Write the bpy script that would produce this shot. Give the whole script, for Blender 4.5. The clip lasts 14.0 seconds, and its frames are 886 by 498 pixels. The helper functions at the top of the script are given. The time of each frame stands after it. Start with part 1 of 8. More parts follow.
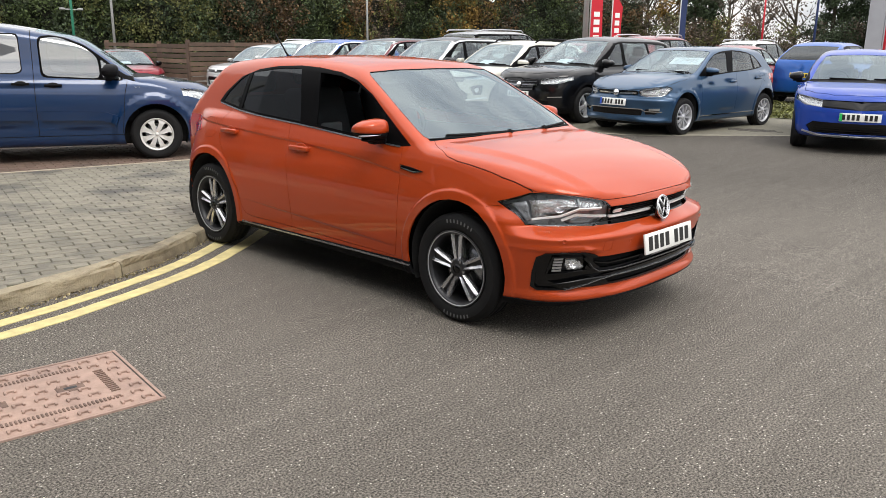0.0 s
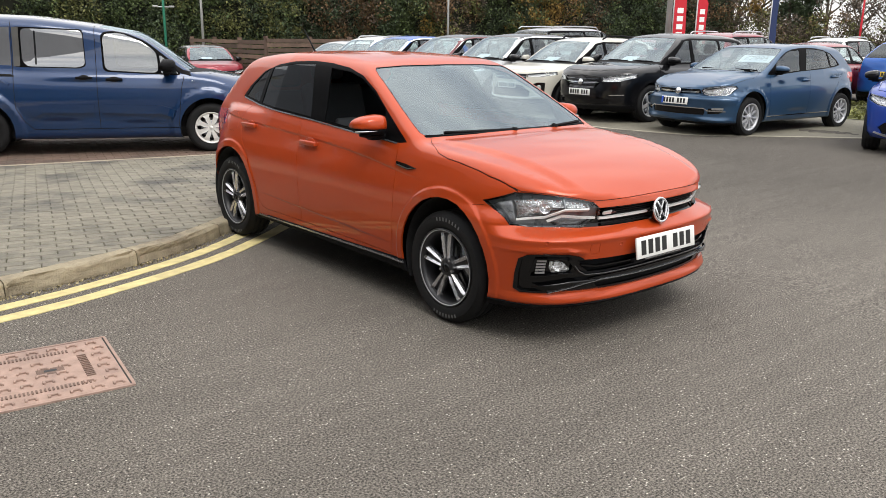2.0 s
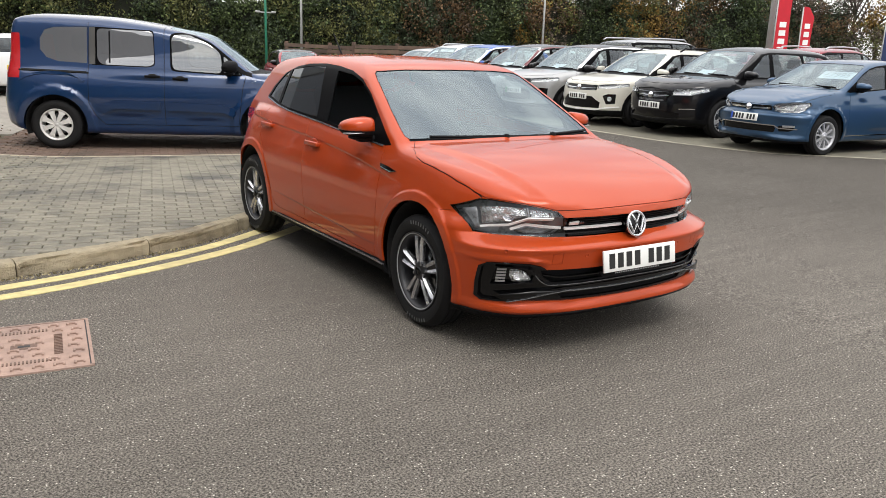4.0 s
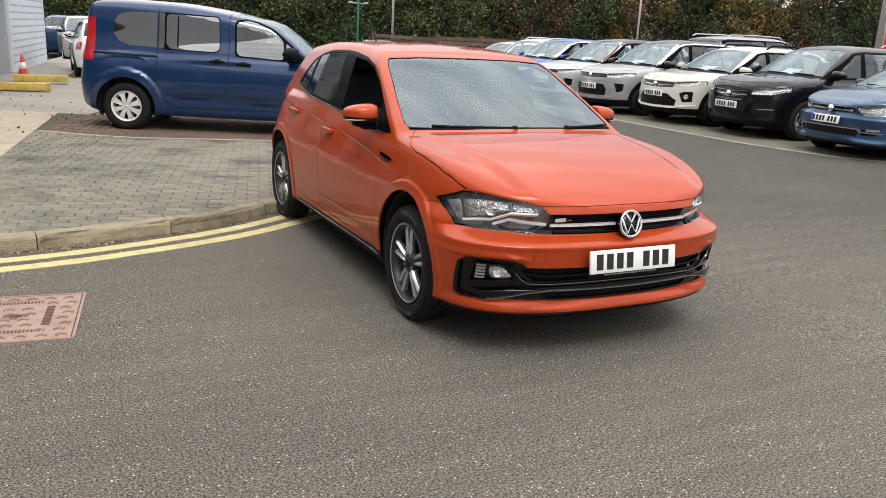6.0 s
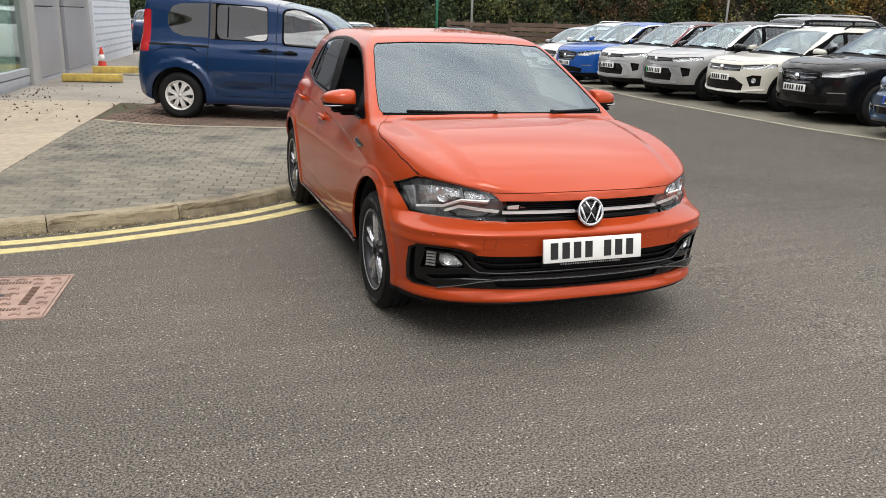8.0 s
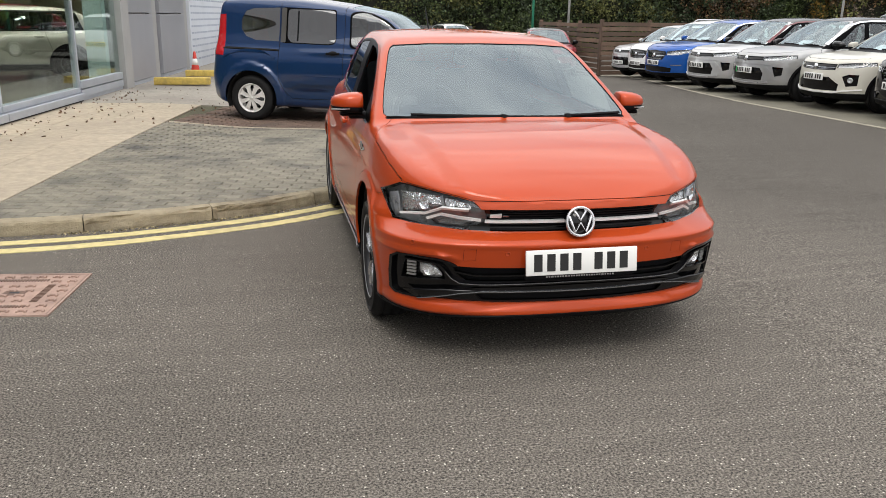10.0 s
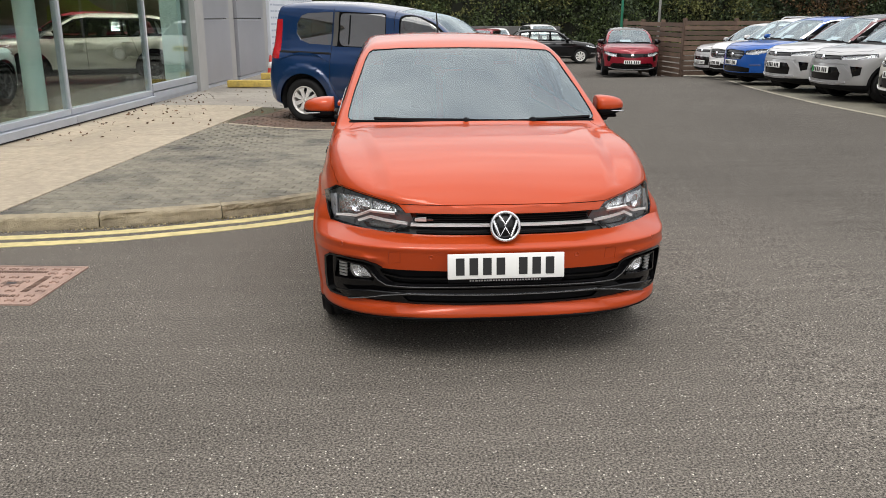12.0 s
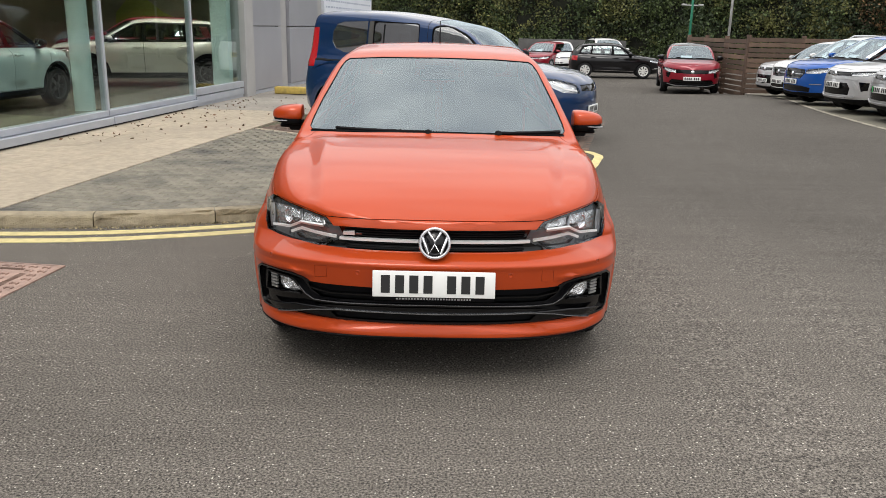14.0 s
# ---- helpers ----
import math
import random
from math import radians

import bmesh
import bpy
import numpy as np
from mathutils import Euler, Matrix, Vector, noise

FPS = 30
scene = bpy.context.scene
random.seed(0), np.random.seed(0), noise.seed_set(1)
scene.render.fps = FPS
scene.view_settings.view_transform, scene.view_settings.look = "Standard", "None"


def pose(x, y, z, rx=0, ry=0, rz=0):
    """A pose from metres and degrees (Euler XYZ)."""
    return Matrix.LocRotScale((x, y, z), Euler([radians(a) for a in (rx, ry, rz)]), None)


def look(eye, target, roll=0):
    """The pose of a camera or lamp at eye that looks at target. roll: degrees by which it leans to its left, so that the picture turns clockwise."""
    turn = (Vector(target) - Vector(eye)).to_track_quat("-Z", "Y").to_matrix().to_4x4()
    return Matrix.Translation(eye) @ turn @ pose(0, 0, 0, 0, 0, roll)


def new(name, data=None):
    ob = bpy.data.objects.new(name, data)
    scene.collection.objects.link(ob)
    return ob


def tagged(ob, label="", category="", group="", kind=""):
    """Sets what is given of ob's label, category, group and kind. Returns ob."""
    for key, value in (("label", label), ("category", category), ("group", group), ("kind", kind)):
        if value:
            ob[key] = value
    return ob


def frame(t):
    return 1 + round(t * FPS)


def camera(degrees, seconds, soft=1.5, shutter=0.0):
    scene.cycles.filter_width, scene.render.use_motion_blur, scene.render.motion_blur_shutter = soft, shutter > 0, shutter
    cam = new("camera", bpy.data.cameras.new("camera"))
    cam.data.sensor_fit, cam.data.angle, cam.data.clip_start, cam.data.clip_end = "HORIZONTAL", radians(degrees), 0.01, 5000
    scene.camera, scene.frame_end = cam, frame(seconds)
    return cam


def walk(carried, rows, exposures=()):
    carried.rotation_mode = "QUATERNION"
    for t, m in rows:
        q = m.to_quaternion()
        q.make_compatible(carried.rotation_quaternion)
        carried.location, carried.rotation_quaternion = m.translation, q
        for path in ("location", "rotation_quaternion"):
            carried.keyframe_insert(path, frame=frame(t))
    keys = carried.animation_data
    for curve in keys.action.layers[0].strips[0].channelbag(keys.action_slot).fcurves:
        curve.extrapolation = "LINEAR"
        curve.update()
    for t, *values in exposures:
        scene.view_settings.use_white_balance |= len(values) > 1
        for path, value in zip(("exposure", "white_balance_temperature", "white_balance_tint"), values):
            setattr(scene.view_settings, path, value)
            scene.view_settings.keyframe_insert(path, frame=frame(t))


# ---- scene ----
cam = camera(58.0, 14.0, soft=0.75)
METRES, EYE, TILT, LEAN, TURN = 4.274, 1.5, 0.0, 0.0, 0.0
PATH = [
    (0, (-4.005, -2.145, 1.548), (-2.601, -0.811, 1.046), 0.6),
    (0.5, (-3.909, -2.308, 1.549), (-2.555, -0.927, 1.04), 0.6),
    (1, (-3.843, -2.4, 1.539), (-2.529, -0.982, 1.025), 0.6),
    (1.5, (-3.733, -2.423, 1.527), (-2.451, -0.976, 1.013), 0.6),
    (2, (-3.588, -2.461, 1.546), (-2.337, -0.987, 1.035), 0.7),
    (2.5, (-3.486, -2.53, 1.55), (-2.27, -1.025, 1.043), 1.0),
    (3, (-3.351, -2.684, 1.543), (-2.182, -1.14, 1.042), 1.3),
    (3.2, (-3.297, -2.734, 1.534), (-2.149, -1.174, 1.034), 1.4),
    (5.3, (-2.674, -2.995, 1.534), (-1.742, -1.298, 1.032), 2.8),
    (5.5, (-2.634, -3.017, 1.533), (-1.722, -1.312, 1.025), 2.9),
    (6, (-2.52, -3.026, 1.518), (-1.653, -1.3, 1.0), 3.0),
    (6.5, (-2.379, -3.038, 1.527), (-1.553, -1.295, 1.0), 3.0),
    (7, (-2.209, -3.103, 1.527), (-1.432, -1.34, 0.992), 2.8),
    (7.5, (-2.016, -3.2, 1.531), (-1.296, -1.415, 0.986), 2.4),
    (8, (-1.891, -3.219, 1.52), (-1.231, -1.415, 0.965), 1.9),
    (8.5, (-1.733, -3.194, 1.525), (-1.141, -1.366, 0.969), 1.4),
    (8.7, (-1.687, -3.192, 1.525), (-1.118, -1.357, 0.969), 1.3),
    (11, (-0.915, -3.316, 1.547), (-0.621, -1.418, 0.989), 0.7),
    (11.5, (-0.698, -3.369, 1.561), (-0.465, -1.463, 1.004), 0.4),
    (12, (-0.58, -3.393, 1.559), (-0.401, -1.481, 1.0), 0.2),
    (12.5, (-0.454, -3.338, 1.538), (-0.319, -1.422, 0.982), 0.3),
    (13, (-0.329, -3.289, 1.55), (-0.231, -1.369, 0.998), 0.4),
    (13.5, (-0.165, -3.286, 1.565), (-0.105, -1.362, 1.022), 0.8),
    (14, (0.022, -3.286, 1.554), (0.037, -1.359, 1.019), 1.3),
]
walk(cam, [(t, look(eye, target, roll)) for t, eye, target, roll in PATH],
     exposures=[(0.0, 0.02), (5.5, -0.05), (8.5, -0.12), (11.0, -0.18), (14.0, -0.2)])

# ---- light ----
world = bpy.data.worlds.new("overcast_sky")
scene.world = world
world.use_nodes = True
wn, wl = world.node_tree.nodes, world.node_tree.links
wn.clear()
w_out = wn.new("ShaderNodeOutputWorld")
w_bg = wn.new("ShaderNodeBackground")
w_sky = wn.new("ShaderNodeTexSky")
w_sky.sky_type = "NISHITA"
w_sky.sun_disc = False
w_sky.sun_elevation, w_sky.sun_rotation = radians(55), radians(197)
w_tc = wn.new("ShaderNodeTexCoord")
w_map = wn.new("ShaderNodeMapping")
w_map.inputs["Scale"].default_value = (1.0, 1.0, 3.0)
w_noise = wn.new("ShaderNodeTexNoise")
w_noise.inputs["Scale"].default_value = 2.2
w_noise.inputs["Detail"].default_value = 7.0
w_noise.inputs["Roughness"].default_value = 0.55
w_ramp = wn.new("ShaderNodeValToRGB")
w_ramp.color_ramp.elements[0].position, w_ramp.color_ramp.elements[0].color = 0.34, (6.8, 7.0, 7.5, 1)
w_ramp.color_ramp.elements[1].position, w_ramp.color_ramp.elements[1].color = 0.66, (14.3, 13.8, 13.2, 1)
w_mix = wn.new("ShaderNodeMixRGB")
w_mix.inputs["Fac"].default_value = 0.88
wl.new(w_tc.outputs["Generated"], w_map.inputs["Vector"])
wl.new(w_map.outputs["Vector"], w_noise.inputs["Vector"])
wl.new(w_noise.outputs["Fac"], w_ramp.inputs["Fac"])
wl.new(w_sky.outputs["Color"], w_mix.inputs["Color1"])
wl.new(w_ramp.outputs["Color"], w_mix.inputs["Color2"])
# an overcast dome: brightest overhead, a third of that at the horizon
w_sep = wn.new("ShaderNodeSeparateXYZ")
wl.new(w_tc.outputs["Generated"], w_sep.inputs["Vector"])
w_dome = wn.new("ShaderNodeMapRange")
w_dome.inputs["To Min"].default_value, w_dome.inputs["To Max"].default_value = 0.52, 1.3
wl.new(w_sep.outputs["Z"], w_dome.inputs["Value"])
w_scale = wn.new("ShaderNodeVectorMath")
w_scale.operation = "SCALE"
wl.new(w_mix.outputs["Color"], w_scale.inputs[0])
wl.new(w_dome.outputs["Result"], w_scale.inputs["Scale"])
wl.new(w_scale.outputs["Vector"], w_bg.inputs["Color"])
w_bg.inputs["Strength"].default_value = 0.186
wl.new(w_bg.outputs["Background"], w_out.inputs["Surface"])

sun = new("sun", bpy.data.lights.new("sun", "SUN"))
sun.data.energy, sun.data.angle, sun.data.color = 1.4, radians(25), (1.0, 0.96, 0.9)
sun.matrix_world = look((0, 0, 30), (6, 20, 0))


# ---- materials ----
def material(name, color, rough=0.5, metal=0.0, coat=0.0, coat_rough=0.03, spec=0.5, bump=0.0, bump_scale=60.0,
             vary=0.0, vary_scale=3.0, emit=0.0, island=0.0, flake=0.0):
    """A principled surface with colour variation at two scales and fine relief."""
    m = bpy.data.materials.new(name)
    m.use_nodes = True
    n, l = m.node_tree.nodes, m.node_tree.links
    p = n["Principled BSDF"]
    p.inputs["Base Color"].default_value = (*color, 1)
    p.inputs["Roughness"].default_value = rough
    p.inputs["Metallic"].default_value = metal
    p.inputs["Coat Weight"].default_value = coat
    p.inputs["Coat Roughness"].default_value = coat_rough
    p.inputs["Specular IOR Level"].default_value = spec
    tc = n.new("ShaderNodeTexCoord")
    if vary or island:
        nz = n.new("ShaderNodeTexNoise")
        nz.inputs["Scale"].default_value = vary_scale
        nz.inputs["Detail"].default_value = 8
        l.new(tc.outputs["Object"], nz.inputs["Vector"])
        mr = n.new("ShaderNodeMapRange")
        mr.inputs["From Min"].default_value, mr.inputs["From Max"].default_value = 0.3, 0.7
        mr.inputs["To Min"].default_value, mr.inputs["To Max"].default_value = 1 - vary, 1 + vary
        l.new(nz.outputs["Fac"], mr.inputs["Value"])
        last = mr.outputs["Result"]
        if island:
            geo = n.new("ShaderNodeNewGeometry")
            oi = n.new("ShaderNodeObjectInfo")
            ad = n.new("ShaderNodeMath")
            ad.operation = "ADD"
            l.new(geo.outputs["Random Per Island"], ad.inputs[0])
            l.new(oi.outputs["Random"], ad.inputs[1])
            fr = n.new("ShaderNodeMath")
            fr.operation = "FRACT"
            l.new(ad.outputs[0], fr.inputs[0])
            im = n.new("ShaderNodeMapRange")
            im.inputs["To Min"].default_value, im.inputs["To Max"].default_value = 1 - island, 1 + island
            l.new(fr.outputs[0], im.inputs["Value"])
            mu = n.new("ShaderNodeMath")
            mu.operation = "MULTIPLY"
            l.new(last, mu.inputs[0])
            l.new(im.outputs["Result"], mu.inputs[1])
            last = mu.outputs[0]
        vm = n.new("ShaderNodeVectorMath")
        vm.operation = "SCALE"
        vm.inputs[0].default_value = color
        l.new(last, vm.inputs["Scale"])
        l.new(vm.outputs["Vector"], p.inputs["Base Color"])
        rm = n.new("ShaderNodeMapRange")
        rm.inputs["From Min"].default_value, rm.inputs["From Max"].default_value = 0.3, 0.7
        rm.inputs["To Min"].default_value, rm.inputs["To Max"].default_value = max(rough - 0.1 * vary * 3, 0.02), min(rough + 0.1 * vary * 3, 1)
        l.new(nz.outputs["Fac"], rm.inputs["Value"])
        l.new(rm.outputs["Result"], p.inputs["Roughness"])
    if bump:
        bn = n.new("ShaderNodeTexNoise")
        bn.inputs["Scale"].default_value = bump_scale
        bn.inputs["Detail"].default_value = 4
        l.new(tc.outputs["Object"], bn.inputs["Vector"])
        b = n.new("ShaderNodeBump")
        b.inputs["Strength"].default_value = bump
        b.inputs["Distance"].default_value = 0.02
        l.new(bn.outputs["Fac"], b.inputs["Height"])
        l.new(b.outputs["Normal"], p.inputs["Normal"])
    if emit:
        p.inputs["Emission Color"].default_value = (*color, 1)
        p.inputs["Emission Strength"].default_value = emit
    return m


def glass(name, tint, gloss=0.02, ior=1.5, gloss_tint=(0.92, 0.97, 1.0)):
    """A thin pane: tinted see-through body with mirror gloss by Fresnel."""
    m = bpy.data.materials.new(name)
    m.use_nodes = True
    n, l = m.node_tree.nodes, m.node_tree.links
    n.clear()
    out = n.new("ShaderNodeOutputMaterial")
    mix = n.new("ShaderNodeMixShader")
    tr = n.new("ShaderNodeBsdfTransparent")
    tr.inputs["Color"].default_value = (*tint, 1)
    gl = n.new("ShaderNodeBsdfGlossy")
    gl.inputs["Roughness"].default_value = gloss
    gl.inputs["Color"].default_value = (*gloss_tint, 1)
    fr = n.new("ShaderNodeLayerWeight")
    fr.inputs["Blend"].default_value = 0.5
    pw = n.new("ShaderNodeMath")
    pw.operation = "POWER"
    pw.inputs[1].default_value = 5.0
    l.new(fr.outputs["Facing"], pw.inputs[0])
    mr = n.new("ShaderNodeMapRange")
    mr.inputs["To Min"].default_value = ((ior - 1) / (ior + 1)) ** 2
    l.new(pw.outputs[0], mr.inputs["Value"])
    l.new(mr.outputs["Result"], mix.inputs["Fac"])
    l.new(tr.outputs["BSDF"], mix.inputs[1])
    l.new(gl.outputs["BSDF"], mix.inputs[2])
    l.new(mix.outputs["Shader"], out.inputs["Surface"])
    return m


def paint(name, color, metal=0.25, rough=0.35, coat=0.8, spec=0.25):
    return material(name, color, rough=rough, metal=metal, coat=coat, spec=spec, coat_rough=0.02, vary=0.03, vary_scale=2.0)


M = {}
M["black_plastic"] = material("black_plastic", (0.007, 0.007, 0.008), rough=0.6, spec=0.1, bump=0.15, bump_scale=300, vary=0.1)
M["gloss_black"] = material("gloss_black", (0.003, 0.003, 0.0035), rough=0.06, spec=0.4)
M["pillar_black"] = material("pillar_black", (0.004, 0.004, 0.0045), rough=0.3, spec=0.03, vary=0.05)
M["rubber"] = material("rubber", (0.012, 0.012, 0.0125), rough=0.75, spec=0.25, bump=0.1, bump_scale=150, vary=0.15, vary_scale=8)
M["chrome"] = material("chrome", (0.82, 0.83, 0.85), rough=0.08, metal=1.0)
M["alloy"] = material("alloy", (0.52, 0.53, 0.55), rough=0.35, metal=0.4, vary=0.05, vary_scale=20)
M["machined"] = material("machined", (0.66, 0.66, 0.68), rough=0.25, metal=0.8, vary=0.08, vary_scale=25)
M["alloy_dark"] = material("alloy_dark", (0.035, 0.035, 0.038), rough=0.4, metal=0.4)
M["trim_white"] = material("trim_white", (0.86, 0.86, 0.84), rough=0.4, vary=0.04)
M["wheel_trim"] = material("wheel_trim", (0.72, 0.71, 0.68), rough=0.35, metal=0.2, coat=0.4, vary=0.05, vary_scale=12)
# near-white base stands in for the sky that chrome would mirror
M["bright_trim"] = material("bright_trim", (0.88, 0.88, 0.88), rough=0.2, metal=0.1, coat=0.8)
M["gap"] = material("gap", (0.004, 0.004, 0.004), rough=0.9)
M["under"] = material("under", (0.012, 0.012, 0.012), rough=0.9, bump=0.2)
M["cloth"] = material("cloth", (0.03, 0.031, 0.034), rough=0.9, bump=0.3, bump_scale=400, vary=0.2, vary_scale=6)
M["cloth_grey"] = material("cloth_grey", (0.16, 0.165, 0.17), rough=0.9, bump=0.3, bump_scale=400, vary=0.15, vary_scale=6)
M["screen"] = glass("screen", (0.62, 0.72, 0.74), 0.015, 2.55, (0.82, 0.94, 1.0))
M["clear"] = glass("clear", (0.95, 0.96, 0.97), 0.01, 1.5)
M["privacy"] = glass("privacy", (0.09, 0.10, 0.105), 0.02, 1.55)
M["side_glass"] = glass("side_glass", (0.78, 0.85, 0.83), 0.015, 1.95)
M["van_glass"] = glass("van_glass", (0.09, 0.095, 0.095), 0.02, 3.9, (0.98, 0.98, 0.96))
M["van_clear"] = glass("van_clear", (0.5, 0.53, 0.52), 0.02, 3.2, (0.98, 0.99, 0.97))
M["lens_red"] = material("lens_red", (0.42, 0.008, 0.012), rough=0.12, coat=1.0)
M["reflector"] = material("reflector", (0.75, 0.76, 0.78), rough=0.15, metal=1.0)
M["lamp_grey"] = material("lamp_grey", (0.32, 0.33, 0.35), rough=0.22, metal=0.8)
M["lamp_facets"] = material("lamp_facets", (0.84, 0.85, 0.86), rough=0.14, metal=0.75, bump=0.9, bump_scale=60)
M["lamp_silver"] = material("lamp_silver", (0.62, 0.63, 0.65), rough=0.3, metal=0.85, vary=0.1, vary_scale=15)
M["plate_white"] = material("plate_white", (0.8, 0.8, 0.77), rough=0.35, vary=0.03, vary_scale=10)
M["plate_yellow"] = material("plate_yellow", (0.75, 0.55, 0.05), rough=0.35, vary=0.03, vary_scale=10)
M["ink"] = material("ink", (0.012, 0.012, 0.012), rough=0.5)
M["ink_grey"] = material("ink_grey", (0.45, 0.45, 0.45), rough=0.6)
M["tyre_ink"] = material("tyre_ink", (0.11, 0.11, 0.11), rough=0.7)
M["lamp_dark"] = material("lamp_dark", (0.22, 0.225, 0.235), rough=0.3, metal=0.3, vary=0.2, vary_scale=20)
M["tape_grey"] = material("tape_grey", (0.075, 0.073, 0.068), rough=0.35, spec=0.4, vary=0.06)
M["green_flash"] = material("green_flash", (0.02, 0.45, 0.1), rough=0.4)
M["blue_flash"] = material("blue_flash", (0.02, 0.08, 0.5), rough=0.4)
M["paper"] = material("paper", (0.8, 0.8, 0.8), rough=0.7, vary=0.03)


# ---- mesh helpers ----
def part(name, bm, mat, parent=None, label="", smooth=True, normals=None):
    """Links a bmesh as one mesh object, under a thing or a part if one is given."""
    me = bpy.data.meshes.new(name)
    bm.to_mesh(me)
    bm.free()
    me.materials.append(mat)
    if smooth:
        me.shade_smooth()
    ob = new(name, me)
    if parent is not None:
        ob.parent = parent
    if label:
        ob["label"] = label
    return ob


def mesh_part(name, verts, faces, mat, parent=None, label="", smooth=False, normals=None):
    me = bpy.data.meshes.new(name)
    me.from_pydata([tuple(v) for v in verts], [], faces)
    me.validate()
    me.materials.append(mat)
    if smooth:
        me.shade_smooth()
    if normals is not None:
        me.normals_split_custom_set_from_vertices([tuple(v) for v in normals])
    me.update()
    ob = new(name, me)
    if parent is not None:
        ob.parent = parent
    if label:
        ob["label"] = label
    return ob


def add_box(bm, x0, x1, y0, y1, z0, z1, bevel=0.0, m=None):
    """Adds a (bevelled) box to bm."""
    made = bmesh.ops.create_cube(bm, size=1.0)["verts"]
    for v in made:
        v.co = Vector(((x0 + x1) / 2 + v.co.x * (x1 - x0), (y0 + y1) / 2 + v.co.y * (y1 - y0), (z0 + z1) / 2 + v.co.z * (z1 - z0)))
    if bevel:
        edges = {e for v in made for e in v.link_edges}
        made = list({v for f in bmesh.ops.bevel(bm, geom=list(edges), offset=bevel, segments=2, affect="EDGES", profile=0.5)["faces"] for v in f.verts} | {v for v in made if v.is_valid})
    if m is not None:
        bmesh.ops.transform(bm, matrix=m, verts=made)
    return made


def box(x0, x1, y0, y1, z0, z1, bevel=0.0, m=None):
    bm = bmesh.new()
    add_box(bm, x0, x1, y0, y1, z0, z1, bevel, m)
    return bm


def add_tube(bm, pts, radius, sides=10, closed=False, radii=None):
    """Adds a tube along a polyline to bm."""
    pts = [Vector(p) for p in pts]
    rings = []
    n = len(pts)
    ref = None
    for i, p in enumerate(pts):
        a, b = pts[(i - 1) % n if closed else max(i - 1, 0)], pts[(i + 1) % n if closed else min(i + 1, n - 1)]
        d = (b - a).normalized()
        if ref is None:
            ref = d.orthogonal().normalized()
        ref = (ref - d * ref.dot(d)).normalized()
        side = d.cross(ref)
        r = radii[i] if radii else radius
        rings.append([bm.verts.new(p + (ref * math.cos(2 * math.pi * k / sides) + side * math.sin(2 * math.pi * k / sides)) * r) for k in range(sides)])
    for i in range(n if closed else n - 1):
        r0, r1 = rings[i], rings[(i + 1) % n]
        for k in range(sides):
            bm.faces.new((r0[k], r0[(k + 1) % sides], r1[(k + 1) % sides], r1[k]))
    if not closed:
        bm.faces.new(list(reversed(rings[0])))
        bm.faces.new(rings[-1])


def tube(pts, radius, sides=10, closed=False, radii=None):
    bm = bmesh.new()
    add_tube(bm, pts, radius, sides, closed, radii)
    return bm


def add_lathe(bm, profile, segments=48, axis="x", closed=False):
    """Adds a surface of revolution: profile of (along axis, radius)."""
    rings = []
    for a, r in profile:
        ring = []
        for k in range(segments):
            c, s = math.cos(2 * math.pi * k / segments) * r, math.sin(2 * math.pi * k / segments) * r
            ring.append(bm.verts.new({"x": (a, c, s), "y": (c, a, s), "z": (c, s, a)}[axis]))
        rings.append(ring)
    n = len(rings)
    for i in range(n if closed else n - 1):
        r0, r1 = rings[i], rings[(i + 1) % n]
        for k in range(segments):
            bm.faces.new((r0[k], r0[(k + 1) % segments], r1[(k + 1) % segments], r1[k]))
    bmesh.ops.recalc_face_normals(bm, faces=bm.faces[:])


def lathe(profile, segments=48, axis="x", closed=False):
    bm = bmesh.new()
    add_lathe(bm, profile, segments, axis, closed)
    return bm


def add_prism(bm, poly, z0, z1, m=None):
    """Adds a polygon of (x, y) pushed out from z0 to z1."""
    lo = [bm.verts.new((x, y, z0)) for x, y in poly]
    hi = [bm.verts.new((x, y, z1)) for x, y in poly]
    n = len(poly)
    fs = [bm.faces.new(hi), bm.faces.new(list(reversed(lo)))]
    for i in range(n):
        fs.append(bm.faces.new((lo[i], lo[(i + 1) % n], hi[(i + 1) % n], hi[i])))
    if m is not None:
        bmesh.ops.transform(bm, matrix=m, verts=lo + hi)
    return lo + hi


def thing(name, m, label, category, group=""):
    """An Empty at a thing's base that parents its parts."""
    ob = new(name)
    ob.empty_display_size = 0.2
    ob.matrix_world = m
    return tagged(ob, label, category, group)


def leaves(name, centres, size, mat, seed, parent=None):
    """Many small bent leaf clumps as one mesh."""
    rng = np.random.default_rng(seed)
    n = len(centres)
    a = rng.normal(size=(n, 3))
    a /= np.linalg.norm(a, axis=1, keepdims=True)
    b = np.cross(a, rng.normal(size=(n, 3)))
    b /= np.linalg.norm(b, axis=1, keepdims=True)
    s = size * rng.uniform(0.5, 1.3, (n, 1))
    c = np.cross(a, b) * s * 0.25
    V = np.stack([centres + a * s, centres + b * s * 0.6 + c, centres - a * s, centres - b * s * 0.6 + c], 1).reshape(-1, 3)
    me = bpy.data.meshes.new(name)
    me.vertices.add(4 * n)
    me.vertices.foreach_set("co", V.ravel())
    me.loops.add(4 * n)
    me.loops.foreach_set("vertex_index", np.arange(4 * n))
    me.polygons.add(n)
    me.polygons.foreach_set("loop_start", np.arange(0, 4 * n, 4))
    me.update(calc_edges=True)
    me.materials.append(mat)
    ob = new(name, me)
    if parent is not None:
        ob.parent = parent
    return ob


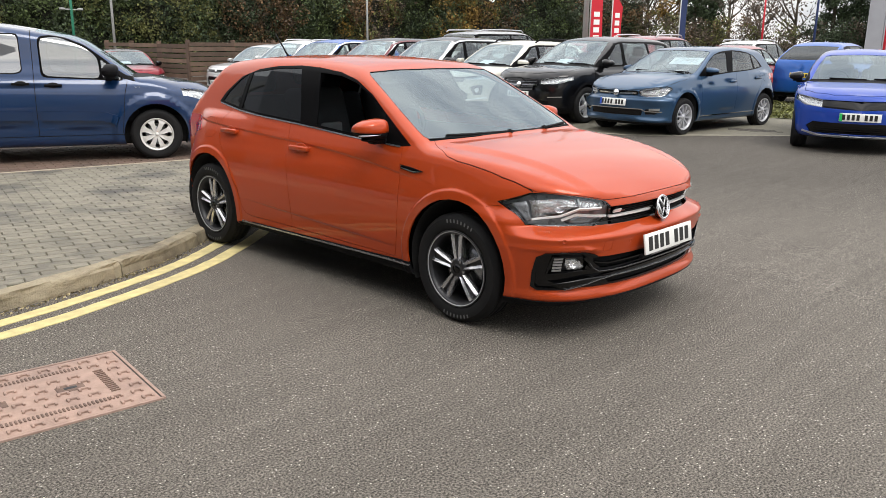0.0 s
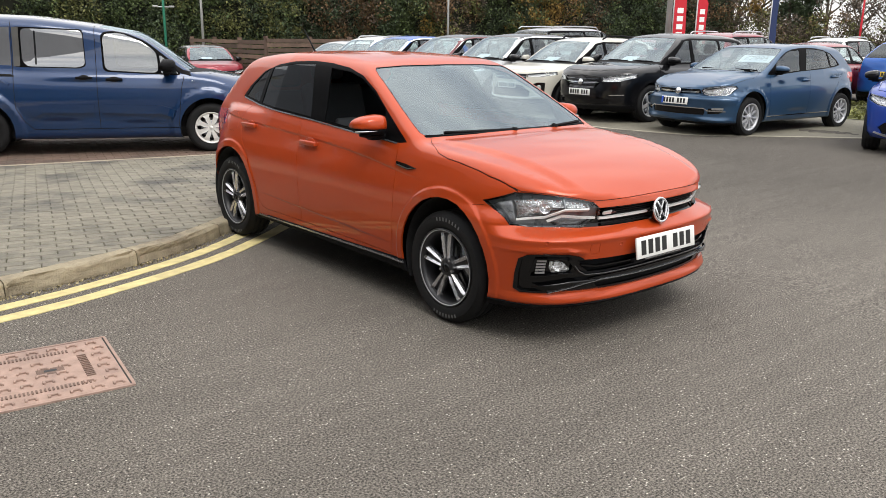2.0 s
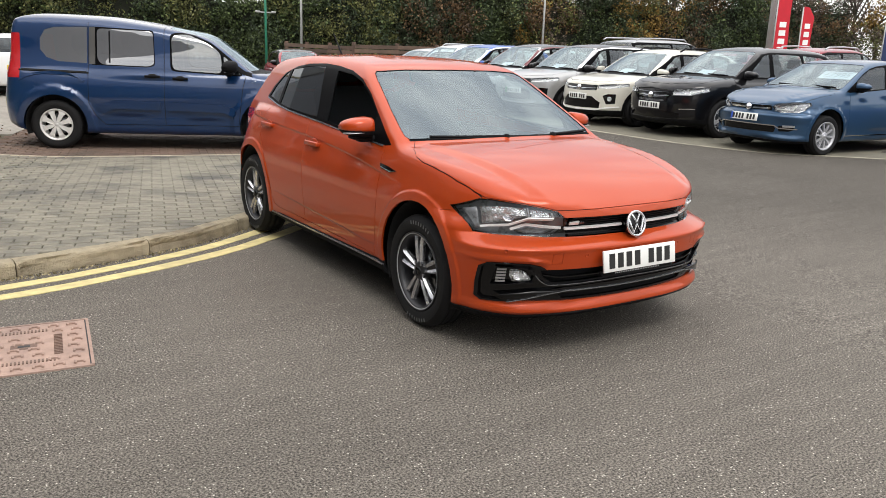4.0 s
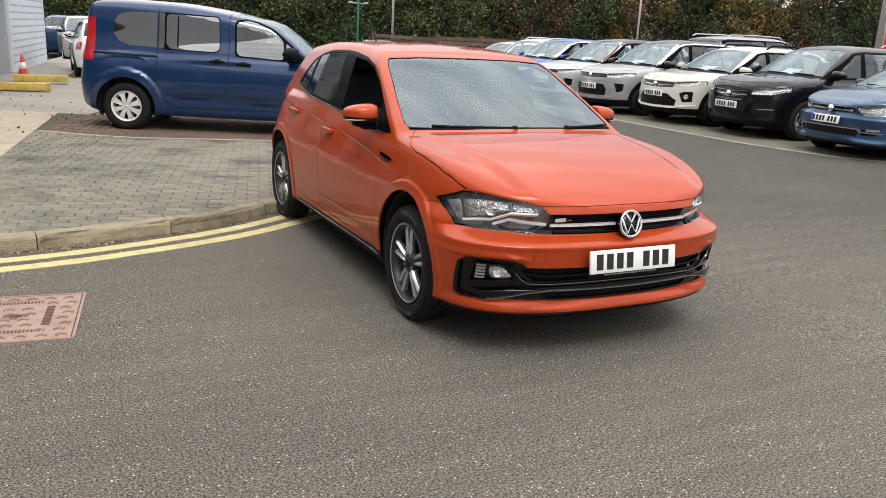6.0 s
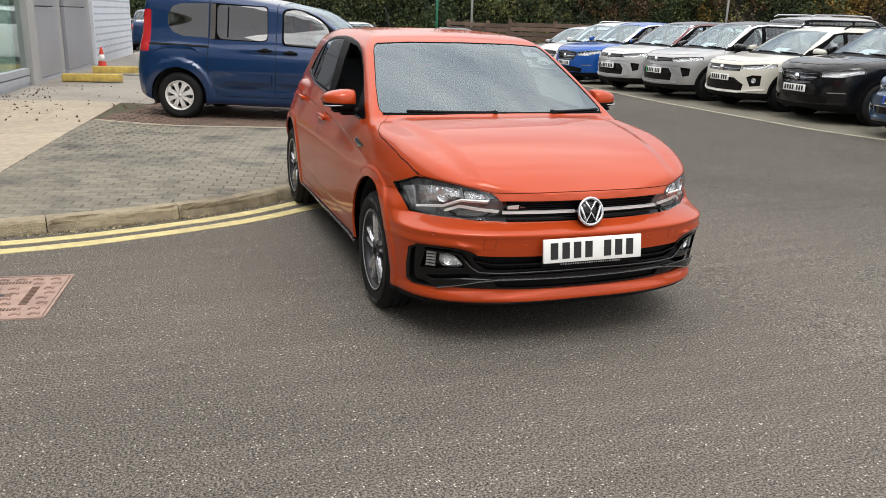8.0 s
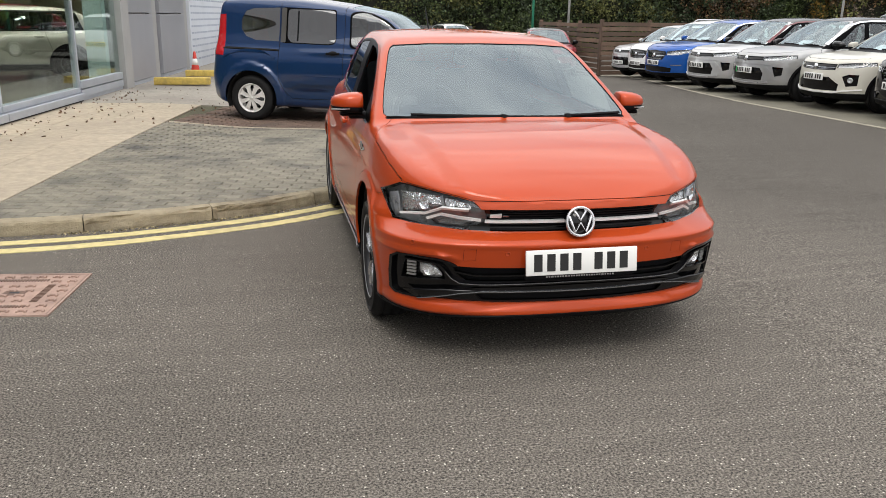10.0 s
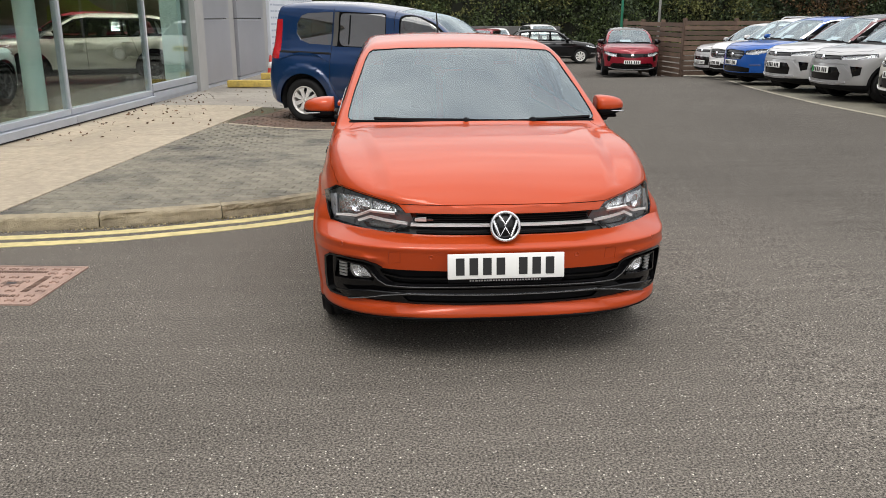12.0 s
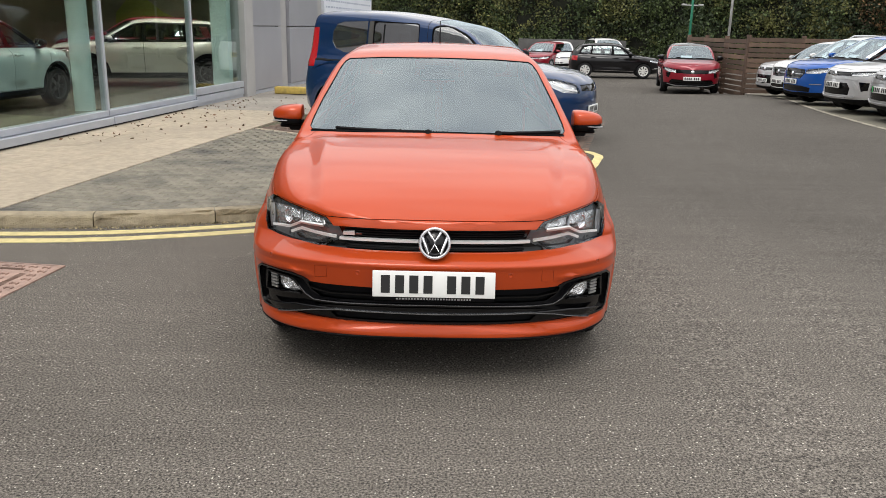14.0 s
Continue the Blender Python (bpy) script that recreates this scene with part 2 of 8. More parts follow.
# ---- ground ----
def ground_z(x, y):
    """The car park: level near the orange car, rising gently to the east and falling away to the north."""
    return 0.011 * min(max(x - 1.0, 0.0), 9.0) - 0.0022 * min(max(y - 9.0, 0.0), 15.0) ** 2 * min(max((x + 1.0) / 5.0, 0.2), 1.0)


# ---- cars: curves, body shell, panels ----
class Curve:
    """A smooth monotone curve through (a, b) points."""

    def __init__(self, pts):
        self.a = np.array([p[0] for p in pts], float)
        self.b = np.array([p[1] for p in pts], float)
        h = np.diff(self.a)
        d = np.diff(self.b) / h
        m = np.zeros(len(self.a))
        m[0], m[-1] = d[0], d[-1]
        for i in range(1, len(d)):
            if d[i - 1] * d[i] > 0:
                w1, w2 = 2 * h[i] + h[i - 1], h[i] + 2 * h[i - 1]
                m[i] = (w1 + w2) / (w1 / d[i - 1] + w2 / d[i])
        self.m = m

    def __call__(self, q):
        q = np.clip(q, self.a[0], self.a[-1])
        i = np.clip(np.searchsorted(self.a, q, side="right") - 1, 0, len(self.a) - 2)
        h = self.a[i + 1] - self.a[i]
        t = (q - self.a[i]) / h
        return ((1 + 2 * t) * (1 - t) ** 2 * self.b[i] + t * (1 - t) ** 2 * h * self.m[i]
                + t * t * (3 - 2 * t) * self.b[i + 1] + t * t * (t - 1) * h * self.m[i + 1])


def smax(a, b, k):
    h = np.maximum(k - np.abs(a - b), 0) / k
    return np.maximum(a, b) + h * h * k / 4


class Shell:
    """A car body as a smooth solid, from its side, plan and cross-section curves. x: across, y: from the nose back, z: up."""

    def __init__(self, s):
        self.s = s
        self.front, self.rear = Curve(s["front"]), Curve(s["rear"])
        self.wid, self.top, self.sill = Curve(s["wid"]), Curve(s["top"]), Curve(s["sill"])
        self.cw, self.roof, self.ws, self.bl = Curve(s["cw"]), Curve(s["roof"]), Curve(s["ws"]), Curve(s["bl"])
        self.crease = s.get("crease", [])
        # the plan's rounding at the nose may change with height
        self.lf, self.nf = (Curve(s[k]) if isinstance(s.get(k), list) else None for k in ("lf", "nf"))

    def f(self, P):
        s = self.s
        x, y, z = np.abs(P[:, 0]), P[:, 1], P[:, 2]
        w = self.wid(z)
        for z0, z1, y0, y1, depth, soft in self.crease:
            # a swage line: the side is set in under the line and runs out at both ends
            zl = Curve(z0)(y) if isinstance(z0, list) else z0 + (z1 - z0) * np.clip((y - y0) / (y1 - y0), 0, 1)
            run = np.clip((y - y0) / 0.35, 0, 1) * np.clip((y1 - y) / 0.35, 0, 1)
            under = np.maximum(zl - z, 0)
            ramp = np.clip(under / s.get("crease_ramp", 0.022), 0, 1)
            w = w - depth * run * np.exp(-under / soft) * ramp * ramp * (3 - 2 * ramp)
        if "flare" in s:
            # a flat lip round each wheel arch, standing proud of the wing
            high, wide, edge = s["flare"]
            for ay in (s["axle0"], s["axle1"]):
                q = np.clip((s["arch_r"] + wide - np.hypot(y - ay, z - s["arch_z"])) / edge, 0, 1)
                w = w + high * q * q * (3 - 2 * q)
        nr, lr = s.get("nr", 2.6), s.get("lr", 0.6)
        nf = self.nf(z) if self.nf else s.get("nf", 2.5)
        lf = self.lf(z) if self.lf else s.get("lf", 0.6)
        fr = self.front(z)
        if "brow" in s:
            # a ridge round the bumper's corners, over the intake
            zb, hb, x0, x1 = s["brow"]
            q = np.clip((x - x0) / (x1 - x0), 0, 1)
            fr = fr - hb * q * q * (3 - 2 * q) * np.exp(-((z - zb + 0.03 * (1 - q)) / 0.012) ** 2)
        if "cheek" in s:
            # the step over the bumper runs out before the wheel arch
            y0, y1, z0, z1, full = s["cheek"]
            a, b = np.clip((y - y0) / (y1 - y0), 0, 1), np.clip((z1 - z) / (z1 - z0), 0, 1)
            lf = lf + (full - lf) * a * a * (3 - 2 * a) * b * b * (3 - 2 * b)
        df = (y - fr) / lf
        dr = (self.rear(z) - y) / lr
        ef = np.where(df > 0, (1 - (1 - np.clip(df, 0, 1)) ** nf + 1e-9) ** (1 / nf), df * 3)
        er = np.where(dr > 0, (1 - (1 - np.clip(dr, 0, 1)) ** nr + 1e-9) ** (1 / nr), dr * 3)
        g1 = x - w * np.minimum(ef, er)
        xr = x / s["hw"]
        t = self.top(y) - s.get("crown", 0.03) * xr ** 2 - s.get("crown4", 0.03) * xr ** 6
        if "bonnet_line" in s:
            # raised lines along the bonnet
            bx0, bx1, by0, by1, bh = s["bonnet_line"]
            xl = bx0 + (bx1 - bx0) * np.clip((y - by0) / (by1 - by0), 0, 1)
            fold = np.clip((x - xl) / 0.09, 0, 1)
            t = t - bh * fold * fold * (3 - 2 * fold) * np.clip((by1 - y) / 0.3, 0, 1) * np.clip((y - by0) / 0.1, 0, 1)
        low = smax(g1, z - t, s.get("kt", 0.07))
        low = smax(low, self.sill(y) - z, 0.05)
        c1 = (x - self.cw(z)) * 0.94
        c1 = c1 + np.clip(y - s.get("taper_y", 3.0), 0, 2) * s.get("taper", 0.06)
        c2 = z - (self.roof(y) - s.get("rcrown", 0.035) * (x / 0.55) ** 2)
        c3 = (self.ws(z) + s.get("pw", 0.18) * x ** 2 - y) * s.get("wk", 0.5)
        c4 = (y - self.bl(z) + s.get("pb", 0.12) * x ** 2) * s.get("bk", 0.7)
        c1 = np.maximum(c1, s.get("cabin_low", 0.6) - z)
        cab = smax(smax(c1, c2, s.get("kr", 0.12)), smax(c3, c4, 0.02), s.get("kc", 0.06))
        k = s.get("ks", 0.03)
        h = np.maximum(k - np.abs(low - cab), 0) / k
        return np.minimum(low, cab) - h * h * k / 4

    def normal(self, P):
        e = self.s.get("normal_step", 0.004)
        g = np.stack([self.f(P + np.array(d) * e) - self.f(P - np.array(d) * e) for d in ((1, 0, 0), (0, 1, 0), (0, 0, 1))], 1)
        if self.nf:
            flat = (np.abs(P[:, 0]) < 0.3) & (np.abs(P[:, 1] - self.nose(P[:, 0], P[:, 2])) < 0.004)
            Q, d = P[flat], 0.002
            if len(Q):
                dx = (self.nose(Q[:, 0] + d, Q[:, 2]) - self.nose(Q[:, 0] - d, Q[:, 2])) / (2 * d)
                dz = (self.nose(Q[:, 0], Q[:, 2] + d) - self.nose(Q[:, 0], Q[:, 2] - d)) / (2 * d)
                g[flat] = np.stack([dx, 0 * dx - 1, dz], 1)
        return g / (np.linalg.norm(g, axis=1, keepdims=True) + 1e-12)

    def nose(self, x, z):
        """How far back the front face lies at (x, z)."""
        q = np.clip(np.abs(x) / self.wid(z), 0, 0.95)
        nf = self.nf(z)
        return self.front(z) + self.lf(z) * (1 - (1 - q ** nf) ** (1 / nf))

    def hit(self, O, D):
        lo, hi = np.zeros(len(O)), np.full(len(O), 3.5)
        for _ in range(26):
            mid = (lo + hi) / 2
            inside = self.f(O + D * mid[:, None]) < 0
            lo, hi = np.where(inside, mid, lo), np.where(inside, hi, mid)
        return O + D * ((lo + hi) / 2)[:, None]

    def grid(self, along=60, fan=16, around=48):
        """Points of the half body (x >= 0) as a grid of stations by angles."""
        s = self.s
        y0, y1, zc = s.get("spine0", 0.95), s.get("spine1", s["length"] - 0.85), s.get("spine_z", 0.6)
        phi = np.linspace(-math.pi / 2, math.pi / 2, 400)
        ym = (y0 + y1) / 2
        ref = self.hit(np.tile((0, ym, zc), (400, 1)), np.stack([np.cos(phi), 0 * phi, np.sin(phi)], 1))
        arc = np.concatenate([[0], np.cumsum(np.linalg.norm(np.diff(ref, axis=0), axis=1))])
        even = np.linspace(0, arc[-1], 400)
        phi = np.interp(np.linspace(0, 1, around) * arc[-1], arc * 0.75 + even * 0.25, phi)
        phi[0], phi[-1] = -math.pi / 2, math.pi / 2
        O, D = [], []
        for a in np.linspace(0, 1, fan, endpoint=False):
            al = a * math.pi / 2
            for p in phi:
                O.append((0, y0, zc))
                D.append((math.cos(p) * math.sin(al), -math.cos(p) * math.cos(al), math.sin(p)))
        for y in np.linspace(y0, y1, along):
            for p in phi:
                O.append((0, y, zc))
                D.append((math.cos(p), 0, math.sin(p)))
        for a in np.linspace(1, 0, fan + 1)[1:]:
            al = a * math.pi / 2
            for p in phi:
                O.append((0, y1, zc))
                D.append((math.cos(p) * math.sin(al), math.cos(p) * math.cos(al), math.sin(p)))
        pts = self.hit(np.array(O, float), np.array(D, float))
        pts[:, 0] = np.maximum(pts[:, 0], 0)
        return pts, along + 2 * fan, around

    def mesh(self, **k):
        pts, rows, cols = self.grid(**k)
        bm = bmesh.new()
        vs = [bm.verts.new(p) for p in pts]
        for r in range(rows - 1):
            for c in range(cols - 1):
                bm.faces.new((vs[r * cols + c], vs[r * cols + c + 1], vs[(r + 1) * cols + c + 1], vs[(r + 1) * cols + c]))
        bmesh.ops.remove_doubles(bm, verts=bm.verts[:], dist=0.0005)
        bmesh.ops.dissolve_degenerate(bm, dist=0.0003, edges=bm.edges[:])
        bm.faces.layers.int.new("sel")
        bm.faces.layers.int.new("reg")
        return bm


def in_poly(x, y, poly):
    c, n = False, len(poly)
    for i in range(n):
        (x0, y0), (x1, y1) = poly[i], poly[i - 1]
        if (y0 > y) != (y1 > y) and x < (x1 - x0) * (y - y0) / (y1 - y0) + x0:
            c = not c
    return c


def slice_faces(bm, live, a, b, u, v, nu, nv):
    """Splits the live faces along one line of a projection; returns all the faces."""
    eps = 2e-5
    dist = {}
    for f in live:
        for p in f.verts:
            if p not in dist:
                dist[p] = (p.co[a] - u) * nu + (p.co[b] - v) * nv
    for e in {e for f in live for e in f.edges}:
        p, q = e.verts
        dp, dq = dist[p], dist[q]
        if (dp > eps and dq < -eps) or (dp < -eps and dq > eps):
            _, w = bmesh.utils.edge_split(e, p, dp / (dp - dq))
            dist[w] = 0.0
    out = []
    for f in live:
        out.append(f)
        on = [p for p in f.verts if abs(dist[p]) <= eps]
        if len(on) < 2 or not (any(dist[p] > eps for p in f.verts) and any(dist[p] < -eps for p in f.verts)):
            continue
        if len(on) > 2:
            p, q = max(((p, q) for p in on for q in on if p is not q), key=lambda r: (r[0].co - r[1].co).length)
        else:
            p, q = on
        if any(p in e.verts and q in e.verts for e in f.edges):
            continue
        made = bmesh.utils.face_split(f, p, q)
        if made and made[0] is not None:
            out.append(made[0])
    return out


PROJ = {"side": (1, 2), "front": (0, 2), "top": (0, 1)}


def cut(bm, proj, poly, region, keep=None):
    """Cuts a polygon, seen from the side, the front or above, into the half body and marks the faces inside with a region."""
    a, b = PROJ[proj]
    sel, reg = bm.faces.layers.int["sel"], bm.faces.layers.int["reg"]
    p0, p1 = min(p[0] for p in poly), max(p[0] for p in poly)
    q0, q1 = min(p[1] for p in poly), max(p[1] for p in poly)
    live = []
    for f in bm.faces:
        f[sel] = 0
        ca = [v.co[a] for v in f.verts]
        cb = [v.co[b] for v in f.verts]
        if max(ca) < p0 or min(ca) > p1 or max(cb) < q0 or min(cb) > q1:
            continue
        if keep is None or keep(f.calc_center_median(), f.normal):
            f[sel] = 1
            live.append(f)
    for i in range(len(poly)):
        (u0, v0), (u1, v1) = poly[i], poly[(i + 1) % len(poly)]
        nu, nv = v1 - v0, u0 - u1
        ln = math.hypot(nu, nv)
        if ln < 1e-7:
            continue
        live = slice_faces(bm, live, a, b, u0, v0, nu / ln, nv / ln)
    for f in live:
        c = f.calc_center_median()
        if in_poly(c[a], c[b], poly):
            f[reg] = region


def seam(bm, proj, line, region, width=0.006, keep=None, closed=False):
    """A thin gap between panels along a line."""
    n = len(line)
    for i in range(n if closed else n - 1):
        (x0, y0), (x1, y1) = line[i], line[(i + 1) % n]
        d = math.hypot(x1 - x0, y1 - y0)
        ux, uy = (x1 - x0) / d * width / 2, (y1 - y0) / d * width / 2
        cut(bm, proj, [(x0 - ux - uy, y0 - uy + ux), (x1 + ux - uy, y1 + uy + ux), (x1 + ux + uy, y1 + uy - ux), (x0 - ux + uy, y0 - uy - ux)], region, keep)


def ridge(bm, proj, line, keep=None):
    """Runs an edge of the mesh along a line, so that a sharp fold there stays crisp."""
    a, b = PROJ[proj]
    for (u0, v0), (u1, v1) in zip(line, line[1:]):
        live = []
        for f in bm.faces:
            ca = [v.co[a] for v in f.verts]
            cb = [v.co[b] for v in f.verts]
            if max(ca) < min(u0, u1) or min(ca) > max(u0, u1) or max(cb) < min(v0, v1) - 1e-4 or min(cb) > max(v0, v1) + 1e-4:
                continue
            if keep is None or keep(f.calc_center_median(), f.normal):
                live.append(f)
        ln = math.hypot(v1 - v0, u0 - u1)
        slice_faces(bm, live, a, b, u0, v0, (v1 - v0) / ln, (u0 - u1) / ln)


def settle(shell, bm):
    """Moves the mesh's points onto the true surface of the body."""
    s = shell.s
    P = np.array([v.co[:] for v in bm.verts], float)
    O = np.stack([0 * P[:, 0], np.clip(P[:, 1], s.get("spine0", 0.95), s.get("spine1", s["length"] - 0.85)), 0 * P[:, 0] + s.get("spine_z", 0.6)], 1)
    D = P - O
    D /= np.linalg.norm(D, axis=1, keepdims=True)
    for v, q in zip(bm.verts, shell.hit(O, D)):
        v.co = q


def rounded(poly, r, n=3):
    """A polygon with its corners rounded."""
    out = []
    for i in range(len(poly)):
        p, a, b = Vector(poly[i]), Vector(poly[i - 1]), Vector(poly[(i + 1) % len(poly)])
        rr = min(r, (a - p).length * 0.45, (b - p).length * 0.45)
        s, e = p + (a - p).normalized() * rr, p + (b - p).normalized() * rr
        for k in range(n + 1):
            t = k / n
            q = s * (1 - t) ** 2 + p * 2 * t * (1 - t) + e * t * t
            out.append((q.x, q.y))
    return out


def circle(cx, cy, r, n=28):
    return [(cx + r * math.cos(2 * math.pi * k / n), cy + r * math.sin(2 * math.pi * k / n)) for k in range(n)]


def panel(shell, bm, regions, name, mat, parent, offset=0.0, rim=0.012, label="", sides="merge"):
    """Makes parts from the faces of some regions, mirrored to both sides: one part across the middle, or one each side."""
    reg = bm.faces.layers.int["reg"]
    faces = [f for f in bm.faces if f[reg] in regions]
    if not faces:
        return []
    index, P, F = {}, [], []
    count = {}
    for f in faces:
        row = []
        for v in f.verts:
            if v.index not in index:
                index[v.index] = len(P)
                P.append(v.co[:])
            row.append(index[v.index])
        F.append(row)
        for e in f.edges:
            count.setdefault(e.index, []).append((e, f))
    P = np.array(P, float)
    N = shell.normal(P)
    N[np.abs(P[:, 0]) < 1e-4, 0] = 0
    Q = P + N * offset
    F = [r if np.dot(np.cross(P[r], np.roll(P[r], -1, 0)).sum(0), N[r].sum(0)) > 0 else r[::-1] for r in F]
    V, NN, FF = [tuple(q) for q in Q], [tuple(n) for n in N], list(F)
    if rim:
        for rec in count.values():
            e, f = rec[0]
            if len(rec) == 1 and max(abs(v.co.x) for v in e.verts) > 1e-3:
                i, j = index[e.verts[0].index], index[e.verts[1].index]
                k = len(V)
                V += [tuple(Q[i]), tuple(Q[j]), tuple(Q[j] - N[j] * rim), tuple(Q[i] - N[i] * rim)]
                NN += [(0, 0, 0)] * 4
                FF.append([k, k + 1, k + 2, k + 3])
    mV = [(-x, y, z) for x, y, z in V]
    mN = [(-x, y, z) for x, y, z in NN]
    mF = [r[::-1] for r in FF]
    n = len(V)
    if sides == "merge":
        return [mesh_part(name, V + mV, FF + [[i + n for i in r] for r in mF], mat, parent, label, True, NN + mN)]
    made = []
    if "left" in sides or sides == "both":
        made.append(mesh_part(name, V, FF, mat, parent, label, True, NN))
    if "right" in sides or sides == "both":
        made.append(mesh_part(name, mV, mF, mat, parent, label, True, mN))
    return made


def on_nose(shell, x, z):
    """Points of the nose at (x, z) and the outward directions there."""
    x, z = np.atleast_1d(x).astype(float), np.atleast_1d(z).astype(float)
    p = shell.hit(np.stack([x, 0 * x + 1.0, z], 1), np.tile((0.0, -1.0, 0.0), (len(x), 1)))
    return p, shell.normal(p)


def on_side(shell, y, z):
    y, z = np.atleast_1d(y).astype(float), np.atleast_1d(z).astype(float)
    p = shell.hit(np.stack([0 * y, y, z], 1), np.tile((1.0, 0.0, 0.0), (len(y), 1)))
    return p, shell.normal(p)


def strip(shell, car, name, line, width, lift, thick, mat, label="", mirrored=True, step=0.03, foot=on_nose):
    """A moulding that follows the body along a line of (x, z) or (y, z) points; width may run from one value to another."""
    w0, w1 = width if isinstance(width, tuple) else (width, width)
    fine = []
    for (x0, z0), (x1, z1) in zip(line, line[1:]):
        n = max(1, int(math.hypot(x1 - x0, z1 - z0) / step))
        fine += [(x0 + (x1 - x0) * k / n, z0 + (z1 - z0) * k / n) for k in range(n)]
    fine.append(line[-1])
    q = []
    for i, (x, z) in enumerate(fine):
        a, b = fine[max(i - 1, 0)], fine[min(i + 1, len(fine) - 1)]
        d = math.hypot(b[0] - a[0], b[1] - a[1]) + 1e-9
        w = (w0 + (w1 - w0) * i / max(1, len(fine) - 1)) / 2
        ox, oz = -(b[1] - a[1]) / d * w, (b[0] - a[0]) / d * w
        q += [(x + ox, z + oz), (x - ox, z - oz)]
    q = np.array(q)
    p, n = foot(shell, q[:, 0], q[:, 1])
    hi, lo = p + n * lift, p + n * (lift - thick)
    m = len(fine)
    F = []
    for i in range(1, m):
        k = 4 * i
        F += [[k - 4, k - 2, k + 2, k], [k - 3, k - 4, k, k + 1], [k - 2, k - 1, k + 3, k + 2], [k - 1, k - 3, k + 1, k + 3]]
    F += [[0, 1, 3, 2], [4 * m - 4, 4 * m - 2, 4 * m - 1, 4 * m - 3]]
    made = []
    for sd in ((1, -1) if mirrored else (1,)):
        V = []
        for h, l in zip(hi, lo):
            V += [(sd * h[0], h[1], h[2]), (sd * l[0], l[1], l[2])]
        made.append(mesh_part(name, V, F if sd > 0 else [f[::-1] for f in F], mat, car, label))
    return made




def side_of(pillar):
    """Picks the faces of the body side, outside the line of the windscreen pillar, given as (z, x) points."""
    zs, xs = [p[0] for p in pillar], [p[1] for p in pillar]

    def keep(c, n):
        return c.x > 0.42 and (c.z < zs[0] or c.z > zs[-1] or c.y > 2.35 or c.x > float(np.interp(c.z, zs, xs)) - 1e-4)
    return keep


def pillar_cut(pillar, y1):
    """The strip just inside the windscreen pillar's line, to put an edge along it."""
    return ("front", [(x, z) for z, x in pillar] + [(x - 0.3, z) for z, x in reversed(pillar)], 0, lambda c, n: c.y < y1)


PILLAR_LINE = [(0.975, 0.735), (1.0, 0.728), (1.14, 0.688), (1.312, 0.614), (1.36, 0.585)]
keep_side = side_of(PILLAR_LINE)


WINDSCREEN, FRONT_WINDOW, REAR_WINDOW, BACKLIGHT, HEADLIGHT, GRILLE, INTAKE, ARCH, GAP, BONNET, FRONT_DOOR, REAR_DOOR, TAIL, PILLAR, CLAD, ROOF, FLAP, BUMPER, SPLITTER, CHROME, LOWGRILLE, SCUTTLE, FOG = range(1, 24)


def tyre_mesh(r, w, rim):
    """A tyre, its outer side towards +x, centred on the hub."""
    h = w / 2
    prof = [(-h * 0.8, rim), (-h * 0.98, rim + 0.02), (-h, (r + rim) / 2), (-h * 0.93, r - 0.03), (-h * 0.8, r - 0.008), (-h * 0.6, r)]
    for k in (-0.45, 0.0, 0.45):
        prof += [(h * (k - 0.07), r), (h * (k - 0.06), r - 0.007), (h * (k + 0.06), r - 0.007), (h * (k + 0.07), r)]
    prof += [(h * 0.6, r), (h * 0.8, r - 0.008), (h * 0.93, r - 0.03), (h * 0.985, (r + rim) / 2 + 0.022), (h * 1.0, (r + rim) / 2 + 0.018),
             (h, (r + rim) / 2 - 0.012), (h * 0.985, (r + rim) / 2 - 0.018), (h * 0.97, rim + 0.02), (h * 0.93, rim + 0.012), (h * 0.8, rim)]
    return lathe(prof, 56, "x")


def spoke(bm, a, pts, x_out, thick):
    """Adds one flat spoke piece: points of (radius, sideways) turned by the angle a."""
    ca, sa = math.cos(a), math.sin(a)
    lo, hi = [], []
    for r, t, dx in pts:
        y, z = ca * r - sa * t, sa * r + ca * t
        hi.append(bm.verts.new((x_out + dx, y, z)))
        lo.append(bm.verts.new((x_out + dx - thick, y * 0.995, z * 0.995)))
    n = len(pts)
    bm.faces.new(hi)
    bm.faces.new(list(reversed(lo)))
    for i in range(n):
        bm.faces.new((lo[i], lo[(i + 1) % n], hi[(i + 1) % n], hi[i]))


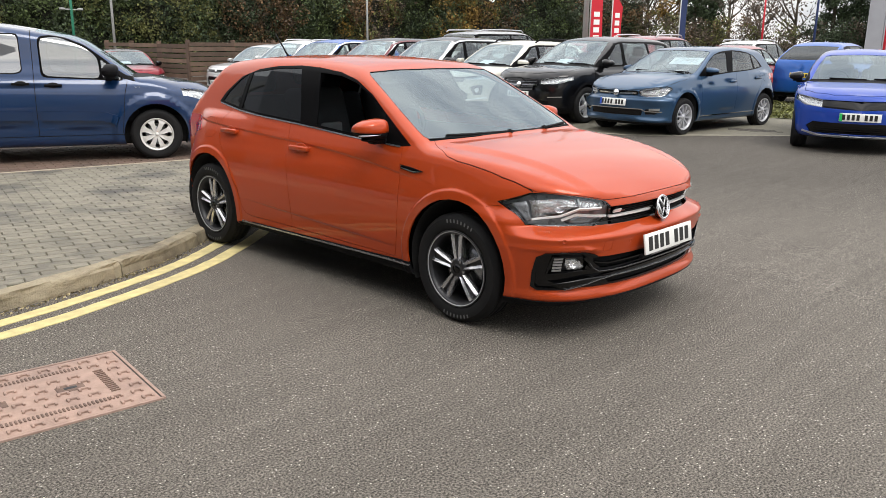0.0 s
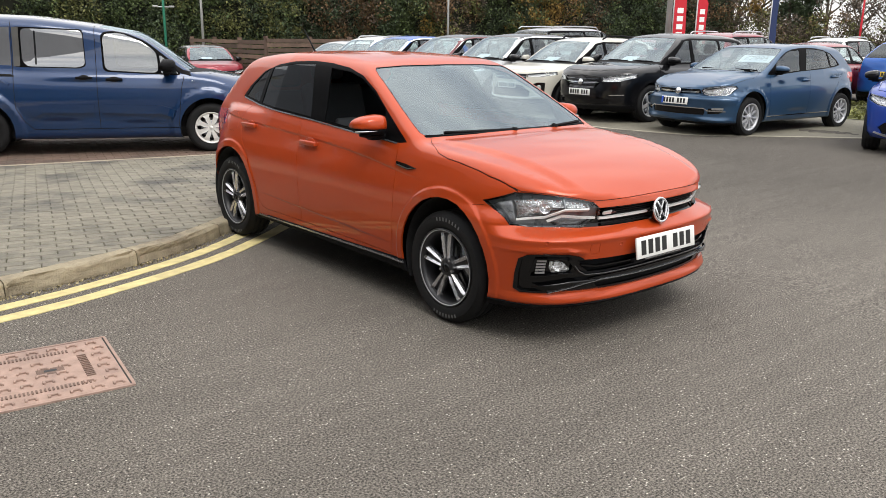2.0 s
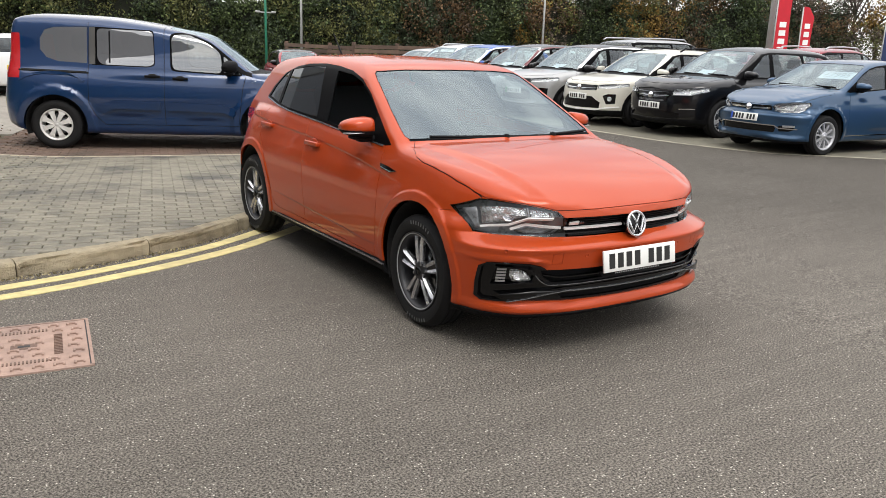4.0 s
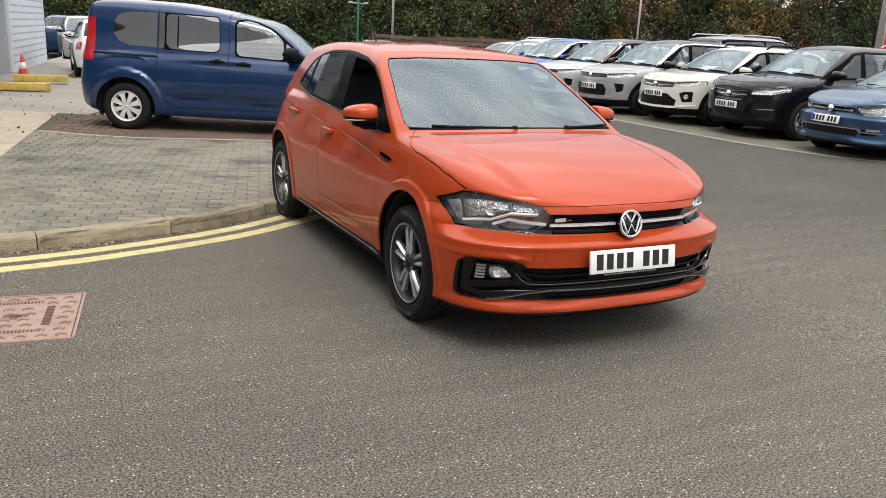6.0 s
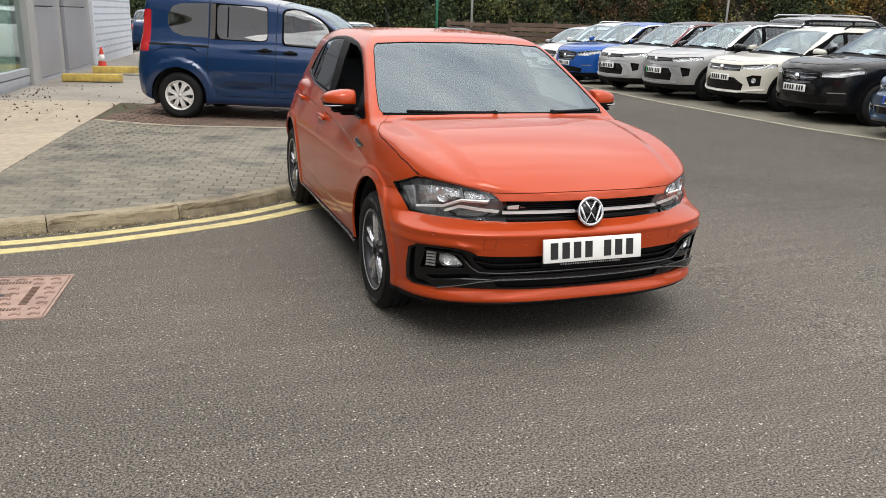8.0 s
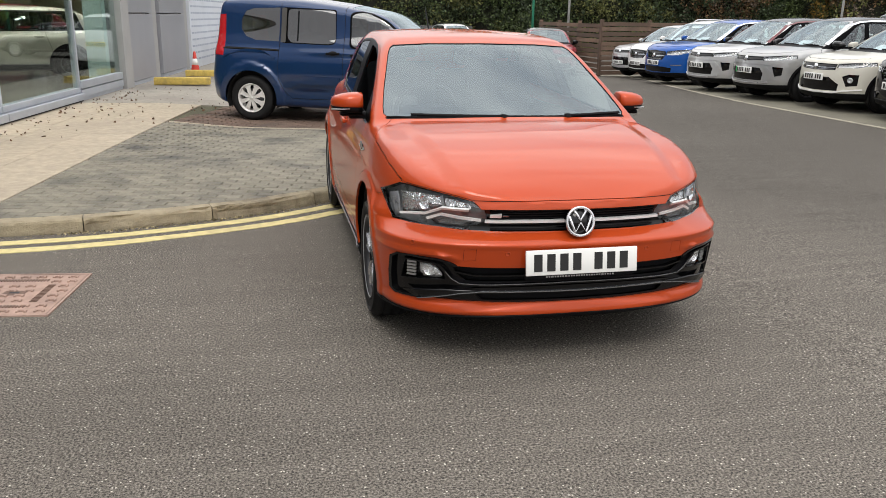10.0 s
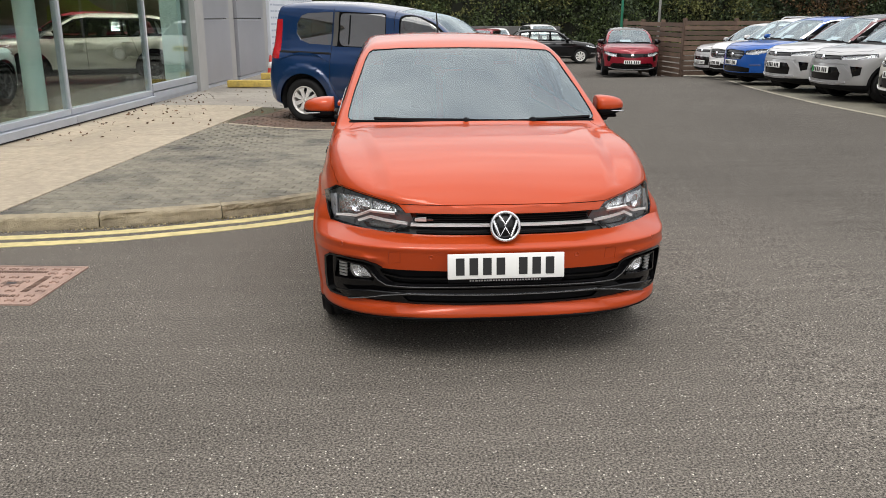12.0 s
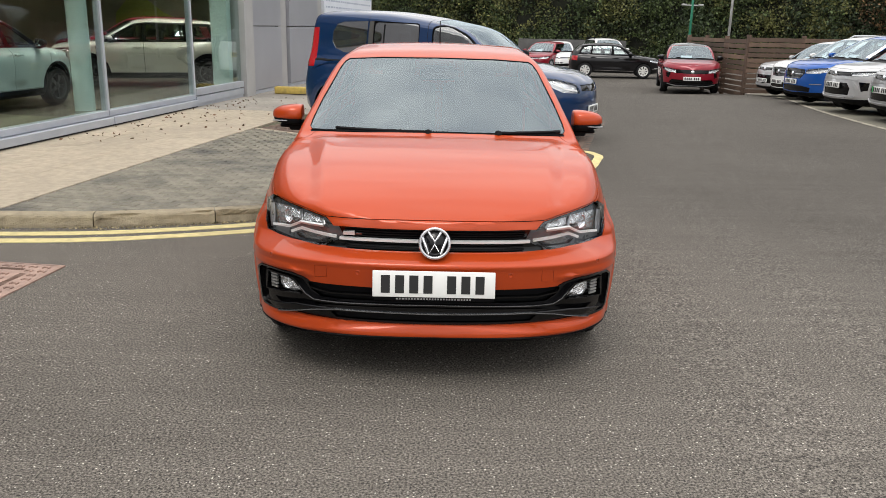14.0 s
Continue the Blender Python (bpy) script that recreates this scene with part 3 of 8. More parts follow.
def wheel_parts(parent, r, w, rim, style, x, y, side, turn=0.0):
    """A wheel with tyre, rim, spokes and cap as a part of a car."""
    wh = new("wheel")
    wh.empty_display_size = 0.1
    wh.parent = parent
    wh.matrix_basis = Matrix.Translation((x * side, y, r)) @ (Matrix.Identity(4) if side > 0 else pose(0, 0, 0, 0, 0, 180)) @ pose(0, 0, 0, turn)
    part("tyre", tyre_mesh(r, w, rim), M["rubber"], wh)
    h = w / 2
    barrel = [(-h * 0.8, rim - 0.004), (h * 0.75, rim - 0.004), (h * 0.95, rim + 0.006), (h * 0.97, rim + 0.001), (h * 0.9, rim - 0.012), (h * 0.72, rim - 0.022), (-h * 0.75, rim - 0.03)]
    alloy = {"twin": M["alloy"], "trim": M["wheel_trim"], "five": M["alloy"], "multi": M["alloy"], "dark": M["alloy_dark"]}[style]
    part("rim", lathe(barrel, 48, "x"), M["alloy_dark"] if style == "twin" else alloy, wh)
    if style == "twin":
        part("rim_lip", lathe([(h * 0.93, rim + 0.002), (h * 0.965, rim + 0.001), (h * 0.94, rim - 0.006), (h * 0.9, rim - 0.008)], 48, "x"), M["alloy"], wh)
    part("brake_disc", lathe([(-0.01, 0.03), (-0.01, rim * 0.68), (0.005, rim * 0.68), (0.005, 0.03)], 32, "x"), M["lamp_grey"], wh)
    part("wheel_back", lathe([(-0.03, 0.0001), (-0.03, rim - 0.02)], 32, "x"), M["under"], wh)
    ro = rim - 0.008
    bm, dark = bmesh.new(), bmesh.new()

    def arm(a, poly, h0, d):
        sb = bmesh.new()
        spoke(sb, a, poly, h0, d)
        part("spoke", sb, alloy, wh, smooth=False)

    if style == "twin":
        for k in range(5):
            a = 2 * math.pi * k / 5 + math.pi / 2
            for sgn in (-1, 1):
                blade = bmesh.new()
                rows = []
                for r, inner, outer, lift in ((0.035, 0.004, 0.019, 0.0), (rim * 0.45, 0.008, 0.029, 0.006), (rim * 0.8, 0.014, 0.041, 0.006), (ro + 0.004, 0.020, 0.053, 0.0)):
                    rows.append([blade.verts.new((h * 0.74 + dx + lift, math.cos(a) * r - math.sin(a) * sgn * t, math.sin(a) * r + math.cos(a) * sgn * t))
                                 for t, dx in ((inner, -0.022), (inner, -0.006), (inner * 0.45 + outer * 0.55, 0.004), (outer, -0.010), (outer, -0.028))])
                for q0, q1 in zip(rows, rows[1:]):
                    for k2 in range(4):
                        blade.faces.new((q0[k2], q0[k2 + 1], q1[k2 + 1], q1[k2]))
                bmesh.ops.recalc_face_normals(blade, faces=blade.faces[:])
                part("spoke", blade, M["machined"], wh, smooth=False)
            spoke(dark, a, [(0.04, -0.016, 0), (ro, -0.036, 0), (ro, 0.036, 0), (0.04, 0.016, 0)], h * 0.6, 0.03)
    elif style == "trim":
        for k in range(8):
            a = 2 * math.pi * k / 8 + math.pi / 2
            arm(a, [(0.03, -0.012, 0.008), (rim * 0.4, -0.027, 0.014), (rim * 0.72, -0.030, 0.012), (ro, -0.062, 0.0), (ro, 0.062, 0.0), (rim * 0.72, 0.030, 0.012), (rim * 0.4, 0.027, 0.014), (0.03, 0.012, 0.008)], h * 0.78, 0.016)
    elif style == "multi":
        for k in range(10):
            a = 2 * math.pi * k / 10
            arm(a, [(0.04, -0.012, 0), (rim * 0.55, -0.013, 0.006), (ro, -0.018, 0), (ro, 0.018, 0), (rim * 0.55, 0.013, 0.006), (0.04, 0.012, 0)], h * 0.7, 0.025)
    else:
        for k in range(5):
            a = 2 * math.pi * k / 5 + math.pi / 2
            arm(a, [(0.04, -0.03, 0), (rim * 0.55, -0.026, 0.008), (ro, -0.045, 0), (ro, 0.045, 0), (rim * 0.55, 0.026, 0.008), (0.04, 0.03, 0)], h * 0.7, 0.03)
    add_lathe(bm, [(h * 0.35, 0.062), (h * 0.72, 0.058), (h * 0.8, 0.046), (h * 0.8, 0.0001)], 24, "x")
    part("wheel_hub", bm, M["alloy_dark"] if style == "twin" else alloy, wh)
    if len(dark.verts):
        part("spoke_backing", dark, M["alloy_dark"], wh, smooth=False)
    else:
        dark.free()
    part("hub_cap", lathe([(h * 0.79, 0.026), (h * 0.86, 0.024), (h * 0.87, 0.0001)], 24, "x"), M["gloss_black"] if style == "twin" else alloy, wh)
    for k in range(5 if style in ("twin", "trim") else 0):
        nuts = bmesh.new()
        a = 2 * math.pi * (k + 0.5) / 5 + math.pi / 2
        spoke(nuts, 0, [(math.cos(a) * 0.05 + 0.009 * math.cos(t), math.sin(a) * 0.05 + 0.009 * math.sin(t), 0) for t in np.linspace(0, 2 * math.pi, 6, endpoint=False)], h * 0.83, 0.02)
        part("wheel_bolt", nuts, M["lamp_grey"], wh, smooth=False)
    return wh


def number_plate(parent, x, y, z, face=-1, yellow=False, flash=None, w=0.52, tilt=0.0):
    """A number plate with its characters as plain bars."""
    pl = part("number_plate", box(-w / 2, w / 2, -0.006, 0.006, -0.056, 0.056, 0.003), M["plate_yellow" if yellow else "plate_white"], parent)
    pl.matrix_basis = pose(x, y, z, tilt, 0, 0 if face < 0 else 180)
    for a in (-0.205, -0.145, -0.085, -0.025, 0.075, 0.135, 0.195):
        part("character_bar", box(a - 0.019, a + 0.019, -0.0085, -0.005, -0.038, 0.038), M["ink"], pl, smooth=False)
    if flash:
        part("plate_flash", box(-w / 2 + 0.002, -w / 2 + 0.04, -0.0075, -0.005, -0.053, 0.053), M[flash], pl, smooth=False)
    return pl


def mirror_parts(parent, x, y, z, body_mat, side, size=1.0):
    """A door mirror: cap, black foot and glass."""
    for name, top, low, slim, mat in (("mirror_cap", 1.0, 0.42, 1.0, body_mat), ("mirror_base", 0.2, 1.0, 0.965, M["black_plastic"])):
        arm = bmesh.new()
        rings = []
        for x0, up, down, depth in ((-0.098, 0.070, 0.060, 0.085), (-0.094, 0.078, 0.066, 0.10), (-0.06, 0.082, 0.066, 0.112), (-0.01, 0.079, 0.062, 0.113), (0.045, 0.070, 0.055, 0.106), (0.085, 0.056, 0.046, 0.09), (0.108, 0.040, 0.034, 0.066), (0.118, 0.020, 0.02, 0.035)):
            ring = []
            for k in range(20):
                a = 2 * math.pi * k / 20
                cy, cz = math.cos(a), math.sin(a)
                yy = math.copysign(abs(cy) ** 0.6, cy) * (depth if cy < 0 else 0.034) * slim
                zz = math.copysign(abs(cz) ** 0.6, cz) * (up * top if cz > 0 else down * low)
                ring.append(arm.verts.new((x0 * size * slim, yy * size + 0.25 * max(x0, 0) * size, zz * size)))
            rings.append(ring)
        for r0, r1 in zip(rings, rings[1:]):
            for k in range(20):
                arm.faces.new((r0[k], r0[(k + 1) % 20], r1[(k + 1) % 20], r1[k]))
        arm.faces.new(rings[0][::-1])
        arm.faces.new(rings[-1])
        bmesh.ops.recalc_face_normals(arm, faces=arm.faces[:])
        ob = part(name, arm, mat, parent)
        ob.matrix_basis = Matrix.Translation((x * side, y, z)) @ Matrix.Diagonal((side, 1, 1, 1))
    foot = box(-0.17 * size, 0.0, -0.045, 0.03, -0.10 * size, -0.055 * size, 0.014)
    add_box(foot, -0.10 * size, 0.06 * size, -0.07 * size, 0.03, -0.078 * size, -0.05 * size, 0.012)
    fo = part("mirror_foot", foot, M["black_plastic"], parent)
    fo.matrix_basis = Matrix.Translation((x * side, y, z)) @ Matrix.Diagonal((side, 1, 1, 1))
    gl = part("mirror_glass", box(-0.09 * size, 0.055 * size, 0.022, 0.031, -0.045 * size, 0.05 * size, 0.003), M["chrome"], parent)
    gl.matrix_basis = Matrix.Translation((x * side, y, z)) @ Matrix.Diagonal((side, 1, 1, 1))


def seat_parts(parent, x, y, z, mat, w=0.5, rest=True):
    """A car seat: cushion, backrest, headrest."""
    st = part("seat", box(x - w / 2, x + w / 2, y - 0.28, y + 0.24, z - 0.12, z + 0.05, 0.05), mat, parent)
    bk = part("seat_back", box(-w / 2, w / 2, -0.06, 0.06, 0.0, 0.6, 0.05), mat, parent)
    bk.matrix_basis = pose(x, y + 0.24, z, -17)
    if rest:
        hr = part("headrest", box(-0.13, 0.13, -0.045, 0.045, 0.0, 0.19, 0.04), mat, parent)
        hr.matrix_basis = pose(x, y + 0.44, z + 0.6, -12)


def steering_wheel(parent, x, y, z):
    bm = bmesh.new()
    add_tube(bm, [(0.185 * math.cos(a), 0, 0.185 * math.sin(a)) for a in np.linspace(0, 2 * math.pi, 28, endpoint=False)], 0.016, 8, True)
    add_box(bm, -0.17, 0.17, -0.015, 0.015, -0.03, 0.03, 0.008)
    add_box(bm, -0.03, 0.03, -0.015, 0.015, -0.17, 0.0, 0.008)
    sw = part("steering_wheel", bm, M["black_plastic"], parent)
    sw.matrix_basis = pose(x, y, z, 24)


def build_car(name, s, m, label, category, group=""):
    """A whole car from its spec at a pose; returns its Empty."""
    car = thing(name, m, label, category, group)
    shell = Shell(s)
    bm = shell.mesh(**s.get("res", dict(along=36, fan=12, around=34)))
    ay0, ay1, ar, az = s["axle0"], s["axle1"], s["arch_r"], s["wheel_r"]
    for proj, line, keep in s.get("ridges", []):
        ridge(bm, proj, line, keep)
    if "ridges" in s:
        settle(shell, bm)
    for proj, poly, region, keep in s["cuts"]:
        cut(bm, proj, poly, region, keep)
    for ay in (ay0, ay1):
        if s.get("arch_trim"):
            cut(bm, "side", circle(ay, s.get("arch_z", az), ar + s["arch_trim"], 26), CLAD, lambda c, n: c.x > 0.5)
        cut(bm, "side", circle(ay, s.get("arch_z", az), ar, 30), ARCH, lambda c, n: c.x > 0.5)
    for proj, line, keep, width in s.get("seams", []):
        seam(bm, proj, line, GAP, width, keep)
    if "ridges" in s:
        settle(shell, bm)
    bm.verts.index_update()
    bm.edges.index_update()
    P, clad = s["paint"], s.get("clad", M["black_plastic"])
    used = {f[bm.faces.layers.int["reg"]] for f in bm.faces}
    sep = {WINDSCREEN, FRONT_WINDOW, REAR_WINDOW, BACKLIGHT, HEADLIGHT, GRILLE, INTAKE, ARCH, GAP, BONNET, FRONT_DOOR, REAR_DOOR, TAIL, PILLAR, CLAD, ROOF, FLAP, BUMPER, SPLITTER, CHROME, LOWGRILLE, SCUTTLE, FOG}
    panel(shell, bm, {0} | (used - sep), "body", P, car)
    panel(shell, bm, {BONNET}, "bonnet", P, car)
    panel(shell, bm, {BUMPER}, "front_bumper", P, car)
    panel(shell, bm, {FRONT_DOOR}, "front_door", P, car, sides="both")
    panel(shell, bm, {REAR_DOOR}, "rear_door", P, car, sides="both")
    panel(shell, bm, {ROOF}, "roof", s.get("roof_mat", P), car)
    panel(shell, bm, {FLAP}, "fuel_flap", P, car, sides="right")
    panel(shell, bm, {GAP}, "shut_line", M["gap"], car, offset=-0.006, rim=0)
    panel(shell, bm, {PILLAR}, "pillar_trim", M["pillar_black"], car, sides="both")
    panel(shell, bm, {CLAD}, "cladding", clad, car, offset=0.004, rim=0.02, sides=s.get("clad_sides", "merge"))
    panel(shell, bm, {SPLITTER}, "splitter", M["black_plastic"], car, offset=0.006, rim=0.02)
    panel(shell, bm, {CHROME}, "chrome_strip", M["chrome"], car, offset=0.004, rim=0.01)
    panel(shell, bm, {WINDSCREEN}, "windscreen", s.get("screen", M["screen"]), car, offset=-0.003, rim=0)
    panel(shell, bm, {FRONT_WINDOW}, "front_window", s.get("side_glass", M["side_glass"]), car, offset=-0.004, rim=0, sides=s.get("front_glass", "both"))
    panel(shell, bm, {REAR_WINDOW}, "rear_window", s.get("rear_glass", M["side_glass"]), car, offset=-0.004, rim=0, sides="both")
    panel(shell, bm, {BACKLIGHT}, "back_window", s.get("rear_glass", M["side_glass"]), car, offset=-0.003, rim=0)
    panel(shell, bm, {TAIL}, "tail_light", M["lens_red"], car, offset=0.002, sides="both")
    panel(shell, bm, {GRILLE}, "grille", M["gloss_black"], car, offset=-0.02, rim=0)
    panel(shell, bm, {INTAKE}, "air_intake", M["gloss_black"], car, offset=-0.014, rim=0)
    panel(shell, bm, {LOWGRILLE}, "lower_grille", M["black_plastic"], car, offset=-0.03, rim=0)
    panel(shell, bm, {SCUTTLE}, "scuttle_panel", M["black_plastic"], car, offset=-0.004, rim=0)
    fogs = panel(shell, bm, {FOG}, "fog_light", M["gloss_black"], car, offset=-0.03, rim=0, sides="both")
    lamps = panel(shell, bm, {HEADLIGHT}, "headlight", s.get("lamp_back", M["lamp_grey"]), car, offset=-0.035, rim=0, sides="both")
    for k, lp in enumerate(lamps):
        for lens in panel(shell, bm, {HEADLIGHT}, "headlight_lens", M["clear"], lp, offset=-0.001, rim=0, sides="left" if k == 0 else "right"):
            lens.visible_shadow = False
    bm.free()
    # underside, wheel wells and cabin floor
    hw, L = s["hw"], s["length"]
    dark = box(-hw + 0.2, hw - 0.2, 0.35, L - 0.3, 0.2, 0.55, 0.03)
    part("underbody", dark, M["under"], car)
    for ay in (ay0, ay1):
        for sd in (-1, 1):
            prof = [((hw - 0.3), 0.02), ((hw - 0.3), ar - 0.005), (hw - 0.045, ar - 0.005)]
            well = lathe(prof, 40, "x")
            bmesh.ops.transform(well, matrix=Matrix.Translation((0, ay, s.get("arch_z", az))), verts=well.verts[:])
            bmesh.ops.bisect_plane(well, geom=well.verts[:] + well.edges[:] + well.faces[:], plane_co=(0, 0, 0.19), plane_no=(0, 0, -1), clear_outer=True)
            if sd < 0:
                bmesh.ops.transform(well, matrix=Matrix.Diagonal((-1, 1, 1, 1)), verts=well.verts[:])
            part("wheel_well", well, M["under"], car)
            wheel_parts(car, s["wheel_r"], s["tyre_w"], s["rim"], s["wheel"], s["track"] / 2, ay, sd, turn=s["turn"] if "ridges" in s else s.get("turn", 20) + 33 * ay * sd)
    belt, cw = s["belt"], s["cabin_w"]
    c0, c1 = s["cabin0"], s["cabin1"]
    dash = box(-cw + 0.06, cw - 0.06, c0 - 0.25, c0 + 0.28, belt - 0.4, belt - 0.035, 0.03)
    part("dashboard", dash, M["black_plastic"], car)
    part("cabin_floor", box(-cw + 0.02, cw - 0.02, c0 - 0.1, c1, 0.5, 0.56), M["under"], car)
    for sd in (-1, 1):
        part("door_card", box(sd * (cw - 0.02) - 0.012, sd * (cw - 0.02) + 0.012, c0, c1, 0.5, belt - 0.05, 0.005), M["black_plastic"], car)
        seat_parts(car, sd * 0.36, c0 + 0.95, belt - 0.33, s.get("seat", M["cloth"]))
        seat_parts(car, sd * 0.33, c0 + 1.62, belt - 0.42, s.get("seat", M["cloth"]), 0.6)
    steering_wheel(car, -0.36, c0 + 0.42, belt + 0.0)
    mx, my, mz, ms = s["mirror"]
    for sd in (-1, 1):
        mirror_parts(car, mx, my, mz, s.get("mirror_mat", P), sd, ms)
    if s.get("plate"):
        py, pz, fl = s["plate"]
        number_plate(car, 0, py, pz, -1, flash=fl, tilt=s.get("plate_tilt", 0))
    if s.get("rear_plate"):
        py, pz = s["rear_plate"]
        number_plate(car, 0, py, pz, 1, yellow=True)
    for hy, hz, hl in s.get("handles", []):
        # a grab handle over a shallow cup, on the body side
        for sd in (-1, 1):
            p = shell.hit(np.array([[0, hy, hz]]), np.array([[1.0, 0, 0]]))[0]
            h = part("door_handle", box(-0.012, 0.012, -hl / 2, hl / 2, -0.016, 0.016, 0.009), s.get("handle_mat", P), car)
            h.matrix_basis = Matrix.Translation((sd * (p[0] + 0.022), hy, hz))
            cup = bmesh.new()
            bmesh.ops.create_uvsphere(cup, u_segments=16, v_segments=8, radius=1)
            bmesh.ops.transform(cup, matrix=Matrix.Diagonal((0.006, hl * 0.33, 0.036, 1)), verts=cup.verts[:])
            cu = part("handle_cup", cup, M["gap"] if s.get("dark_cups") else P, car)
            cu.matrix_basis = Matrix.Translation((sd * p[0], hy, hz))
            for e in (-1, 1):
                post = part("handle_mount", box(-0.016, 0.016, -0.012, 0.012, -0.012, 0.012, 0.004), s.get("handle_mat", P), car)
                post.matrix_basis = Matrix.Translation((sd * (p[0] + 0.008), hy + e * (hl / 2 - 0.014), hz))
    return car, shell


# ---- the orange hatchback ----
ORANGE = paint("burnt_orange", (0.45, 0.055, 0.0095), metal=0.2, rough=0.4, coat=0.75, spec=0.1)
OUTLINE = [(3.429, 1.087), (3.25, 1.062), (3.069, 1.046), (2.692, 1.024), (2.25, 1.003), (2.083, 0.995), (1.748, 0.970), (1.264, 0.950), (1.194, 0.960), (1.26, 1.0), (1.491, 1.135), (1.636, 1.225), (1.827, 1.308), (2.011, 1.350), (2.247, 1.373), (2.459, 1.381), (2.722, 1.370), (2.958, 1.341), (3.174, 1.284), (3.358, 1.164)]
# the bonnet's front edge, as (x, z), its side and its rear edge, as (x, y)
BONNET_EDGE = [(-0.01, 0.760), (0.375, 0.760), (0.467, 0.760), (0.53, 0.775), (0.597, 0.788), (0.66, 0.797), (0.718, 0.802), (0.733, 0.802), (0.745, 0.815)]
BONNET_SIDE = [(0.755, 0.381), (0.777, 0.505), (0.789, 0.662), (0.793, 0.817), (0.783, 0.905), (0.737, 1.006), (0.705, 1.06), (0.67, 1.112)]
BONNET_REAR = [(-0.01, 1.035), (0.16, 1.04), (0.38, 1.055), (0.52, 1.078), (0.67, 1.112), (0.9, 1.18)]


def bonnet_end(x):
    return float(np.interp(x, [p[0] for p in BONNET_REAR], [p[1] for p in BONNET_REAR]))


TORNADO = [(0.95, 0.78), (1.24, 0.811), (1.54, 0.847), (1.92, 0.878), (2.28, 0.896), (2.64, 0.910), (3.16, 0.932), (3.8, 0.98)]
tornado_at = Curve(TORNADO)
HERO_RIDGES = []
for dz in (0.0, -0.009, -0.018, -0.035):
    HERO_RIDGES.append(("side", [(y, float(tornado_at(np.array([y]))[0]) + dz) for y in np.linspace(0.95, 3.8, 16)], lambda c, n: c.x > 0.5))
    HERO_RIDGES.append(("side", [(1.2, 0.368 + dz), (2.95, 0.437 + dz)], lambda c, n: c.x > 0.5))
for zz in (0.238, 0.25, 0.262, 0.298, 0.505, 0.522, 0.54, 0.555, 0.564, 0.570, 0.577, 0.584, 0.594, 0.605, 0.617, 0.63, 0.642):
    HERO_RIDGES.append(("front", [(-0.01, zz), (0.95, zz)], lambda c, n: c.y < 0.75))
for axle in (0.775, 3.345):
    for rr in (0.43, 0.419, 0.408):
        HERO_RIDGES.append(("side", [(axle + rr * math.cos(a), 0.345 + rr * math.sin(a)) for a in np.linspace(-0.35, math.pi + 0.35, 26)], lambda c, n: c.x > 0.5))
for off in (0.0, 0.03, 0.06, 0.09):
    HERO_RIDGES.append(("top", [(0.47 + off, 0.06), (0.62 + off, 1.2)], lambda c, n: c.z > 0.75))
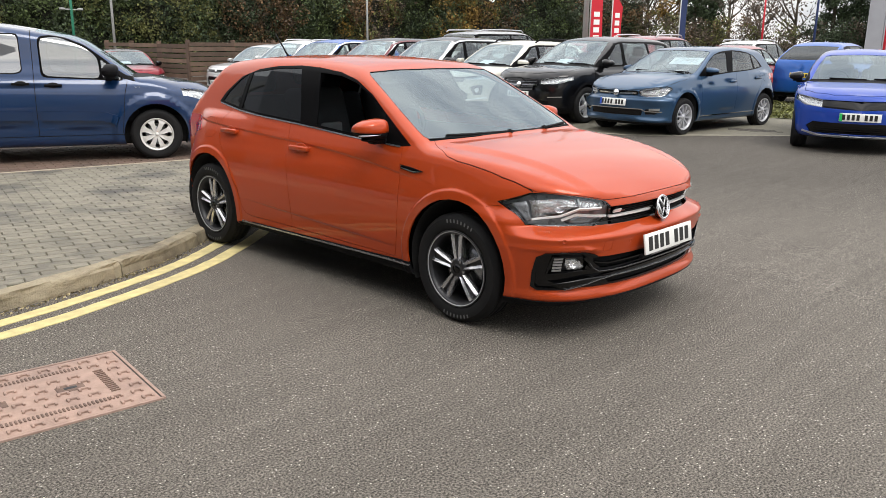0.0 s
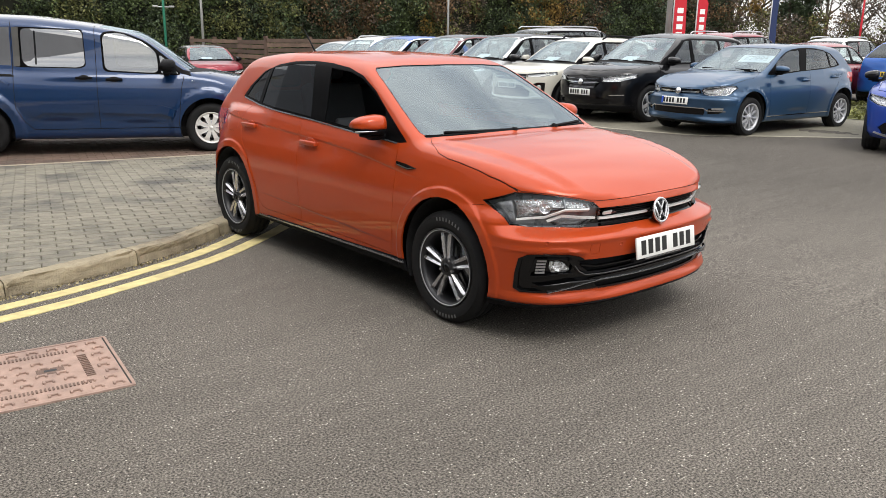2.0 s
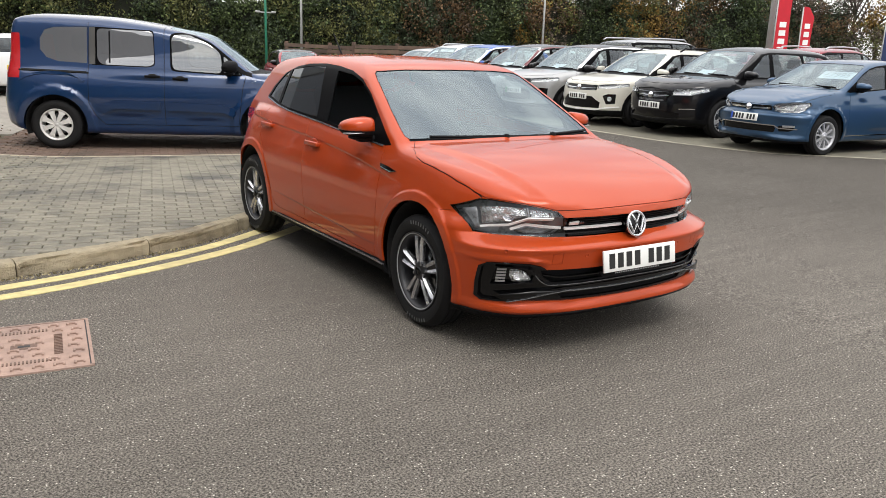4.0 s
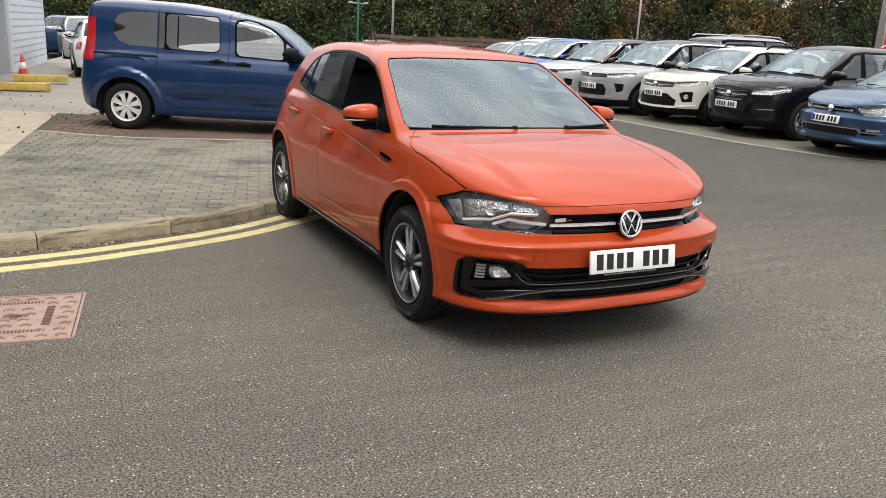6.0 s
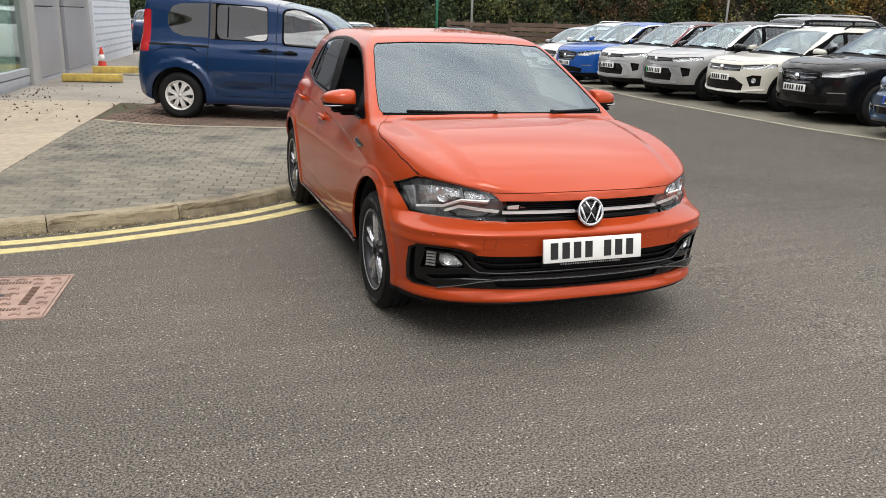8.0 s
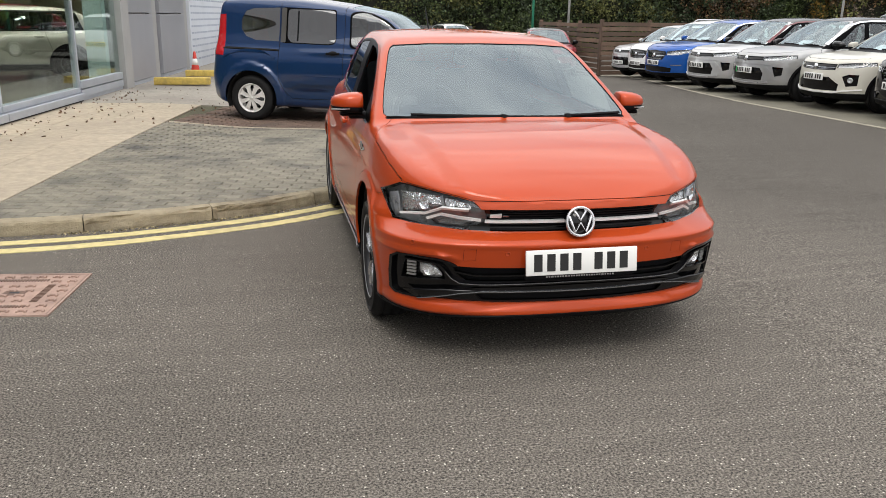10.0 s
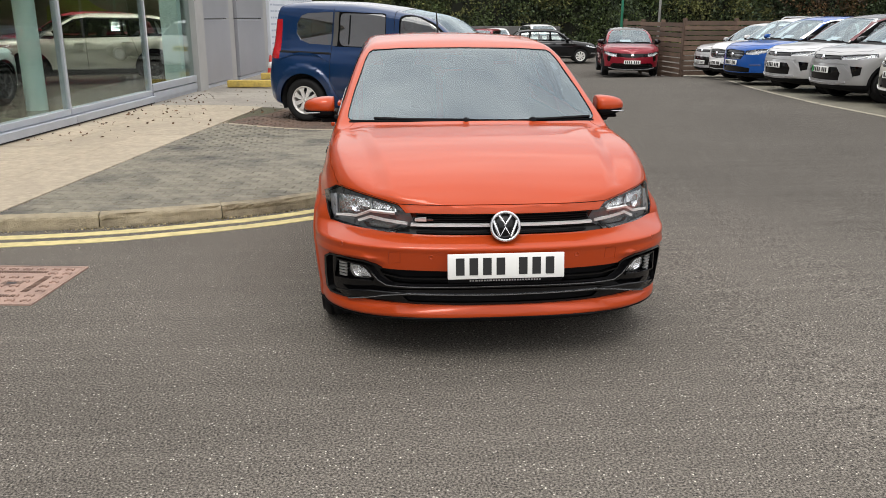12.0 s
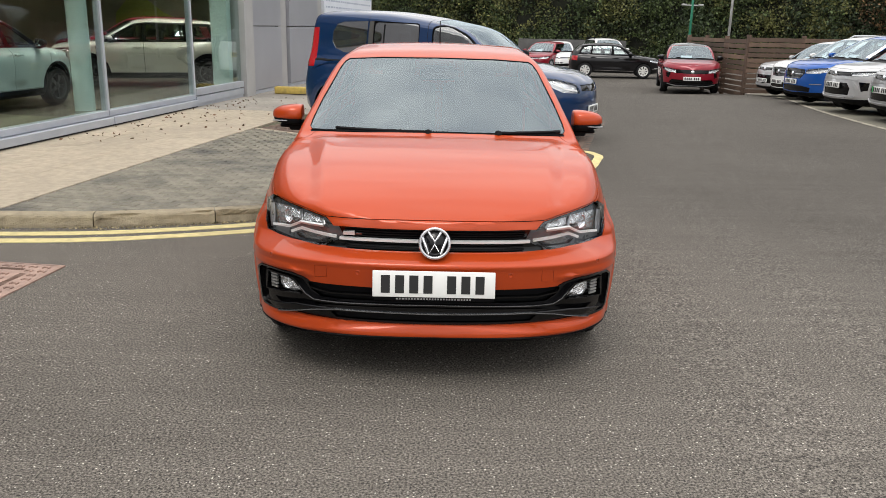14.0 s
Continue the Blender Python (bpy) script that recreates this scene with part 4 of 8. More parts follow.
hero_spec = dict(
    length=4.02, hw=0.875, paint=ORANGE,
    front=[(0.16, 0.12), (0.215, 0.03), (0.238, -0.018), (0.250, -0.032), (0.262, -0.031), (0.298, -0.010), (0.36, -0.012), (0.44, -0.02), (0.50, -0.030), (0.55, -0.038), (0.570, -0.0435), (0.577, -0.042), (0.584, -0.034), (0.605, -0.002), (0.63, 0.032), (0.652, 0.034), (0.706, 0.014), (0.722, -0.002), (0.755, 0.008), (0.80, 0.012), (0.9, 0.1)],
    rear=[(0.2, 3.85), (0.3, 3.97), (0.45, 4.01), (0.6, 4.01), (0.75, 3.96), (0.9, 3.93), (1.0, 3.90)],
    wid=[(0.15, 0.80), (0.22, 0.836), (0.30, 0.848), (0.42, 0.860), (0.55, 0.864), (0.68, 0.859), (0.76, 0.846), (0.82, 0.829), (0.88, 0.812), (0.95, 0.782), (1.0, 0.76), (1.1, 0.715)],
    top=[(0.0, 0.745), (0.04, 0.776), (0.15, 0.838), (0.3, 0.893), (0.5, 0.940), (0.75, 0.973), (1.0, 0.988), (1.2, 0.988), (1.4, 0.985), (2.3, 1.0), (3.2, 1.03), (3.7, 1.02), (3.95, 0.96)],
    sill=[(0.0, 0.2), (0.3, 0.18), (0.6, 0.2), (3.4, 0.21), (3.8, 0.24), (4.0, 0.3)],
    cw=[(0.9, 0.79), (0.98, 0.772), (1.1, 0.727), (1.25, 0.668), (1.35, 0.62), (1.46, 0.56)],
    roof=[(1.2, 1.34), (1.6, 1.37), (1.8, 1.40), (2.1, 1.43), (2.5, 1.446), (2.9, 1.442), (3.4, 1.405), (3.75, 1.35), (3.9, 1.3)],
    ws=[(0.9, 0.86), (1.0, 1.035), (1.10, 1.222), (1.22, 1.455), (1.353, 1.725), (1.40, 1.83), (1.5, 2.06)],
    bl=[(0.9, 3.98), (1.0, 3.93), (1.1, 3.84), (1.25, 3.68), (1.36, 3.54), (1.45, 3.25)],
    crease=[(TORNADO, 0, 0.95, 3.85, 0.012, 0.15), (0.368, 0.437, 1.2, 2.95, 0.010, 0.07)], crease_ramp=0.018,
    cheek=(0.25, 0.45, 0.63, 0.73, 0.57), brow=(0.522, 0.016, 0.50, 0.62),
    flare=(0.010, 0.062, 0.022), taper_y=2.8, taper=0.09,
    crown=0.020, crown4=0.004, kt=0.045, pw=0.22, wk=0.5, kr=0.07, kc=0.035, rcrown=0.022, ks=0.02,
    lf=[(0.5, 0.54), (0.572, 0.57), (0.60, 0.74), (0.63, 1.0), (0.70, 1.0), (0.76, 0.95)], nf=[(0.5, 2.65), (0.56, 2.7), (0.62, 3.0)],
    bonnet_line=(0.47, 0.62, 0.06, 1.2, 0.019),
    axle0=0.775, axle1=3.345, arch_r=0.368, arch_z=0.345, wheel_r=0.315, tyre_w=0.2, rim=0.216, wheel="twin", track=1.50, turn=4,
    belt=0.97, cabin_w=0.76, cabin0=1.3, cabin1=3.5, mirror=(0.871, 1.455, 1.036, 0.83),
    plate=(-0.066, 0.503, None), plate_tilt=-8, rear_glass=M["privacy"], front_glass="left", lamp_back=M["lamp_dark"],
    res=dict(along=120, fan=40, around=140), normal_step=0.002, ridges=HERO_RIDGES, clad_sides="both",
    handles=[(2.215, 0.853, 0.2), (3.09, 0.897, 0.2)],
    cuts=[
        pillar_cut(PILLAR_LINE, 2.2),
        ("top", [(-0.01, 0.7), (0.9, 0.7)] + BONNET_REAR[::-1], 0, lambda c, n: c.z > 0.8 and c.y < 1.4),
        ("top", [(-0.01, 0.33), (0.742, 0.33)] + BONNET_SIDE + BONNET_REAR[-2::-1], BONNET, lambda c, n: c.z > 0.76 and c.y < 1.3),
        ("front", BONNET_EDGE + [(0.745, 1.05), (-0.01, 1.05)], BONNET, lambda c, n: c.y < 0.3305),
        ("front", [(-0.01, 0.975), (0.69, 0.97), (0.701, 0.997), (0.6, 0.998), (0.38, 1.001), (-0.01, 1.006)], SCUTTLE, lambda c, n: bonnet_end(c.x) < c.y < 1.4 and c.z > 0.96),
        ("front", [(-0.01, 1.004), (0.38, 0.999), (0.6, 0.996), (0.692, 0.997), (0.707, 1.013), (0.701, 1.046), (0.670, 1.1405), (0.644, 1.202), (0.599, 1.310), (0.577, 1.343), (0.553, 1.3575), (0.35, 1.3695), (-0.01, 1.3735)], PILLAR, lambda c, n: 1.0 < c.y < 2.2 and c.z > 0.98),
        ("front", [(-0.01, 1.010), (0.38, 1.005), (0.6, 1.002), (0.69, 1.001), (0.703, 1.014), (0.697, 1.046), (0.666, 1.14), (0.640, 1.20), (0.596, 1.308), (0.575, 1.341), (0.552, 1.355), (0.35, 1.367), (-0.01, 1.371)], WINDSCREEN, lambda c, n: 1.0 < c.y < 2.2 and c.z > 0.98),
        ("side", [(1.258, 0.945), (1.246, 0.83), (1.232, 0.759), (1.228, 0.643), (1.234, 0.465), (1.262, 0.297), (2.301, 0.306), (2.297, 0.449), (2.323, 0.627), (2.357, 0.797), (2.377, 0.963), (2.384, 1.01), (1.748, 0.972), (1.27, 0.953)], FRONT_DOOR, keep_side),
        ("side", [(2.301, 0.306), (2.80, 0.306), (2.87, 0.32), (2.905, 0.36), (2.945, 0.485), (3.072, 0.682), (3.20, 0.80), (3.235, 0.87), (3.243, 0.936), (3.20, 1.06), (2.692, 1.028), (2.384, 1.01), (2.377, 0.963), (2.357, 0.797), (2.323, 0.627), (2.297, 0.449)], REAR_DOOR, keep_side),
        ("side", OUTLINE, PILLAR, keep_side),
        ("side", [(3.372, 1.096), (3.105, 1.067), (3.078, 1.312), (3.179, 1.266), (3.313, 1.167)], REAR_WINDOW, keep_side),
        ("side", [(3.035, 1.318), (2.72, 1.352), (2.442, 1.363), (2.35, 1.18), (2.285, 1.02), (2.692, 1.040), (3.052, 1.060)], REAR_WINDOW, keep_side),
        ("side", [(2.22, 1.342), (1.993, 1.327), (1.814, 1.288), (1.622, 1.203), (1.48, 1.121), (1.434, 0.985), (1.748, 0.990), (2.11, 1.013), (2.15, 1.16)], FRONT_WINDOW, keep_side),
        ("side", [(1.10, 0.12), (2.99, 0.12), (2.97, 0.238), (2.79, 0.262), (1.64, 0.277), (1.10, 0.29)], CLAD, lambda c, n: c.x > 0.6),
        ("side", [(3.52, 0.875), (3.60, 0.95), (3.70, 0.972), (3.95, 0.965), (3.95, 0.76), (3.82, 0.79)], TAIL, lambda c, n: c.x > 0.3 and c.y > 3.4),
        ("front", [(-0.01, 0.723), (0.375, 0.725), (0.434, 0.723), (0.418, 0.70), (0.402, 0.664), (0.45, 0.643), (0.50, 0.624), (0.40, 0.622), (-0.01, 0.620)], GRILLE, lambda c, n: c.y < 0.3),
        ("front", [(0.402, 0.664), (0.418, 0.70), (0.434, 0.723), (0.467, 0.756), (0.53, 0.771), (0.597, 0.784), (0.66, 0.793), (0.718, 0.799), (0.751, 0.796), (0.79, 0.765), (0.818, 0.738), (0.802, 0.68), (0.785, 0.630), (0.72, 0.624), (0.603, 0.626), (0.506, 0.622), (0.45, 0.641)], HEADLIGHT, lambda c, n: c.y < 0.62),
        ("front", [(-0.01, 0.466), (0.134, 0.466), (0.378, 0.469), (0.476, 0.470), (0.545, 0.473), (0.570, 0.488), (0.625, 0.502), (0.731, 0.507), (0.786, 0.500), (0.805, 0.48), (0.807, 0.40), (0.801, 0.319), (0.785, 0.302), (0.694, 0.305), (0.607, 0.306), (0.504, 0.303), (0.379, 0.300), (0.181, 0.298), (-0.01, 0.297)], INTAKE, lambda c, n: c.y < 0.45),
        ("front", [(-0.01, 0.306), (0.43, 0.310), (0.47, 0.345), (-0.01, 0.346)], LOWGRILLE, lambda c, n: c.y < 0.45),
        ("front", [(-0.01, 0.402), (0.43, 0.397), (0.50, 0.40), (0.548, 0.432), (0.56, 0.462), (-0.01, 0.462)], LOWGRILLE, lambda c, n: c.y < 0.45),
        ("front", [(0.60, 0.464), (0.665, 0.474), (0.752, 0.478), (0.768, 0.392), (0.71, 0.394), (0.60, 0.402), (0.59, 0.43)], FOG, lambda c, n: c.y < 0.45),
        ("front", [(-0.01, 0.1), (0.9, 0.1), (0.9, 0.235), (0.83, 0.24), (0.64, 0.232), (0.53, 0.24), (0.33, 0.248), (-0.01, 0.25)], SPLITTER, lambda c, n: c.y < 0.5),
    ],
    seams=[
        ("front", BONNET_EDGE, lambda c, n: c.y < 0.345, 0.0032),
        ("top", [(0.742, 0.33)] + BONNET_SIDE, lambda c, n: c.z > 0.76, 0.003),
        ("side", [(1.258, 0.945), (1.246, 0.83), (1.232, 0.759), (1.228, 0.643), (1.234, 0.465), (1.262, 0.297)], keep_side, 0.004),
        ("side", [(1.262, 0.297), (2.301, 0.306), (2.80, 0.306), (2.87, 0.32), (2.905, 0.36), (2.945, 0.485), (3.072, 0.682), (3.20, 0.80), (3.235, 0.87), (3.243, 0.936), (3.20, 1.05)], keep_side, 0.004),
        ("side", [(2.301, 0.306), (2.297, 0.449), (2.323, 0.627), (2.357, 0.797), (2.377, 0.963), (2.384, 1.01)], keep_side, 0.004),
        ("side", [(0.42, 0.735), (0.5, 0.715), (0.56, 0.705)], lambda c, n: c.x > 0.6, 0.002),
        ("side", [(3.46, 0.96), (3.42, 0.975), (3.35, 0.975), (3.30, 0.94), (3.29, 0.86), (3.33, 0.835), (3.42, 0.83), (3.46, 0.85), (3.47, 0.92), (3.46, 0.96)], keep_side, 0.0022),
        ("front", [(0.465, 0.504), (0.518, 0.499), (0.517, 0.552), (0.465, 0.557), (0.465, 0.504)], lambda c, n: c.y < 0.3, 0.0015),
    ],
)

# ---- ground, paving, kerb ----
def wall_x(y):
    """The line of the showroom front."""
    return -4.29 + 0.13 * (y - 10.92)


WALL_A = math.degrees(math.atan(0.13))


def pav_z(x, y):
    """The raised paving: a kerb's height over the road, running down to the tarmac at the van's bay."""
    a, b = min(max((y - 4.0) / 4.0, 0.0), 1.0), min(max((x + 3.2) / 1.8, 0.0), 1.0)
    return 0.10 - 0.085 * a * a * (3 - 2 * a) * b * b * (3 - 2 * b)


def asphalt():
    """Worn grey tarmac with pale and dark chippings, faint tyre drags and patches."""
    m = material("asphalt", (0.1, 0.095, 0.088), rough=0.9, spec=0.15)
    n, l = m.node_tree.nodes, m.node_tree.links
    p = n["Principled BSDF"]
    tc = n.new("ShaderNodeTexCoord")
    big = n.new("ShaderNodeTexNoise")
    big.inputs["Scale"].default_value, big.inputs["Detail"].default_value = 0.45, 5
    mid = n.new("ShaderNodeTexNoise")
    mid.inputs["Scale"].default_value, mid.inputs["Detail"].default_value = 105.0, 3
    mid.inputs["Roughness"].default_value = 0.75
    stone = n.new("ShaderNodeTexVoronoi")
    stone.inputs["Scale"].default_value = 98.0
    streak_map = n.new("ShaderNodeMapping")
    streak_map.inputs["Rotation"].default_value = (0, 0, radians(35))
    streak_map.inputs["Scale"].default_value = (0.35, 5.0, 1.0)
    streak = n.new("ShaderNodeTexNoise")
    streak.inputs["Scale"].default_value, streak.inputs["Detail"].default_value = 2.0, 4
    for t in (big, mid, stone):
        l.new(tc.outputs["Object"], t.inputs["Vector"])
    l.new(tc.outputs["Object"], streak_map.inputs["Vector"])
    l.new(streak_map.outputs["Vector"], streak.inputs["Vector"])
    ramp = n.new("ShaderNodeValToRGB")
    e = ramp.color_ramp.elements
    e[0].position, e[0].color = 0.37, (0.034, 0.031, 0.028, 1)
    e[1].position, e[1].color = 0.66, (0.30, 0.274, 0.237, 1)
    k = e.new(0.5)
    k.color = (0.133, 0.119, 0.102, 1)
    l.new(mid.outputs["Fac"], ramp.inputs["Fac"])
    # chippings: some cells pale, some dark
    sep = n.new("ShaderNodeSeparateColor")
    l.new(stone.outputs["Color"], sep.inputs["Color"])
    pale = n.new("ShaderNodeMapRange")
    pale.inputs["From Min"].default_value, pale.inputs["From Max"].default_value = 0.925, 0.965
    l.new(sep.outputs["Red"], pale.inputs["Value"])
    near = n.new("ShaderNodeMapRange")
    near.inputs["From Min"].default_value, near.inputs["From Max"].default_value = 0.42, 0.25
    l.new(stone.outputs["Distance"], near.inputs["Value"])
    both = n.new("ShaderNodeMath")
    both.operation = "MULTIPLY"
    l.new(pale.outputs["Result"], both.inputs[0])
    l.new(near.outputs["Result"], both.inputs[1])
    mixp = n.new("ShaderNodeMixRGB")
    mixp.inputs["Color2"].default_value = (0.66, 0.62, 0.55, 1)
    l.new(both.outputs[0], mixp.inputs["Fac"])
    l.new(ramp.outputs["Color"], mixp.inputs["Color1"])
    dark = n.new("ShaderNodeMapRange")
    dark.inputs["From Min"].default_value, dark.inputs["From Max"].default_value = 0.24, 0.08
    l.new(sep.outputs["Green"], dark.inputs["Value"])
    both2 = n.new("ShaderNodeMath")
    both2.operation = "MULTIPLY"
    l.new(dark.outputs["Result"], both2.inputs[0])
    l.new(near.outputs["Result"], both2.inputs[1])
    mixd = n.new("ShaderNodeMixRGB")
    mixd.inputs["Color2"].default_value = (0.03, 0.028, 0.027, 1)
    l.new(both2.outputs[0], mixd.inputs["Fac"])
    l.new(mixp.outputs["Color"], mixd.inputs["Color1"])
    tone = n.new("ShaderNodeMath")
    tone.operation = "ADD"
    l.new(big.outputs["Fac"], tone.inputs[0])
    l.new(streak.outputs["Fac"], tone.inputs[1])
    tr = n.new("ShaderNodeMapRange")
    tr.inputs["From Min"].default_value, tr.inputs["From Max"].default_value = 0.7, 1.35
    tr.inputs["To Min"].default_value, tr.inputs["To Max"].default_value = 0.84, 1.16
    l.new(tone.outputs[0], tr.inputs["Value"])
    # tone falls to 0.66 towards the sales rows, its edge broken by noise
    sx = n.new("ShaderNodeSeparateXYZ")
    l.new(tc.outputs["Object"], sx.inputs["Vector"])
    wx = n.new("ShaderNodeMath")
    wx.operation = "MULTIPLY_ADD"
    wx.inputs[1].default_value = 0.9
    l.new(sx.outputs["Y"], wx.inputs[0])
    l.new(sx.outputs["X"], wx.inputs[2])
    wn_ = n.new("ShaderNodeMath")
    wn_.operation = "MULTIPLY_ADD"
    wn_.inputs[1].default_value = 3.0
    l.new(big.outputs["Fac"], wn_.inputs[0])
    l.new(wx.outputs[0], wn_.inputs[2])
    row_tone = n.new("ShaderNodeMapRange")
    row_tone.inputs["From Min"].default_value, row_tone.inputs["From Max"].default_value = 4.0, 8.0
    row_tone.inputs["To Min"].default_value, row_tone.inputs["To Max"].default_value = 1.0, 0.66
    l.new(wn_.outputs[0], row_tone.inputs["Value"])
    tn = n.new("ShaderNodeMath")
    tn.operation = "MULTIPLY"
    l.new(tr.outputs["Result"], tn.inputs[0])
    l.new(row_tone.outputs["Result"], tn.inputs[1])
    vm = n.new("ShaderNodeVectorMath")
    vm.operation = "SCALE"
    l.new(mixd.outputs["Color"], vm.inputs[0])
    l.new(tn.outputs[0], vm.inputs["Scale"])
    l.new(vm.outputs["Vector"], p.inputs["Base Color"])
    bump = n.new("ShaderNodeBump")
    bump.inputs["Strength"].default_value, bump.inputs["Distance"].default_value = 0.8, 0.006
    l.new(mid.outputs["Fac"], bump.inputs["Height"])
    l.new(bump.outputs["Normal"], p.inputs["Normal"])
    return m


def stained(name, color, dirt, moss=None, rough=0.85, scale=3.0, island=0.12, amount=0.6, bump=0.35):
    """A paving surface: grain, per-piece tone, dark stains and mossy patches."""
    m = material(name, color, rough=rough, vary=0.16, vary_scale=14, island=island, bump=bump, bump_scale=90)
    n, l = m.node_tree.nodes, m.node_tree.links
    p = n["Principled BSDF"]
    src = p.inputs["Base Color"].links[0].from_socket
    geo = n.new("ShaderNodeNewGeometry")
    st = n.new("ShaderNodeTexNoise")
    st.inputs["Scale"].default_value, st.inputs["Detail"].default_value = scale * 0.4, 6
    st.inputs["Roughness"].default_value = 0.6
    l.new(geo.outputs["Position"], st.inputs["Vector"])
    mr = n.new("ShaderNodeMapRange")
    mr.inputs["From Min"].default_value, mr.inputs["From Max"].default_value = 0.49, 0.68
    mr.inputs["To Max"].default_value = amount
    l.new(st.outputs["Fac"], mr.inputs["Value"])
    mx = n.new("ShaderNodeMixRGB")
    mx.inputs["Color2"].default_value = (*dirt, 1)
    l.new(mr.outputs["Result"], mx.inputs["Fac"])
    l.new(src, mx.inputs["Color1"])
    last = mx.outputs["Color"]
    if moss:
        ms = n.new("ShaderNodeTexNoise")
        ms.inputs["Scale"].default_value, ms.inputs["Detail"].default_value = scale * 3, 8
        ms.inputs["Roughness"].default_value = 0.7
        l.new(geo.outputs["Position"], ms.inputs["Vector"])
        mr2 = n.new("ShaderNodeMapRange")
        mr2.inputs["From Min"].default_value, mr2.inputs["From Max"].default_value = 0.58, 0.75
        mr2.inputs["To Max"].default_value = 0.5
        l.new(ms.outputs["Fac"], mr2.inputs["Value"])
        mx2 = n.new("ShaderNodeMixRGB")
        mx2.inputs["Color2"].default_value = (*moss, 1)
        l.new(mr2.outputs["Result"], mx2.inputs["Fac"])
        l.new(last, mx2.inputs["Color1"])
        last = mx2.outputs["Color"]
    l.new(last, p.inputs["Base Color"])
    return m


M["asphalt"] = asphalt()
M["block"] = stained("block_paving", (0.215, 0.198, 0.155), (0.055, 0.052, 0.052), (0.11, 0.11, 0.045), amount=0.9)
M["block_red"] = stained("red_block_paving", (0.15, 0.10, 0.075), (0.07, 0.06, 0.05), (0.10, 0.10, 0.05))
M["joint"] = material("joint_soil", (0.085, 0.08, 0.045), rough=0.95, bump=0.5, vary=0.4, vary_scale=20)
M["slab"] = stained("concrete_slab", (0.41, 0.348, 0.262), (0.27, 0.23, 0.18), None, scale=2.0, island=0.05, amount=0.45, bump=0.2)
M["slab_grey"] = stained("grey_slab", (0.30, 0.275, 0.235), (0.18, 0.16, 0.14), None, scale=2.5, island=0.06, amount=0.5, bump=0.2)
M["kerb"] = stained("kerb_concrete", (0.33, 0.28, 0.19), (0.085, 0.07, 0.05), (0.16, 0.13, 0.05), scale=5.0, island=0.08, amount=0.8, bump=0.6)
M["line_yellow"] = stained("yellow_line", (0.62, 0.53, 0.25), (0.38, 0.33, 0.18), None, scale=9.0, island=0.0, amount=0.55, bump=0.4)
M["line_white"] = stained("white_line", (0.34, 0.31, 0.24), (0.15, 0.14, 0.12), None, scale=7.0, island=0.0, amount=0.7, bump=0.3)
M["iron_dark"] = stained("dirty_iron", (0.17, 0.11, 0.085), (0.10, 0.075, 0.065), None, scale=6.0, island=0.05, amount=0.6, bump=0.3)
M["iron"] = stained("painted_iron", (0.37, 0.255, 0.205), (0.16, 0.12, 0.11), (0.30, 0.25, 0.22), scale=6.0, island=0.05, amount=0.6, bump=0.3)


def sheet(name, xs, ys, zf, mat, smooth=True):
    V = [(x, y, zf(x, y)) for y in ys for x in xs]
    n = len(xs)
    F = [[j * n + i, j * n + i + 1, (j + 1) * n + i + 1, (j + 1) * n + i] for j in range(len(ys) - 1) for i in range(n - 1)]
    return mesh_part(name, V, F, mat, smooth=smooth)


ground_xs = [-300, -120, -60] + list(np.arange(-30, 41, 1.0)) + [60, 120, 400]
ground_ys = [-300, -120, -50] + list(np.arange(-20, 46, 1.0)) + [60, 120, 400]
tagged(sheet("ground", ground_xs, ground_ys, ground_z, M["asphalt"]), "worn grey tarmac with pale chippings", "ground", kind="structure")

kx = Curve([(-9.0, 2.45), (-3.4, 2.66), (-2.9, 2.69), (-2.5, 2.745), (-2.2, 2.82), (-1.8, 2.94), (-1.4, 3.10), (-0.92, 3.40), (-0.3, 3.88), (0.4, 4.52), (1.0, 5.22), (1.45, 6.0), (1.72, 6.85)])
kerb_pts = []
for q in np.concatenate([np.arange(-9.0, 1.70, 0.05), [1.70, 1.72]]):
    kerb_pts.append((float(q), float(kx(np.array([q]))[0])))


def along(pts, step):
    """Points at even steps along a polyline, with unit directions."""
    out, left = [], 0.0
    for (x0, y0), (x1, y1) in zip(pts, pts[1:]):
        d = math.hypot(x1 - x0, y1 - y0)
        while left <= d:
            t = left / d
            out.append((x0 + (x1 - x0) * t, y0 + (y1 - y0) * t, (x1 - x0) / d, (y1 - y0) / d))
            left += step
        left -= d
    return out


def ribbon(pts, off0, off1, z, mat, name, thick=0.004, ragged=0.0, parent=None):
    """A painted strip beside a polyline, set off to its right."""
    V, F = [], []
    st = along(pts, 0.06)
    for i, (x, y, dx, dy) in enumerate(st):
        for o in (off0, off1):
            o += random.uniform(-ragged, ragged)
            px, py = x + dy * o, y - dx * o
            V += [(px, py, z(px, py) + thick), (px, py, z(px, py) - 0.002)]
        if i:
            k = 4 * i
            F += [[k - 4, k - 2, k + 2, k], [k - 3, k - 4, k, k + 1], [k - 2, k - 1, k + 3, k + 2]]
    return mesh_part(name, V, F, mat, parent)


